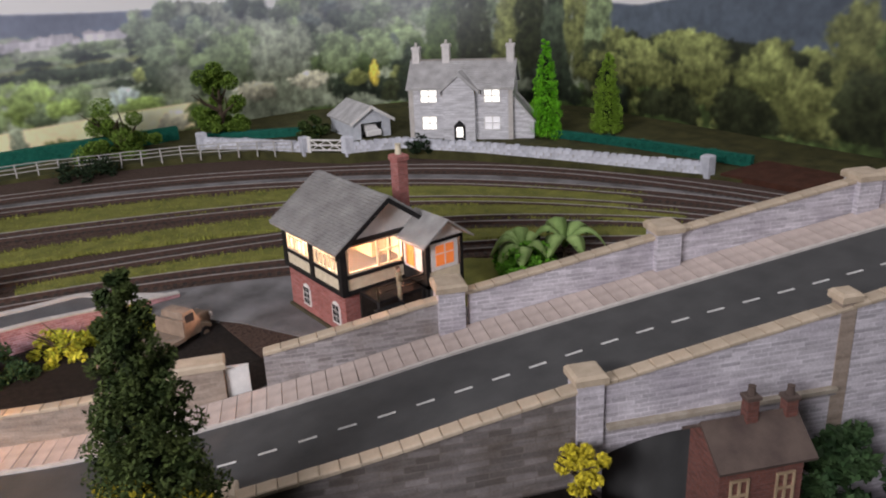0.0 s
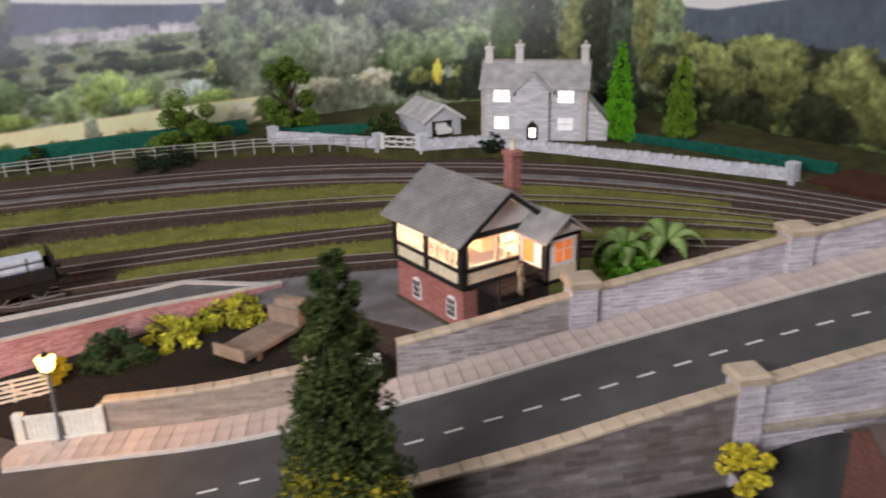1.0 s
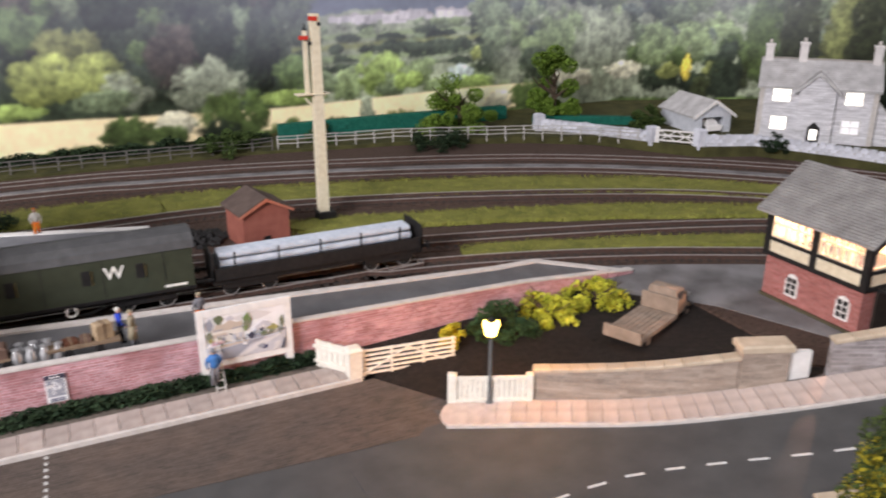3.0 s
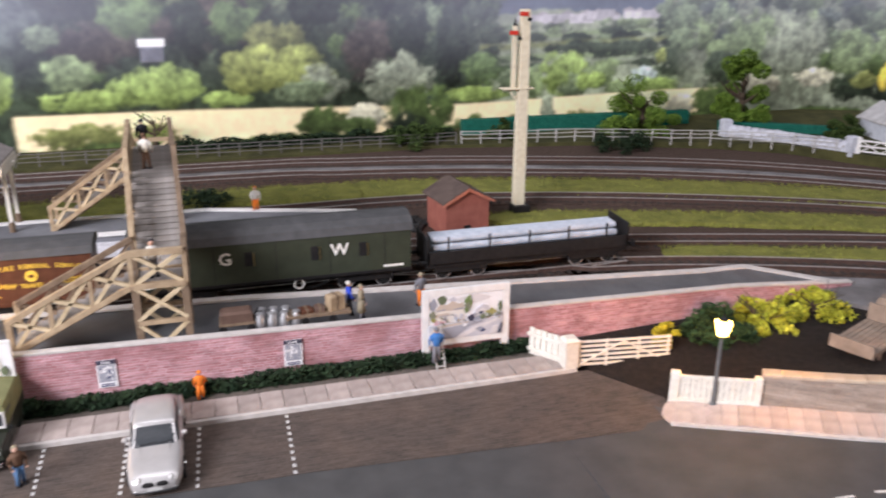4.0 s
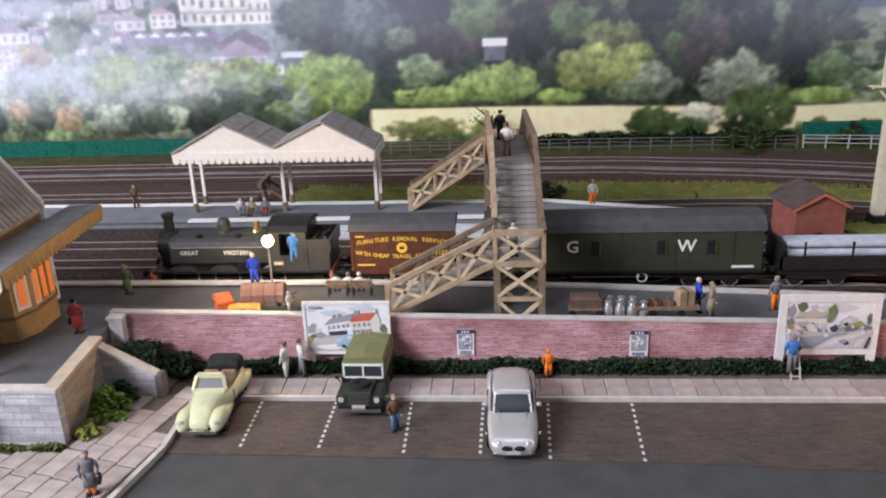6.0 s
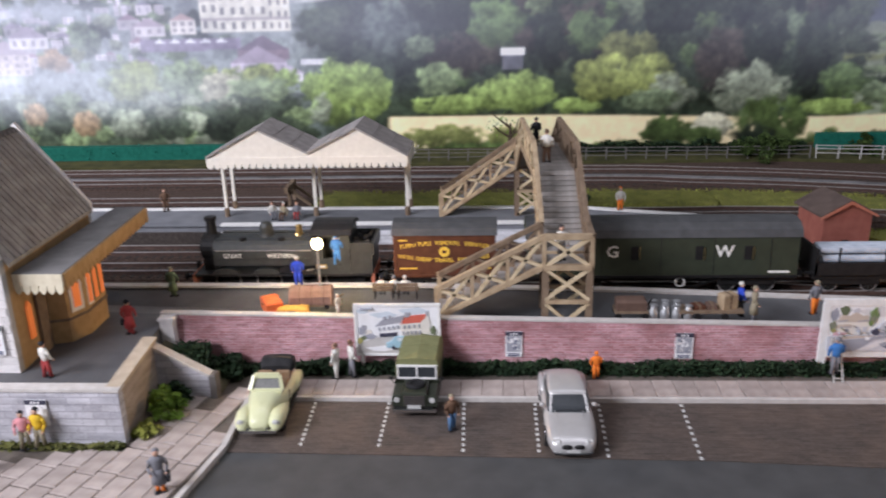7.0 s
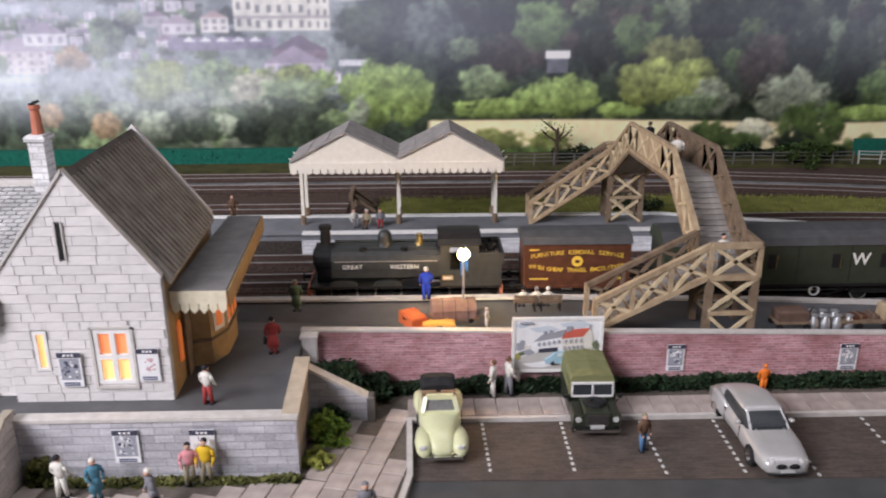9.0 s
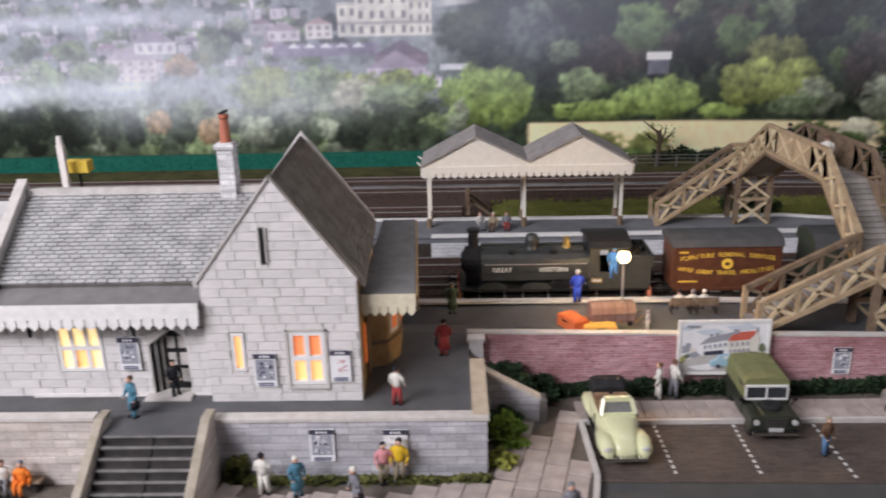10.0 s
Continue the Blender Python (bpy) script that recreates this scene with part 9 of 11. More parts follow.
def land_truck():
    t = thing("field_car", 1.65, 2.55, 0.05, -1.0, "dark green square field car with an olive canvas top", "car")
    t.scale = (1.13, 1.0, 1.1)
    part("chassis", Shape().box(-0.85, 0.2, 0.38, 0.85, 5.6, 0.6), BLACK, t)
    part("bonnet", Shape().cham(-0.62, 0.25, 0.6, 0.62, 1.9, 1.38, 0.08), GREEN_CAR, t)
    for s in (-1, 1):
        part("front_wing", Shape().cham(s * 0.85 - 0.24, 0.3, 0.62, s * 0.85 + 0.24, 1.9, 1.2, 0.06), GREEN_CAR, t)
        h = part("headlamp", Shape().tube((s * 0.86, 0.24, 0.98), (s * 0.86, 0.31, 0.98), 0.14, n=12), HEADLAMP, t)
        for y in (0.95, 4.4):
            car_wheel(t, s * 0.92, y, 0.48, 0.26, GREEN_CAR)
        part("door", Shape().cham(s * 1.05 - 0.06, 1.95, 0.6, s * 1.05 + 0.06, 3.0, 1.45, 0.03), GREEN_CAR, t)
        part("side_window", Shape().box(s * 1.03 - 0.03, 2.1, 1.5, s * 1.03 + 0.03, 2.95, 2.1), CAR_GLASS, t)
    part("grille", Shape().box(-0.5, 0.2, 0.7, 0.5, 0.26, 1.25), CHROME, t)
    for k in range(5):
        part("grille_bar", Shape().box(-0.48, 0.16, 0.76 + k * 0.1, 0.48, 0.2, 0.79 + k * 0.1), BLACK, t)
    part("badge_plate", Shape().box(-0.32, 0.1, 0.6, 0.32, 0.15, 0.76), HEADLAMP, t)
    part("spare_wheel", Shape().lathe(0, 1.1, [(0.46, 1.38), (0.48, 1.48), (0.44, 1.58), (0.22, 1.58), (0.2, 1.5)], 18), TYRE, t)
    part("rear_body", Shape().cham(-1.06, 1.95, 0.6, 1.06, 5.6, 1.5, 0.05), GREEN_CAR, t)
    part("windscreen", Shape().box(-1.0, 1.9, 1.4, -0.92, 2.0, 2.12).box(0.92, 1.9, 1.4, 1.0, 2.0, 2.12).box(-0.04, 1.9, 1.4, 0.04, 2.0, 2.12).box(-1.0, 1.9, 2.04, 1.0, 2.0, 2.14).box(-1.0, 1.9, 1.36, 1.0, 2.0, 1.46), WHITE, t, "white windscreen frame")
    part("pane", Shape().box(-0.92, 1.94, 1.46, 0.92, 1.97, 2.04), CAR_GLASS, t)
    part("canvas_top", Shape().slab([(-1.08, 1.5), (-1.05, 2.2), (-0.95, 2.42), (0, 2.5), (0.95, 2.42), (1.05, 2.2), (1.08, 1.5)], "y", 2.0, 5.6), OLIVE_ROOF, t, "olive canvas top")
    part("canvas_seam", Shape().bar((-0.98, 3.8, 2.41), (0, 3.8, 2.5), 0.04, 0.05).bar((0, 3.8, 2.5), (0.98, 3.8, 2.41), 0.04, 0.05), OLIVE_ROOF, t)
    part("bumper", Shape().cham(-1.05, 0.0, 0.42, 1.05, 0.16, 0.58, 0.03), CHROME, t)
    part("mirror", Shape().bar((-1.1, 1.7, 1.2), (-1.25, 1.65, 1.5), 0.05).box(-1.34, 1.6, 1.45, -1.16, 1.66, 1.62), BLACK, t)
    part("mirror", Shape().bar((1.1, 1.7, 1.2), (1.25, 1.65, 1.5), 0.05).box(1.16, 1.6, 1.45, 1.34, 1.66, 1.62), BLACK, t)


land_truck()


def silver_coupe():
    t = thing("silver_coupe", 9.9, -1.25, 0.05, 0.6, "silver two-door luxury coupe with a black grille", "car")
    t.scale = (1.07, 1.16, 1.22)
    part("body", hull([(0.0, 0.78, 0.34, 0.72, 0.6), (0.12, 0.98, 0.28, 0.84, 0.55), (0.45, 1.1, 0.25, 0.96, 0.52), (1.2, 1.19, 0.24, 1.1, 0.5), (2.1, 1.2, 0.24, 1.18, 0.5), (3.2, 1.17, 0.24, 1.19, 0.5), (4.4, 1.19, 0.24, 1.2, 0.5), (5.3, 1.2, 0.24, 1.2, 0.52), (6.1, 1.12, 0.28, 1.12, 0.56), (6.5, 0.98, 0.36, 1.0, 0.6), (6.7, 0.78, 0.45, 0.86, 0.6)], 28), SILVER, t, smooth=True)
    part("cabin_glass", hull([(1.95, 0.86, 0.9, 1.17, 0.55), (2.25, 1.03, 0.9, 1.38, 0.42), (2.85, 1.05, 0.9, 1.7, 0.42), (4.3, 1.02, 0.9, 1.72, 0.45), (5.3, 0.9, 0.9, 1.5, 0.55), (6.0, 0.8, 0.9, 1.16, 0.6)], 24), CAR_GLASS, t, smooth=True)
    part("roof", hull([(2.72, 0.88, 1.52, 1.68, 0.55), (2.95, 0.94, 1.5, 1.77, 0.55), (3.5, 0.95, 1.48, 1.81, 0.55), (4.3, 0.92, 1.46, 1.8, 0.55), (5.1, 0.82, 1.26, 1.64, 0.6), (5.8, 0.78, 1.0, 1.36, 0.6), (6.25, 0.7, 0.9, 1.14, 0.6)], 20), SILVER, t, smooth=True)
    for s in (-1, 1):
        part("pillar", Shape().bar((s * 0.9, 2.0, 1.14), (s * 0.8, 2.9, 1.68), 0.1), SILVER, t)
        part("rear_pillar", hull([(4.7, 0.1, 1.0, 1.55, 0.7), (5.3, 0.16, 1.0, 1.42, 0.7), (6.1, 0.12, 0.95, 1.16, 0.7)], 12), SILVER, t, smooth=True).location.x = s * 0.8 * U
        part("rear_haunch", hull([(4.2, 0.1, 0.4, 1.1, 0.7), (5.0, 0.2, 0.35, 1.22, 0.7), (5.6, 0.2, 0.35, 1.22, 0.7), (6.3, 0.1, 0.45, 1.0, 0.7)], 14), SILVER, t, smooth=True).location.x = s * 1.06 * U
        part("headlamp", Shape().ball(s * 0.66, 0.16, 0.76, 0.14), HEADLAMP, t)
        part("headlamp", Shape().ball(s * 0.9, 0.26, 0.74, 0.11), HEADLAMP, t)
        part("door_mirror", hull([(2.42, 0.06, 1.2, 1.3, 0.8), (2.5, 0.14, 1.15, 1.34, 0.8), (2.62, 0.12, 1.16, 1.33, 0.8)], 12), SILVER, t, smooth=True).location.x = s * 1.28 * U
        part("door_line", Shape().box(s * 1.185 - 0.02, 2.5, 0.4, s * 1.185 + 0.02, 2.53, 1.05).box(s * 1.185 - 0.02, 4.2, 0.4, s * 1.185 + 0.02, 4.23, 1.05), BLACK, t)
        part("grille", hull([(-0.03, 0.24, 0.54, 0.72, 0.8), (0.04, 0.27, 0.52, 0.75, 0.8), (0.14, 0.27, 0.52, 0.75, 0.8)], 16), BLACK, t, "black mesh grille half", smooth=True).location.x = s * 0.29 * U
        for y in (1.25, 5.3):
            car_wheel(t, s * 1.1, y, 0.44, 0.26, CHROME)
    part("lower_intake", Shape().box(-0.85, -0.02, 0.27, 0.85, 0.12, 0.36), BLACK, t)
    part("front_lip", Shape().bar((-0.95, 0.02, 0.4), (-0.5, -0.06, 0.38), 0.06).bar((-0.5, -0.06, 0.38), (0.5, -0.06, 0.38), 0.06).bar((0.5, -0.06, 0.38), (0.95, 0.02, 0.4), 0.06), CHROME, t)
    part("front_plate", Shape().box(-0.32, -0.08, 0.4, 0.32, -0.02, 0.48), HEADLAMP, t)
    part("bonnet_line", Shape().bar((-0.42, 0.35, 0.93), (-0.66, 2.0, 1.2), 0.03).bar((0.42, 0.35, 0.93), (0.66, 2.0, 1.2), 0.03), SILVER, t)
    part("wiper", Shape().bar((-0.7, 2.0, 1.2), (0.1, 2.05, 1.24), 0.03).bar((0.1, 2.0, 1.2), (0.75, 2.05, 1.24), 0.03), BLACK, t)


silver_coupe()

# ---- hoardings and posters ----
INK = {k: material("printed_" + k, [tuple(c * 0.85 for c in v), v], 120, 5, 0.55, bump=0) for k, v in {
    "sky": (0.62, 0.68, 0.74), "wall": (0.74, 0.70, 0.64), "red": (0.62, 0.14, 0.10), "roof": (0.36, 0.36, 0.40), "tree": (0.14, 0.17, 0.10), "blue": (0.34, 0.52, 0.62), "road": (0.52, 0.50, 0.48), "dark": (0.06, 0.06, 0.09),
    "pink": (0.62, 0.40, 0.42), "olive": (0.34, 0.32, 0.12), "sand": (0.58, 0.49, 0.41), "green": (0.17, 0.24, 0.09), "navy": (0.05, 0.06, 0.14), "paper": (0.85, 0.85, 0.86), "fog": (0.70, 0.68, 0.68), "mist": (0.56, 0.56, 0.60), "moss": (0.24, 0.25, 0.18), "grey": (0.34, 0.35, 0.40)}.items()}


def hoarding(name, x0, x1, z0, z1, y, legs, label, picture):
    t = thing(name, x0, y, 0, 0, label, "hoarding")
    w, h = x1 - x0, z1 - z0
    part("board", Shape().box(0, 0, z0, w, 0.14, z1), WHITE, t)
    f = 0.16 if not legs else 0.42
    part("frame", Shape().box(0, -0.06, z0, f, 0, z1).box(w - f, -0.06, z0, w, 0, z1).box(f, -0.06, z1 - f, w - f, 0, z1).box(f, -0.06, z0, w - f, 0, z0 + f), WHITE, t)
    if legs:
        part("leg", Shape().box(0, -0.06, 0.1, 0.45, 0.14, z0), WHITE, t)
        part("leg", Shape().box(w - 0.45, -0.06, 0.1, w, 0.14, z0), WHITE, t)
    else:
        part("leg", Shape().box(0.3, 0, 0.1, 0.5, 0.14, z0), WHITE, t)
    W, H = w - 2 * f, h - 2 * f
    for k, (ink, pts) in enumerate(picture):
        d = -0.004 - 0.004 * k
        part("printed_shape", Shape().slab([(f + a * W, z0 + f + b * H) for a, b in pts], "y", d, 0.0), INK[ink], t)


r_ = lambda a, b, c, d: [(a, b), (c, b), (c, d), (a, d)]
blob = lambda cx, cz, rx, rz, n=9: [(cx + rx * (0.85 + 0.2 * math.sin(3.7 * k)) * math.cos(2 * math.pi * k / n), cz + rz * (0.85 + 0.2 * math.cos(2.9 * k)) * math.sin(2 * math.pi * k / n)) for k in range(n)]
rnd = random.Random(5)
SPECKS = []
for k in range(26):
    cx, cz, q = rnd.uniform(0.04, 0.96), rnd.uniform(0.34, 0.56), rnd.uniform(0.006, 0.02)
    SPECKS.append((rnd.choice(("grey", "grey", "mist", "dark", "fog", "tree", "moss", "paper")), blob(cx, cz, q, q * rnd.uniform(0.8, 1.6), 6)))
row_ = lambda ink, x0, x1, z0, z1, n, w, h: [(ink, [(x0 + (x1 - x0) * k / (n - 1), z0 + (z1 - z0) * k / (n - 1)), (x0 + (x1 - x0) * k / (n - 1) + w, z0 + (z1 - z0) * k / (n - 1)), (x0 + (x1 - x0) * k / (n - 1) + w, z0 + (z1 - z0) * k / (n - 1) + h), (x0 + (x1 - x0) * k / (n - 1), z0 + (z1 - z0) * k / (n - 1) + h)]) for k in range(n)]
INN = [("paper", r_(0, 0, 1, 1)), ("sky", blob(0.72, 0.9, 0.22, 0.09)), ("sky", blob(0.35, 0.82, 0.2, 0.08)), ("sky", blob(0.08, 0.9, 0.1, 0.06)), ("road", [(0, 0), (1, 0), (1, 0.34), (0.6, 0.38), (0.2, 0.33), (0, 0.2)]), ("paper", blob(0.3, 0.1, 0.22, 0.07)),
       ("grey", r_(0.02, 0.4, 0.08, 0.55)), ("roof", r_(0.06, 0.42, 0.12, 0.6)), ("wall", r_(0.11, 0.38, 0.18, 0.5)), ("grey", blob(0.16, 0.36, 0.09, 0.07)), ("tree", blob(0.08, 0.33, 0.05, 0.05)), ("olive", blob(0.03, 0.27, 0.05, 0.08)),
       ("paper", [(0.24, 0.36), (0.56, 0.38), (0.56, 0.68), (0.24, 0.58)]), ("roof", [(0.22, 0.57), (0.55, 0.66), (0.6, 0.82), (0.31, 0.71)]), ("wall", [(0.55, 0.38), (0.8, 0.4), (0.8, 0.66), (0.55, 0.64)]), ("red", [(0.54, 0.63), (0.8, 0.67), (0.88, 0.84), (0.62, 0.8)]), ("wall", [(0.79, 0.42), (0.91, 0.43), (0.91, 0.66), (0.88, 0.83), (0.79, 0.66)]),
       ("roof", r_(0.33, 0.7, 0.36, 0.79)), ("roof", r_(0.4, 0.72, 0.43, 0.81)), ("roof", r_(0.6, 0.78, 0.66, 0.88)), ("roof", r_(0.86, 0.82, 0.88, 0.9)), ("dark", [(0.28, 0.36), (0.5, 0.38), (0.5, 0.46), (0.28, 0.43)])]
INN += row_("grey", 0.27, 0.5, 0.49, 0.54, 5, 0.025, 0.07) + row_("grey", 0.58, 0.76, 0.54, 0.56, 4, 0.02, 0.07) + row_("roof", 0.57, 0.77, 0.41, 0.43, 5, 0.022, 0.07)
INN += [("tree", blob(0.94, 0.5, 0.04, 0.09)), ("blue", [(0.36, 0.14), (0.74, 0.13), (0.77, 0.24), (0.66, 0.28), (0.58, 0.38), (0.48, 0.38), (0.42, 0.27), (0.36, 0.23)]), ("sky", [(0.5, 0.28), (0.57, 0.29), (0.56, 0.36), (0.5, 0.36)]), ("dark", blob(0.45, 0.14, 0.03, 0.05)), ("dark", blob(0.67, 0.13, 0.03, 0.05)), ("grey", r_(0.05, 0.95, 0.2, 0.97))]
hoarding("village_hoarding", -2.3, 2.85, 1.4, 4.75, 7.75, False, "white-framed hoarding with a painted village inn", INN)
# a pale house behind a road, with trees and low roofs
STREET = [("paper", r_(0, 0, 1, 1)), ("fog", blob(0.6, 0.86, 0.3, 0.12)), ("grey", blob(0.06, 0.8, 0.07, 0.16)), ("tree", blob(0.18, 0.9, 0.075, 0.14)), ("mist", blob(0.32, 0.88, 0.06, 0.08)),
          ("sand", [(0.08, 0.64), (0.14, 0.8), (0.24, 0.78), (0.31, 0.86), (0.4, 0.78), (0.46, 0.8), (0.48, 0.62)]), ("wall", r_(0.1, 0.36, 0.48, 0.64)), ("roof", [(0.1, 0.64), (0.22, 0.66), (0.22, 0.69), (0.1, 0.67)]), ("roof", [(0.33, 0.64), (0.47, 0.66), (0.47, 0.69), (0.33, 0.67)]), ("sand", [(0.08, 0.5), (0.28, 0.52), (0.26, 0.6), (0.1, 0.58)]), ("grey", [(0.14, 0.52), (0.26, 0.52), (0.26, 0.54), (0.14, 0.54)]), ("grey", r_(0.2, 0.42, 0.24, 0.5)), ("mist", r_(0.33, 0.42, 0.38, 0.54)), ("mist", r_(0.41, 0.42, 0.46, 0.54)), ("pink", [(0.06, 0.34), (0.2, 0.36), (0.24, 0.4), (0.08, 0.44)]), ("moss", blob(0.05, 0.56, 0.05, 0.12)), ("olive", blob(0.06, 0.46, 0.04, 0.06)),
          ("green", blob(0.53, 0.8, 0.06, 0.17)), ("moss", blob(0.52, 0.7, 0.05, 0.12)), ("green", blob(0.5, 0.62, 0.03, 0.08)), ("mist", [(0.62, 0.6), (0.72, 0.72), (0.8, 0.68), (0.84, 0.54), (0.62, 0.52)]), ("fog", [(0.66, 0.56), (0.72, 0.64), (0.78, 0.56)]), ("dark", blob(0.7, 0.53, 0.035, 0.05)), ("olive", blob(0.84, 0.52, 0.09, 0.08)), ("moss", blob(0.8, 0.45, 0.08, 0.06)), ("grey", r_(0.9, 0.4, 1.0, 0.48)), ("tree", blob(0.96, 0.62, 0.025, 0.14)), ("dark", blob(0.57, 0.42, 0.06, 0.09)), ("grey", blob(0.66, 0.4, 0.07, 0.05)), ("tree", blob(0.72, 0.42, 0.04, 0.06)),
          ("mist", [(0, 0), (1, 0), (1, 0.4), (0.62, 0.36), (0.5, 0.36), (0, 0.33)]), ("sand", [(0.1, 0.26), (0.5, 0.32), (0.54, 0.36), (0.1, 0.33)]), ("grey", [(0.1, 0.0), (0.34, 0.0), (0.58, 0.28), (0.5, 0.31), (0.1, 0.24)]), ("fog", [(0.34, 0.0), (0.44, 0.0), (0.98, 0.36), (0.94, 0.38), (0.6, 0.22)]), ("paper", r_(0.45, 0.26, 0.5, 0.33)), ("roof", [(0.56, 0.25), (0.7, 0.32), (0.62, 0.36), (0.52, 0.34)]), ("navy", blob(0.72, 0.12, 0.05, 0.05)), ("grey", blob(0.68, 0.16, 0.06, 0.06)), ("dark", [(0.93, 0.0), (0.97, 0.0), (1.0, 0.24), (0.98, 0.26)]), ("fog", [(0.82, 0.02), (0.9, 0.02), (0.93, 0.2), (0.86, 0.18)])] + SPECKS
hoarding("street_hoarding", 24.9, 30.4, 1.35, 5.0, 7.75, True, "large white-framed hoarding with a street scene on two legs", STREET)


mono = ["navy", "grey", "dark", "paper", "mist", "fog"]


def poster(x0, x1, z0, z1, y, inks, label, seed, parent_label="poster"):
    rnd = random.Random(seed)
    t = thing("poster", x0, y, z0, 0, label, "poster", "station posters")
    w, h = x1 - x0, z1 - z0
    part("sheet", Shape().box(0, 0, 0, w, 0.05, h), INK["paper"], t)
    part("header", Shape().box(0.0, -0.025, h - 0.26, w, 0, h), INK["dark"], t)
    for k in range(3):
        part("header_letter_bar", Shape().box(w * (0.28 + k * 0.17), -0.035, h - 0.19, w * (0.38 + k * 0.17), -0.025, h - 0.08), INK["paper"], t)
    part("printed_picture", Shape().box(w * 0.08, -0.006, h * 0.2, w * 0.92, 0, h - 0.3), INK[inks[1] if inks is mono else "paper"], t)
    for k in range(24):
        q = 1.1 - k / 34
        cx, cz = rnd.uniform(0.2, 0.8) * w, h * 0.2 + rnd.uniform(0.12, 0.88) * (h * 0.8 - 0.3)
        part("printed_shape", Shape().slab(blob(cx, cz, w * rnd.uniform(0.05, 0.16) * q, h * rnd.uniform(0.03, 0.1) * q, 7), "y", -0.008 - 0.001 * k, 0), INK[rnd.choice(inks)], t)
    for k in range(2):
        part("text_bar", Shape().box(w * 0.15, -0.02, 0.06 + k * 0.11, w * 0.85, 0, 0.12 + k * 0.11), INK["navy"], t)



for x, z, w, h, y, inks, lab, sd in ((6.7, 1.15, 1.0, 1.65, 8.1, mono, "black and white travel poster on the brick wall", 1), (16.75, 1.05, 1.05, 1.65, 8.1, mono, "black and white travel poster on the brick wall", 2), (-21.9, 1.1, 1.2, 1.75, -0.35, mono, "dark blue and white poster on the block wall", 3), (-18.3, 1.3, 1.15, 1.5, -0.35, ["paper", "grey", "paper"], "faded pale poster on the block wall", 4),
                                     (-24.75, 4.2, 1.1, 1.8, 1.5, mono, "black and white poster on the station gable", 5), (-20.95, 4.45, 1.0, 1.7, 1.5, ["pink", "paper", "pink"], "pink and lilac poster on the station gable", 6), (-31.75, 4.8, 1.05, 1.8, 2.3, mono, "black and white poster beside the station door", 7)):
    poster(x, x + w, z, z + h, y, inks, lab, sd)

# ---- yard gates, white fence and lamps ----
WHITE_WOOD = material("cream_white_gate_paint", [(0.66, 0.62, 0.54), (0.8, 0.77, 0.69)], 300, 4, 0.6, bump=0.1)


def barred_gate(x, y, z, rz, L, label):
    t = thing("yard_gate", x, y, z, rz, label, "gate")
    for k in range(6):
        part("rail", Shape().box(0.1, -0.06, 0.3 + k * 0.3, L, 0.06, 0.43 + k * 0.3), WHITE_WOOD, t)
    for f in (0.05, 0.33, 0.66, 0.97):
        part("stile", Shape().box(L * f - 0.08, -0.09, 0.22, L * f + 0.08, -0.03, 2.0), WHITE_WOOD, t)
    part("brace", Shape().bar((0.2, -0.1, 0.35), (L * 0.5, -0.1, 1.8), 0.1).bar((L * 0.5, -0.1, 1.8), (L * 0.95, -0.1, 0.35), 0.1), WHITE_WOOD, t)


barred_gate(33.6, 4.95, 0.0, -7.0, 6.1, "open white five-barred yard gate")
t = thing("gate_post", 33.3, 5.0, 0, 0, "stout white gate post", "post")
part("shaft", Shape().cham(-0.4, -0.4, -0.2, 0.4, 0.4, 2.1, 0.12), WHITE_WOOD, t)
part("cap", Shape().cham(-0.48, -0.48, 2.02, 0.48, 0.48, 2.25, 0.15), WHITE_WOOD, t)
t = thing("wicket_panel", 33.2, 5.3, 0, 125, "short white boarded fence panel beside the gate post", "fence")
for k in range(6):
    part("board", Shape().box(0.1 + k * 0.42, -0.06, 0.1, 0.46 + k * 0.42, 0.06, 2.0 + 0.03 * (k % 2)), WHITE_WOOD, t)
part("rail", Shape().box(0, 0.06, 0.5, 2.7, 0.14, 0.7).box(0, 0.06, 1.5, 2.7, 0.14, 1.7), WHITE_WOOD, t)

t = thing("white_fence", 37.2, -0.3, 0.3, -31.5, "short white boarded fence at the end of the stone wall", "fence")
part("post", Shape().cham(-0.25, -0.2, -0.4, 0.25, 0.2, 1.9, 0.06), WHITE_WOOD, t)
part("post", Shape().cham(4.1, -0.2, 0, 4.5, 0.2, 2.15, 0.06), WHITE_WOOD, t)
for k in range(13):
    part("board", Shape().box(0.26 + k * 0.295, -0.05, 0.15 + 0.025 * k, 0.53 + k * 0.295, 0.05, 1.6 + 0.02 * k), WHITE_WOOD, t)
part("rail", Shape().bar((0.2, -0.08, 1.62), (4.2, -0.08, 1.92), 0.16, 0.18).bar((0.2, -0.08, 0.2), (4.2, -0.08, 0.5), 0.16, 0.2), WHITE_WOOD, t)

BULB = glowing("warm_bulb", (1.0, 0.6, 0.13), 11.0)
BULB2 = glowing("white_bulb", (1.0, 0.74, 0.36), 14.0)


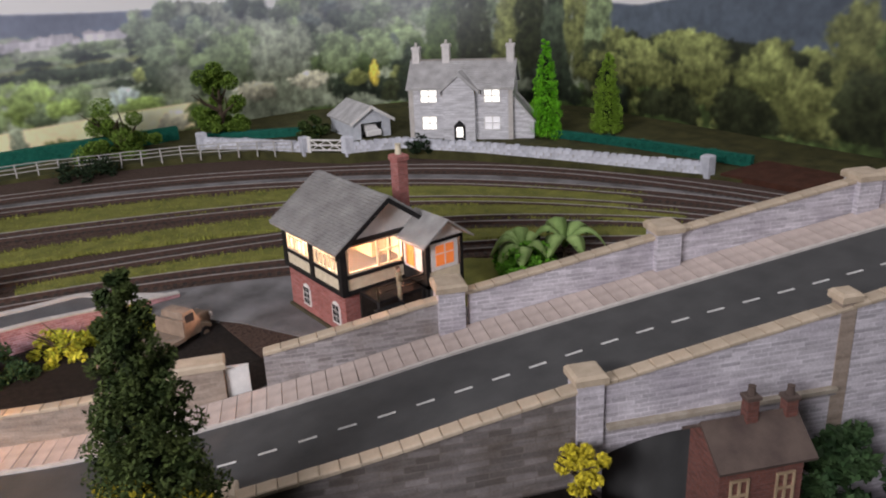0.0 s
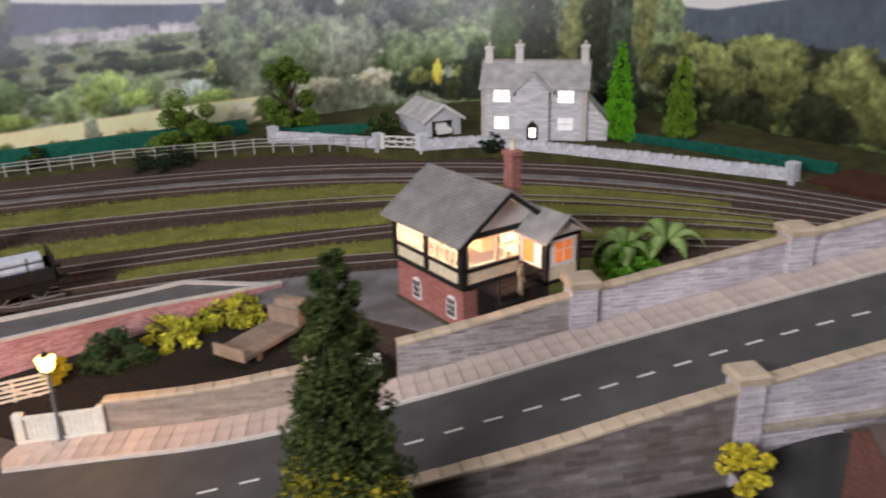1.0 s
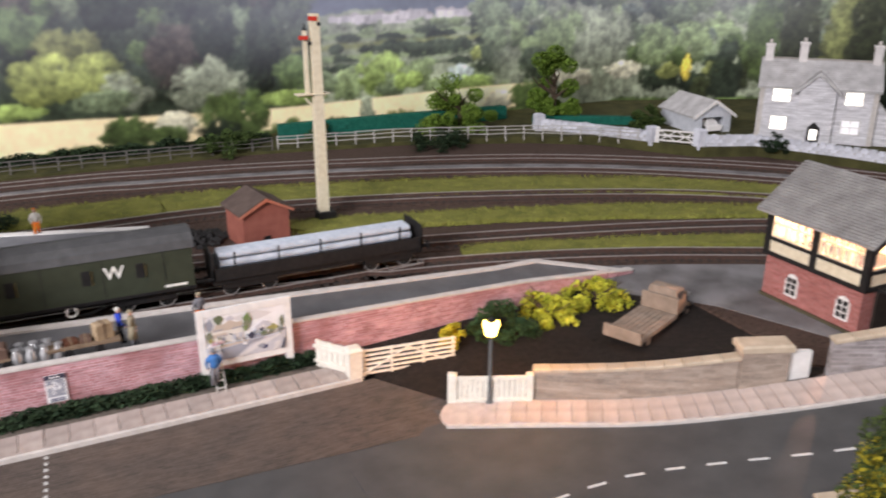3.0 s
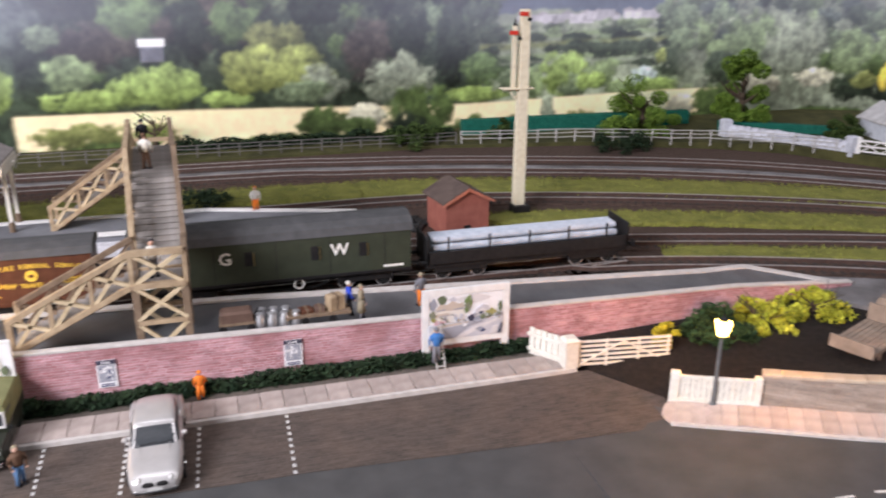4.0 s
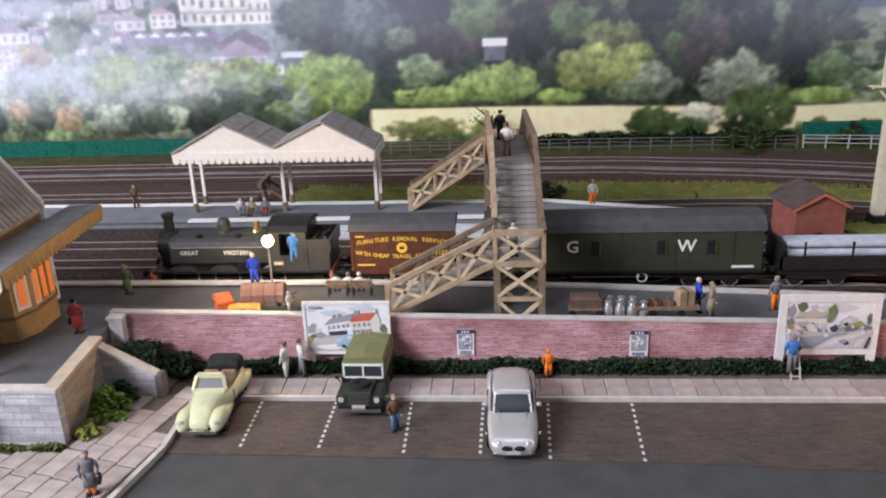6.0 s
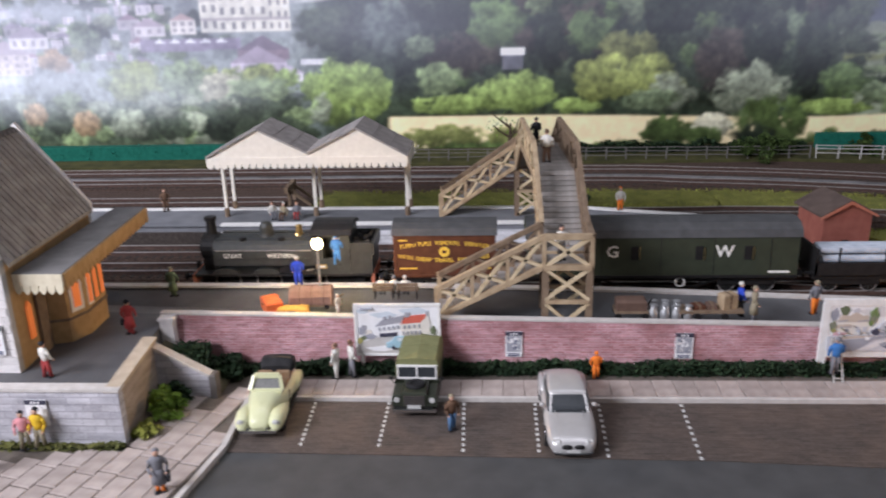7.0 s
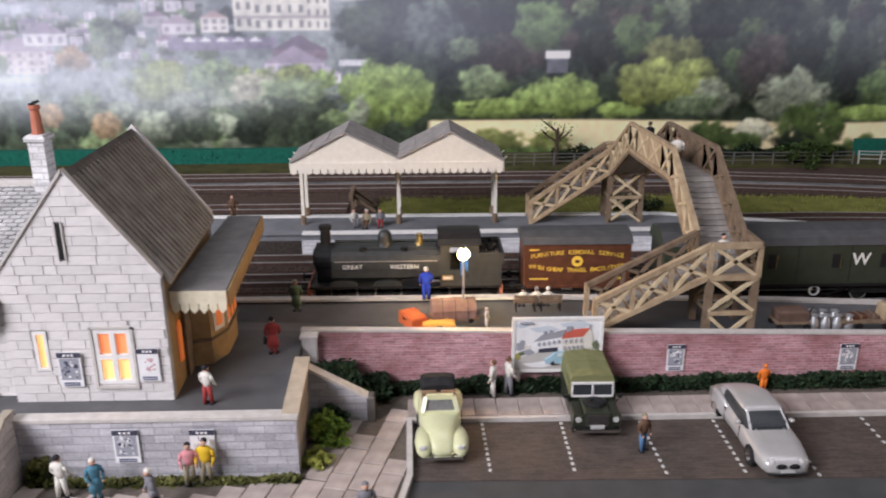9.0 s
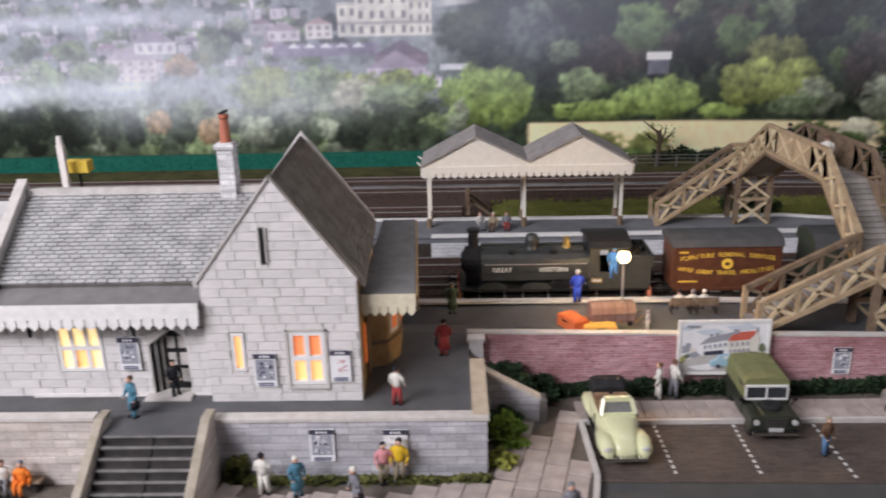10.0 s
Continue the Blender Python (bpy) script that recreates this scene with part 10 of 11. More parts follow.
def street_lamp():
    t = thing("street_lamp", 38.9, -1.55, 0.4, 0, "black street lamp with a glowing yellow lantern", "lamp")
    part("post", Shape().lathe(0, 0, [(0.28, -0.2), (0.26, 0.1), (0.14, 0.3), (0.1, 1.6), (0.09, 4.25)], 10), GREYPOST, t)
    la = part("lantern", Shape().lathe(0, 0, [(0.2, 4.3), (0.32, 4.36), (0.5, 5.06), (0.3, 5.2)], 6), BULB, t, "glowing yellow lantern")
    la.visible_shadow = False
    part("lantern_cap", Shape().lathe(0, 0, [(0.3, 5.2), (0.14, 5.32), (0.05, 5.4), (0.03, 5.55)], 6), BLACK, la)
    # plate added under the lantern to keep its light off the pavement
    part("lantern_base", Shape().lathe(0, 0, [(0.1, 4.15), (0.3, 4.24), (0.3, 4.3)], 10), BLACK, la)
    glow_lamp("street_lamp_light", 38.9, -1.55, 5.15, 0.12, (1.0, 0.40, 0.085), 0.3)


GREYPOST = material("grey_lamp_post", [(0.10, 0.10, 0.10), (0.17, 0.17, 0.17)], 300, 4, 0.6, bump=0.05)
street_lamp()


def platform_lamp():
    t = thing("platform_lamp", -4.9, 11.0, 3.3, 0, "thin grey platform lamp with a bright globe", "lamp")
    part("post", Shape().lathe(0, 0, [(0.2, 0), (0.18, 0.2), (0.08, 0.3), (0.06, 3.9)], 8), RAIL, t)
    part("globe", Shape().ball(0, 0, 4.15, 0.38), BULB2, t, "bright white globe").visible_shadow = False
    part("finial", Shape().lathe(0, 0, [(0.16, 4.42), (0.05, 4.6), (0.02, 4.75)], 8), BLACK, t)
    glow_lamp("platform_lamp_light", -4.9, 11.0, 7.45, 0.2, (1.0, 0.66, 0.34), 0.25)


platform_lamp()


def bracket_signal():
    t = thing("bracket_signal", 39.85, 30.6, 1.6, 0, "tall cream bracket signal post with red arms", "railway signal")
    part("main_post", Shape().loft([[(x * w, y * w, z) for x, y in ((-1, -1), (1, -1), (1, 1), (-1, 1))] for w, z in ((0.44, -0.3), (0.42, 10.0), (0.36, 17.7))]), CREAM, t)
    part("base_box", Shape().cham(-0.6, -0.8, -0.2, 0.9, 0.6, 0.9, 0.06), BLACK, t)
    part("bracket", Shape().bar((-0.2, 0, 9.9), (-1.1, 0, 10.9), 0.16).bar((-1.7, 0, 11.1), (0.7, 0, 11.1), 0.26, 0.16), CREAM, t)
    part("bracket_deck", Shape().box(-1.9, -0.5, 11.18, 0.9, 0.5, 11.26), CREAM, t)
    d = part("side_post", Shape().bar((-0.85, 0, 11.26), (-0.85, 0, 16.4), 0.34), CREAM, t)
    part("finial", Shape().lathe(-0.85, 0, [(0.2, 16.4), (0.1, 16.6), (0.03, 17.0)], 8), BLACK, d)
    for x, z in ((-0.85, 15.7), (0, 17.2)):
        a = part("signal_arm", Shape().slab([(x - 0.62, z), (x + 0.15, z - 0.03), (x + 0.15, z + 0.3), (x - 0.62, z + 0.34)], "y", -0.45, -0.38), RED_ARM, t, "small red signal arm")
        part("spectacle", Shape().tube((x + 0.28, -0.45, z - 0.3), (x + 0.28, -0.35, z - 0.3), 0.17, n=12), BLACK, a)
    part("ladder", Shape().bar((0.5, 0.3, 0), (0.4, 0.3, 17), 0.07).bar((0.5, 0.6, 0), (0.4, 0.6, 17), 0.07), CREAM, t)


RED_ARM = material("signal_red", [(0.5, 0.03, 0.02), (0.62, 0.06, 0.04)], 200, 4, 0.5, bump=0)
bracket_signal()


def brick_hut():
    t = thing("platelayers_hut", 31.7, 25.7, 1.6, 8, "small red brick hut with a dark pitched roof", "hut")
    part("wall", Shape().slab([(0, -0.1), (3.9, -0.1), (3.9, 2.9), (1.95, 3.9), (0, 2.9)], "y", 0, 3.9), HUT, t)
    for s in (-1, 1):
        part("roof_slope", Shape().slab([(1.95, 4.05), (1.95 + s * 2.3, 2.85), (1.95 + s * 2.3, 3.0), (1.95, 4.22)], "y", -0.25, 4.15), BROWN_ROOF, t)
        part("bargeboard", Shape().slab([(1.95, 4.1), (1.95 + s * 2.3, 2.9), (1.95 + s * 2.3, 2.7), (1.95, 3.85)], "y", -0.3, -0.22), TERRACOTTA, t)
    part("door", Shape().box(1.6, -0.06, 0, 2.2, 0.02, 0.9), BLACK, t)


BROWN_ROOF = material("brown_felt_roof", [(0.07, 0.05, 0.045), (0.12, 0.09, 0.075)], 100, 8, 0.9, bump=0.2)
HUT = material("red_hut_plaster", [(0.25, 0.08, 0.06), (0.34, 0.12, 0.088)], 120, 6, 0.8, bump=0.1)
brick_hut()
t = thing("coal_heap", 28.5, 30.0, 1.6, 0, "dark heap of coal and scrap beside the hut", "heap")
rnd = random.Random(77)
s = Shape()
for k in range(140):
    a, q = rnd.uniform(0, 6.283), math.sqrt(rnd.random()) * 2.2
    s.ball(math.cos(a) * q * 1.3, math.sin(a) * q, 0.1 + 0.7 * (1 - q / 2.2) * rnd.random(), rnd.uniform(0.15, 0.35), 0.8, 5)
tagged(part("coal", s, BLACK, t), kind="stuff")

t = thing("buffer_stop", -14.0, 41.2, 1.75, 0, "dark timber buffer stop at the end of the siding", "buffer stop")
part("beam", Shape().box(-0.2, -1.7, 1.3, 0.2, 1.7, 1.9), TIMBER_DARK, t)
for y in (-1.0, 1.0):
    part("upright", Shape().bar((0.1, y, 0), (0.1, y, 2.1), 0.3).bar((0.1, y, 1.6), (2.2, y, 0), 0.26), TIMBER_DARK, t)

# ---- old lorry in the yard ----
t = thing("old_lorry", 49.0, -0.2, 0.95, 24, "old brown flatbed lorry parked in the dark yard", "lorry")
LORRY = material("faded_brown_lorry", [(0.20, 0.16, 0.125), (0.31, 0.25, 0.20)], 150, 6, 0.75, bump=0.15)
part("chassis", Shape().box(0.2, -0.8, 0.5, 7.6, 0.8, 0.75), BLACK, t)
bed = part("flatbed", Shape().box(0, -1.3, 0.75, 5.0, 1.3, 0.95), LORRY, t)
for k in range(8):
    part("plank", Shape().box(0.03, -1.28 + k * 0.325, 0.95, 4.97, -1.0 + k * 0.325, 1.02), LORRY, bed)
part("tailboard", Shape().box(-0.1, -1.3, 0.7, 0.05, 1.3, 1.5), LORRY, t)
part("headboard", Shape().box(4.9, -1.3, 0.95, 5.05, 1.3, 2.1), LORRY, t)
part("cab", Shape().loft([[(5.15, -1.1, 0.7), (6.6, -1.1, 0.7), (6.6, 1.1, 0.7), (5.15, 1.1, 0.7)], [(5.15, -1.1, 1.7), (6.6, -1.1, 1.6), (6.6, 1.1, 1.6), (5.15, 1.1, 1.7)], [(5.25, -0.95, 2.5), (6.2, -0.95, 2.5), (6.2, 0.95, 2.5), (5.25, 0.95, 2.5)]]), LORRY, t, bevel=0.06)
part("cab_window", Shape().box(5.4, -1.08, 1.75, 6.1, -1.0, 2.3), CAR_GLASS, t)
part("bonnet", Shape().cham(6.5, -0.6, 0.7, 7.9, 0.6, 1.6, 0.1), LORRY, t)
for x in (1.3, 6.9):
    for y in (-1.0, 1.0):
        k = part("wheel", Shape().tube((x, y - 0.15, 0.45), (x, y + 0.15, 0.45), 0.48, n=16), TYRE, t)
        part("rim", Shape().tube((x, y - 0.17, 0.45), (x, y + 0.17, 0.45), 0.26, n=12), LORRY, k)
for y in (-0.85, 0.85):
    part("mudguard", Shape().slab([(6.2, 0.7), (6.4, 1.05), (6.9, 1.15), (7.5, 0.95), (7.6, 0.7)], "y", y - 0.2, y + 0.2), LORRY, t)
    part("headlamp", Shape().tube((7.85, y * 0.75, 1.35), (8.0, y * 0.75, 1.35), 0.17, n=10), HEADLAMP, t)

# ---- brick building on the lower line, below the road wall ----
t = thing("lower_building", 65.6, -27.9, -5.95, ANG, "dark red brick building with a brown roof below the road", "house")
# brick darkened in its colour, since the building stands in shade
part("wall", Shape().slab([(-3.3, 0), (-0.7, 0), (-0.7, 10.3), (-2.0, 11.2), (-3.3, 10.1)], "x", 1.5, 5.5), SHADED_BRICK, t)
part("roof_slope", Shape().slab([(-3.75, 9.85), (-2.0, 11.25), (-2.0, 11.42), (-3.8, 10.0)], "x", 1.2, 5.8), BROWN_ROOF, t)
part("roof_slope", Shape().slab([(-0.5, 10.15), (-2.0, 11.25), (-2.0, 11.42), (-0.45, 10.3)], "x", 1.2, 5.8), BROWN_ROOF, t)
part("ridge_tile", Shape().slab([(-2.16, 11.28), (-2.0, 11.5), (-1.84, 11.28)], "x", 1.18, 5.82), BROWN_ROOF, t)
for x, h in ((3.2, 12.6), (5.1, 12.3)):
    c = part("chimney", Shape().box(x, -2.3, 10.6, x + 0.55, -1.8, h - 0.3), SHADED_BRICK, t)
    part("chimney_cap", Shape().cham(x - 0.07, -2.37, h - 0.3, x + 0.62, -1.73, h - 0.1, 0.05).lathe(x + 0.28, -2.05, [(0.2, h - 0.1), (0.15, h + 0.25), (0.19, h + 0.3)], 8), BROWN_ROOF, c)
framed_window(t, 2.0, 2.9, 7.6, 9.2, -3.35, 2, 2, BLACK, TIMBER)
framed_window(t, 4.2, 5.1, 7.6, 9.2, -3.35, 2, 2, BLACK, TIMBER)

# ---- platform clutter ----
TRUNK_DARK = material("old_dark_leather", [(0.09, 0.055, 0.042), (0.15, 0.095, 0.072)], 150, 5, 0.7, bump=0.15)
t = thing("platform_bench", -0.35, 12.5, 3.3, 0, "brown double platform bench with a slatted back", "bench")
for x0 in (-1.4, 0.15):
    part("seat_plank", Shape().box(x0, -0.5, 0.55, x0 + 1.4, 0.05, 0.65), TIMBER_DARK, t)
    part("backrest", Shape().box(x0, -0.55, 0.7, x0 + 1.4, -0.48, 0.88).box(x0, -0.55, 0.92, x0 + 1.4, -0.48, 1.1), TIMBER_DARK, t)
    for x in (x0 + 0.1, x0 + 1.25):
        part("leg", Shape().box(x, -0.5, 0, x + 0.08, -0.42, 1.1).box(x, -0.05, 0, x + 0.08, 0.03, 0.6), BLACK, t)
for x in (14.3, 19.0):
    t = thing("luggage_trolley", x, 9.7, 3.1, 0, "brown wooden platform trolley on small wheels", "trolley", "platform trolleys")
    part("deck", Shape().box(-1.0 if x < 15 else -1.9, -0.6, 0.4, 1.0 if x < 15 else 1.9, 0.6, 0.55), TIMBER_DARK, t)
    if x < 15:
        part("load", Shape().cham(-0.9, -0.55, 0.55, 0.9, 0.5, 1.2, 0.12), TRUNK_DARK, t, "dark leather trunk")
    for dx in (-0.8, 0.8):
        part("wheel", Shape().tube((dx, -0.65, 0.22), (dx, -0.55, 0.22), 0.22, n=12), BLACK, t)
        part("wheel", Shape().tube((dx, 0.5, 0.22), (dx, 0.6, 0.22), 0.22, n=12), BLACK, t)
    part("handle", Shape().bar((1.7 if x > 15 else 0.9, 0, 0.5), (2.3 if x > 15 else 1.3, 0, 1.2), 0.07), BLACK, t)
for k, (dx, dz, c) in enumerate(((-0.1, 0.55, "sack"), (-0.9, 0.55, "crate"), (0.85, 0.55, "parcel"))):
    t = thing(c, 19.2 + dx, 9.7, 3.1 + dz, 10 * k, "brown wrapped %s on the luggage trolley" % c, "luggage")
    part("body", Shape().cham(-0.3 - 0.09 * k, -0.35, 0, 0.3 + 0.09 * k, 0.35, (0.3, 0.25, 0.95)[k], 0.07), (TRUNK_DARK, BROWN_VAN, TIMBER)[k], t)
    part("strap", Shape().box(-0.06, -0.37, 0.02, 0.06, 0.37, (0.31, 0.26, 0.96)[k]), TIMBER_DARK, t)
CHURN = material("churn_metal", [(0.42, 0.43, 0.44), (0.58, 0.59, 0.6)], 300, 4, 0.4, 0.7, bump=0.05)
for x, y in ((15.6, 9.4), (16.3, 9.4), (17.0, 9.4), (17.7, 9.4), (15.75, 10.1), (16.45, 10.1), (17.15, 10.1)):
    t = thing("milk_churn", x, y, zplat(x), 0, "dull metal milk churn standing on the platform", "milk churn", "milk churns")
    part("body", Shape().lathe(0, 0, [(0.27, 0), (0.3, 0.1), (0.3, 0.55), (0.17, 0.8), (0.17, 0.95)], 12), CHURN, t, smooth=True)
    part("lid", Shape().lathe(0, 0, [(0.22, 0.93), (0.24, 1.0), (0.1, 1.05)], 12), CHURN, t)
for nm, x, y, rz, dims, mat, lab in (("orange_trunk", -7.9, 10.3, -62, (1.75, 1.05, 0.75), material("orange_leather", [(0.62, 0.12, 0.04), (0.74, 0.2, 0.07)], 150, 5, 0.6, bump=0.1), "bright orange trunk on the platform"), ("yellow_case", -6.4, 9.6, 3, (1.9, 0.75, 0.5), material("mustard_case", [(0.58, 0.30, 0.05), (0.7, 0.4, 0.1)], 150, 5, 0.6, bump=0.1), "mustard yellow suitcase on the platform")):
    t = thing(nm, x, y, 3.3, rz, lab, "luggage")
    a, b, c = dims
    part("body", Shape().cham(-a / 2, -b / 2, 0, a / 2, b / 2, c, 0.08), mat, t)
    part("strap", Shape().box(-a / 4, -b / 2 - 0.02, 0.02, -a / 4 + 0.08, b / 2 + 0.02, c + 0.02).box(a / 4, -b / 2 - 0.02, 0.02, a / 4 + 0.08, b / 2 + 0.02, c + 0.02), mat, t)
    part("handle", Shape().bar((-0.2, -b / 2 - 0.06, c * 0.7), (0.2, -b / 2 - 0.06, c * 0.7), 0.06), BLACK, t)
t = thing("covered_barrow", -5.5, 11.0, 3.3, 4, "barrow with a round-topped load under brown canvas", "luggage")
CANVAS = material("mauve_brown_canvas", [(0.17, 0.10, 0.08), (0.27, 0.175, 0.145)], 130, 6, 0.85, bump=0.25)
load = part("canvas_load", Shape().slab([(-0.66, 0.25), (0.66, 0.25), (0.68, 0.8), (0.55, 1.15), (0.25, 1.34), (-0.15, 1.36), (-0.48, 1.18), (-0.66, 0.8)], "x", -1.35, 1.35), CANVAS, t, "round-topped brown canvas load", bevel=0.08)
for x in (-0.7, 0.05, 0.8):
    part("rope", Shape().slab([(-0.69, 0.25), (-0.69, 0.82), (-0.5, 1.21), (-0.15, 1.39), (0.26, 1.37), (0.57, 1.18), (0.71, 0.8), (0.71, 0.25)], "x", x, x + 0.05), TRUNK_DARK, load)
part("barrow", Shape().box(-1.5, -0.6, 0.14, 1.5, 0.6, 0.25).bar((1.4, -0.4, 0.2), (2.0, -0.4, 0.6), 0.07).bar((1.4, 0.4, 0.2), (2.0, 0.4, 0.6), 0.07), TIMBER_DARK, t)
for x in (-1.0, 1.0):
    part("wheel", Shape().tube((x, -0.62, 0.14), (x, -0.54, 0.14), 0.16, n=12), BLACK, t)
# ladder of the poster man
t = thing("ladder", 25.5, 7.0, 0.3, 0, "small grey ladder leaning on the hoarding", "ladder")
for x in (0, 0.5):
    part("stile", Shape().bar((x, -0.5, 0), (x, 0.6, 2.4), 0.08), FENCE, t)
for k in range(6):
    part("rung", Shape().bar((0, -0.4 + k * 0.18, 0.25 + k * 0.4), (0.5, -0.4 + k * 0.18, 0.25 + k * 0.4), 0.06), FENCE, t)
# unidentified yellow thing, built as a box on an added post
t = thing("grit_bin", -37.0, 12.2, 12.9, 0, "small yellow box seen over the station roof", "box")
part("body", Shape().cham(-0.7, -0.4, 0, 0.7, 0.4, 0.7, 0.06), YELLOW, t)
part("post", Shape().bar((0, 0, -9), (0, 0, 0.05), 0.12), BLACK, t)


# ---- painted model figures: each one plain shape ----
DRESS = {k: material("figure_paint_" + k, [tuple(c * 0.8 for c in v), v], 400, 3, 0.7, bump=0.05) for k, v in {
    "white": (0.7, 0.68, 0.62), "blue": (0.06, 0.2, 0.5), "teal": (0.08, 0.22, 0.3), "red": (0.35, 0.05, 0.05), "orange": (0.85, 0.22, 0.03), "yellow": (0.7, 0.45, 0.03), "pink": (0.65, 0.28, 0.3), "grey": (0.2, 0.2, 0.22), "green": (0.14, 0.2, 0.12), "brown": (0.14, 0.08, 0.05), "skin": (0.62, 0.38, 0.28), "black": (0.02, 0.02, 0.025), "jeans": (0.1, 0.2, 0.36), "khaki": (0.3, 0.26, 0.18), "cobalt": (0.03, 0.07, 0.5)}.items()}


def figure(x, y, z, rz, top_c, low_c, label, hair="black", h=2.25, coat=False, sit=False, lean=0.0, bag=False):
    me = bpy.data.meshes.new("model_figure")
    verts, faces, mats, keys = [], [], [], []

    def put(s, key):
        if key not in keys:
            keys.append(key)
        n = len(verts)
        verts.extend(s.v)
        faces.extend(tuple(i + n for i in f) for f in s.f)
        mats.extend([keys.index(key)] * len(s.f))

    k = h / 2.25
    b = 0.0 if not sit else -0.55
    if sit:
        put(Shape().tube((-0.14, 0, 0.62), (-0.16, -0.5, 0.6), 0.13, 0.11, 7).tube((0.14, 0, 0.62), (0.16, -0.5, 0.6), 0.13, 0.11, 7).tube((-0.16, -0.5, 0.6), (-0.16, -0.55, 0.05), 0.1, 0.08, 7).tube((0.16, -0.5, 0.6), (0.16, -0.55, 0.05), 0.1, 0.08, 7), low_c)
    elif coat:
        put(Shape().lathe(0, 0, [(0.36, 0.45), (0.3, 0.9), (0.24, 1.2)], 10, 1, 0.75), top_c)
        put(Shape().tube((-0.12, 0, 0.05), (-0.12, 0, 0.5), 0.09, 0.1, 7).tube((0.12, -0.1, 0.05), (0.12, 0, 0.5), 0.09, 0.1, 7), low_c)
    else:
        put(Shape().tube((-0.16, -0.12, 0.05), (-0.12, 0, 1.1), 0.1, 0.15, 7).tube((0.16, 0.1, 0.05), (0.12, 0, 1.1), 0.1, 0.15, 7), low_c)
    put(Shape().box(-0.26, -0.28, 0, -0.06, 0.05, 0.08).box(0.06, -0.2, 0, 0.26, 0.12, 0.08) if not sit else Shape().box(-0.26, -0.7, 0, -0.06, -0.45, 0.08).box(0.06, -0.7, 0, 0.26, -0.45, 0.08), "black")
    put(Shape().lathe(0, 0, [(0.22, 1.05 + b), (0.26, 1.3 + b), (0.33, 1.65 + b), (0.3, 1.8 + b), (0.1, 1.88 + b)], 10, 1, 0.62), top_c)
    put(Shape().tube((-0.32, 0, 1.72 + b), (-0.4, -0.08, 1.35 + b), 0.09, 0.08, 6).tube((-0.4, -0.08, 1.35 + b), (-0.3, -0.3, 1.1 + b), 0.08, 0.06, 6).tube((0.32, 0, 1.72 + b), (0.42, 0.02, 1.35 + b), 0.09, 0.08, 6).tube((0.42, 0.02, 1.35 + b), (0.36, -0.14, 1.02 + b), 0.08, 0.06, 6), top_c)
    put(Shape().ball(-0.3, -0.32, 1.07 + b, 0.07, 1, 6).ball(0.36, -0.15, 0.98 + b, 0.07, 1, 6).ball(0, -0.02, 2.05 + b, 0.155, 1.15, 8), "skin")
    put(Shape().ball(0, 0.03, 2.13 + b, 0.165, 0.9, 8), hair)
    if bag:
        put(Shape().box(0.36, -0.35, 0.62, 0.5, 0.12, 0.98), "black")
    me.from_pydata([(p[0] * k * U, p[1] * k * U, p[2] * k * U) for p in verts], [], faces)
    for q in keys:
        me.materials.append(DRESS[q])
    me.polygons.foreach_set("material_index", mats)
    me.polygons.foreach_set("use_smooth", [True] * len(faces))
    ob = new("model_figure", me)
    ob.matrix_world = pose(x * U, y * U, z * U, lean, 0, rz)
    return tagged(ob, label, "figurine", "painted model figures")


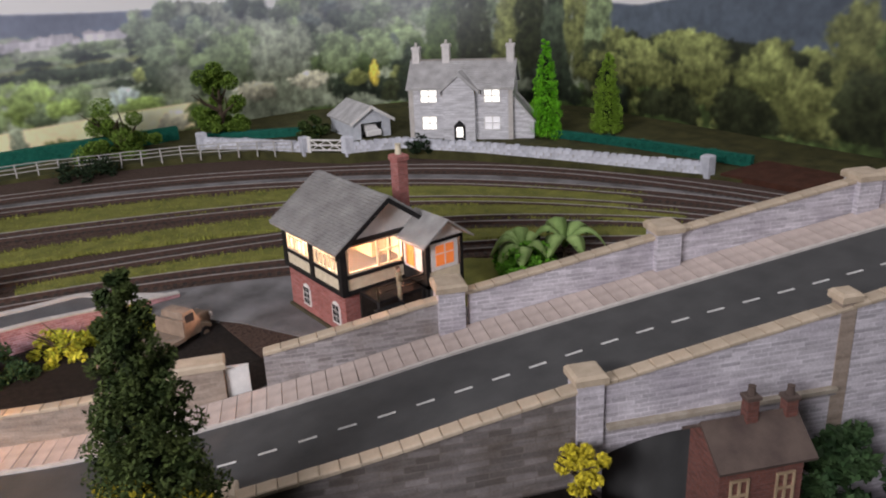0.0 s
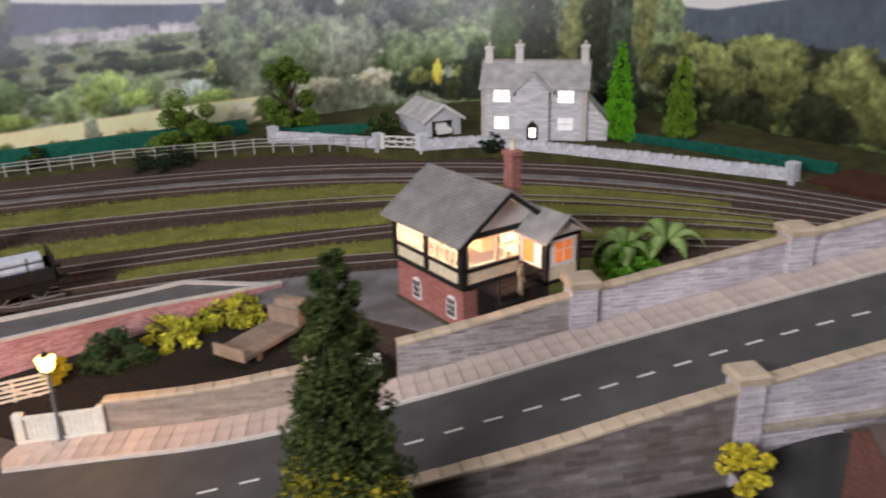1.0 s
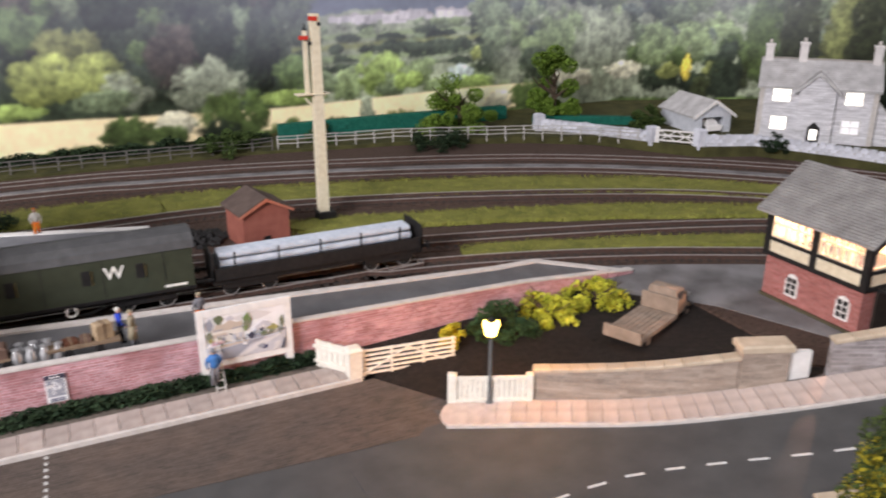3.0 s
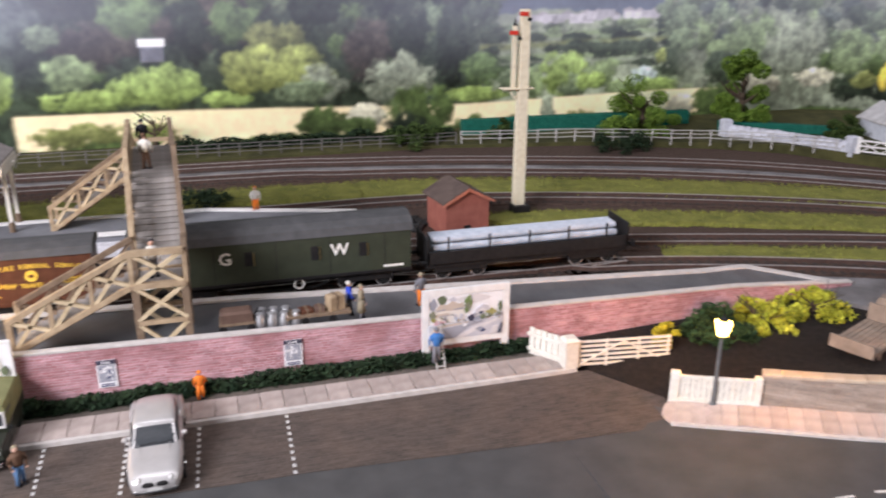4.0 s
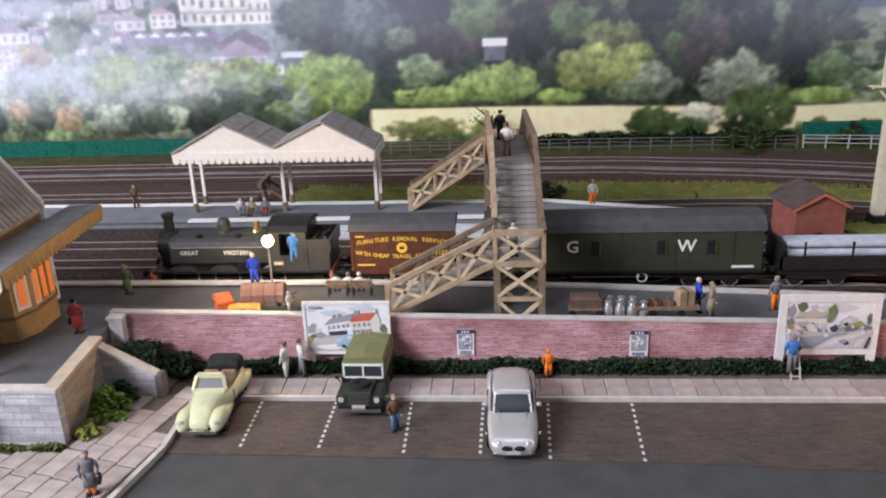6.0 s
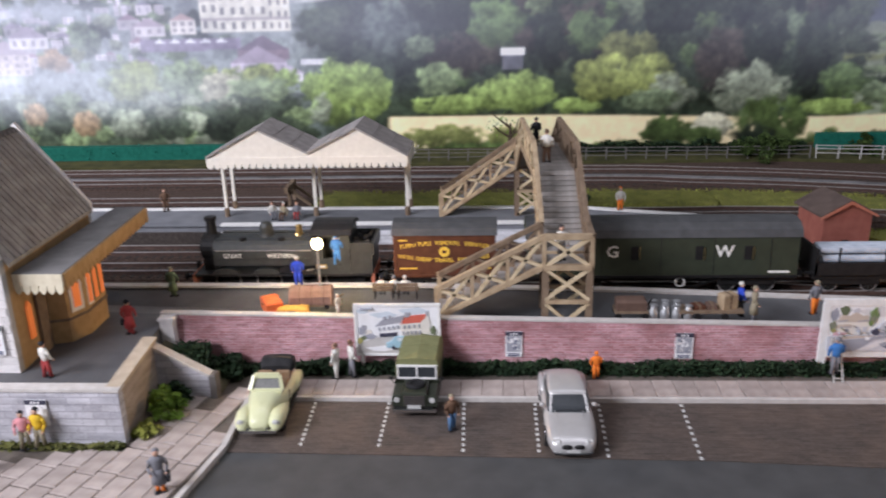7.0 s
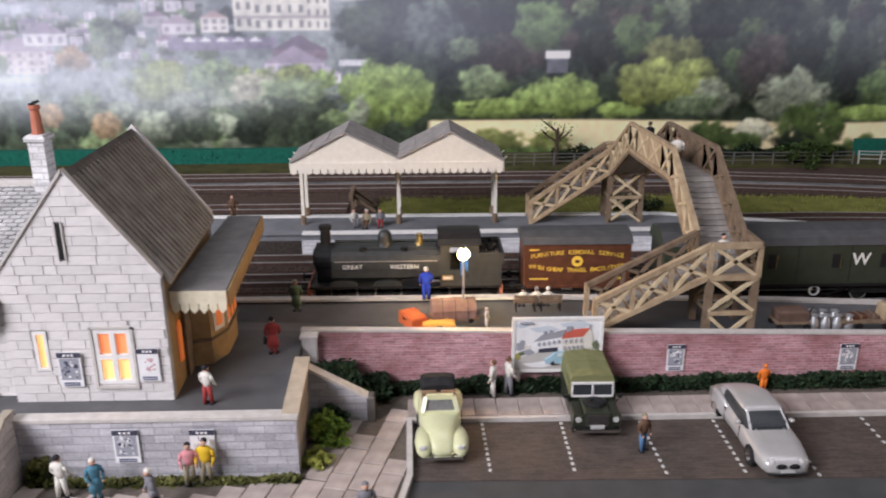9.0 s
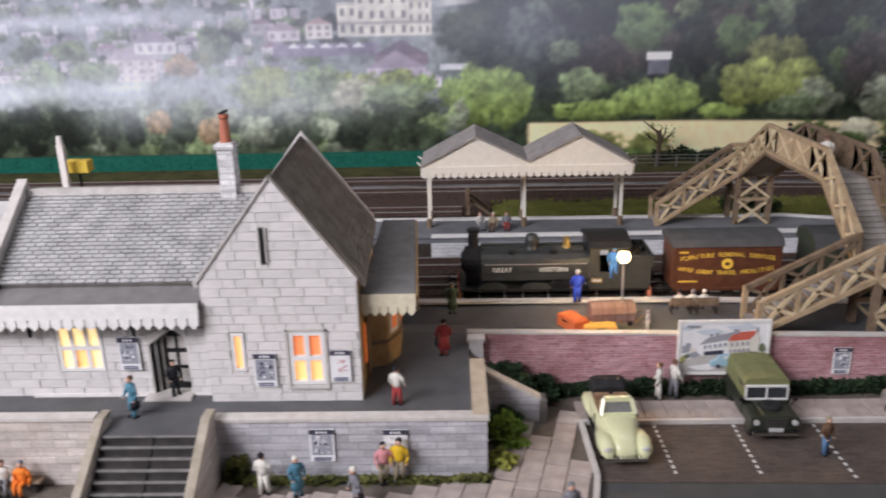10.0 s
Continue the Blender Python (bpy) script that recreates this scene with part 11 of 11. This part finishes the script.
P = 3.3
for a in ((-9.8, -4.4, 0.27, 20, "grey", "orange", "painted figurine in a grey coat carrying a bag", "grey", 2.3, True, False, 0, True),
          (-23.9, -1.8, 0.27, 160, "white", "white", "painted figurine in a pale suit on the forecourt"),
          (-22.3, -1.9, 0.27, 30, "teal", "teal", "painted figurine in a teal dress on the forecourt", "white", 2.1, True),
          (-18.3, -0.9, 0.27, 10, "pink", "khaki", "painted figurine in a pink top by the poster wall", "black", 2.2),
          (-17.55, -0.8, 0.27, -10, "yellow", "khaki", "painted figurine in a yellow coat by the poster wall", "black", 2.35),
          (-19.2, -2.9, 0.27, -60, "grey", "grey", "painted figurine in dark coat with a case on flagstones", "white", 2.3, True, False, 8, True),
          (-30.5, 0.3, P, -40, "teal", "teal", "painted figurine in a blue dress by the station door", "brown", 2.2, True, False, 0, True),
          (-17.7, 1.2, P, 150, "white", "red", "painted figurine in a white blouse beside the station", "black", 2.1),
          (-15.5, 6.7, P, 180, "red", "red", "painted figurine in a dark red coat carrying bags", "black", 2.2, True, False, 0, True),
          (-15.1, 12.6, P, 170, "green", "green", "painted figurine in a grey green coat on the platform", "khaki", 2.1, True),
          (-3.4, 7.0, 0.3, 250, "white", "white", "painted figurine in cream by the inn hoarding", "brown", 2.25),
          (-2.5, 7.2, 0.3, 110, "white", "grey", "painted figurine walking past the inn hoarding", "brown", 2.35),
          (3.75, 1.6, 0.06, 25, "brown", "jeans", "painted figurine in a brown jacket and blue jeans", "khaki", 2.1),
          (12.0, 7.0, 0.3, 180, "orange", "orange", "painted figurine in bright orange work clothes", "orange", 1.75),
          (25.5, 6.7, 0.8, 180, "blue", "grey", "painted figurine in blue climbing a small ladder", "grey", 2.3),
          (25.6, 10.7, 2.8, 200, "grey", "orange", "painted figurine in a grey jacket at the platform edge", "khaki", 2.2),
          (21.0, 10.3, 2.88, 90, "cobalt", "black", "painted figurine in a blue jacket by the trolley", "white", 2.2),
          (21.6, 9.6, 2.88, 70, "khaki", "grey", "painted figurine in a khaki coat by the trolley", "khaki", 2.2, True),
          (-7.1, 14.3, P, 180, "cobalt", "cobalt", "slim blue painted figurine at the platform edge", "white", 2.2),
          (-3.6, 9.7, P, 60, "white", "white", "small pale painted figurine beside the luggage", "white", 1.3),
          (-29.1, 2.3, P + 0.1, 30, "black", "black", "painted figurine in black in the station doorway", "black", 1.95),
          (-36.6, -1.35, 0.27, 12, "white", "grey", "seated painted figurine in a white shirt", "brown", 2.2, False, True),
          (-35.65, -1.4, 0.27, -8, "orange", "orange", "seated painted figurine in an orange suit", "grey", 2.2, False, True),
          (-1.15, 12.22, P + 0.1, 186, "white", "grey", "seated painted figurine on the platform bench", "black", 1.95, False, True),
          (-0.35, 12.22, P + 0.1, 176, "white", "brown", "seated painted figurine on the platform bench", "grey", 1.95, False, True),
          (0.35, 12.22, P + 0.1, 181, "white", "grey", "seated painted figurine on the platform bench", "white", 1.95, False, True),
          (10.1, 10.3, 6.55, 10, "white", "grey", "painted figurine in white on the footbridge landing", "black", 2.2),
          (9.75, 19.2, 10.56, 160, "white", "brown", "painted figurine in a pale shirt on the footbridge", "brown", 2.3),
          (9.3, 24.6, 10.56, 200, "black", "black", "painted figurine in black on the bridge's level span", "black", 2.2),
          (-13.0, 30.5, P, 30, "white", "grey", "painted figurine under the island canopy", "brown", 2.0, False, True),
          (-11.9, 30.2, P, -20, "khaki", "brown", "painted figurine in khaki under the island canopy", "white", 2.0, False, True),
          (-10.8, 30.4, P, 0, "grey", "red", "painted figurine in grey under the island canopy", "brown", 2.0, False, True),
          (17.0, 32.0, P, 0, "white", "orange", "painted figurine in orange trousers on the island platform", "orange", 2.1),
          (-23.4, 33.0, P, 20, "brown", "brown", "painted figurine in brown on the island platform", "brown", 2.1),
          (-4.6, 15.55, 4.4, 160, "blue", "blue", "painted blue figurine leaning from the locomotive cab", "blue", 2.2),
          (64.6, -9.0, 4.7, 40, "khaki", "khaki", "painted figurine on the signal box steps", "brown", 2.2)):
    figure(*a)
t = thing("forecourt_bench", -36.1, -1.15, 0.2, 0, "low wooden bench against the pale stone wall", "bench")
part("seat", Shape().box(-1.3, -0.35, 0.5, 1.3, 0.25, 0.6), TIMBER_DARK, t)
for x in (-1.1, 1.0):
    part("leg", Shape().box(x, -0.3, 0, x + 0.1, 0.2, 0.5), BLACK, t)
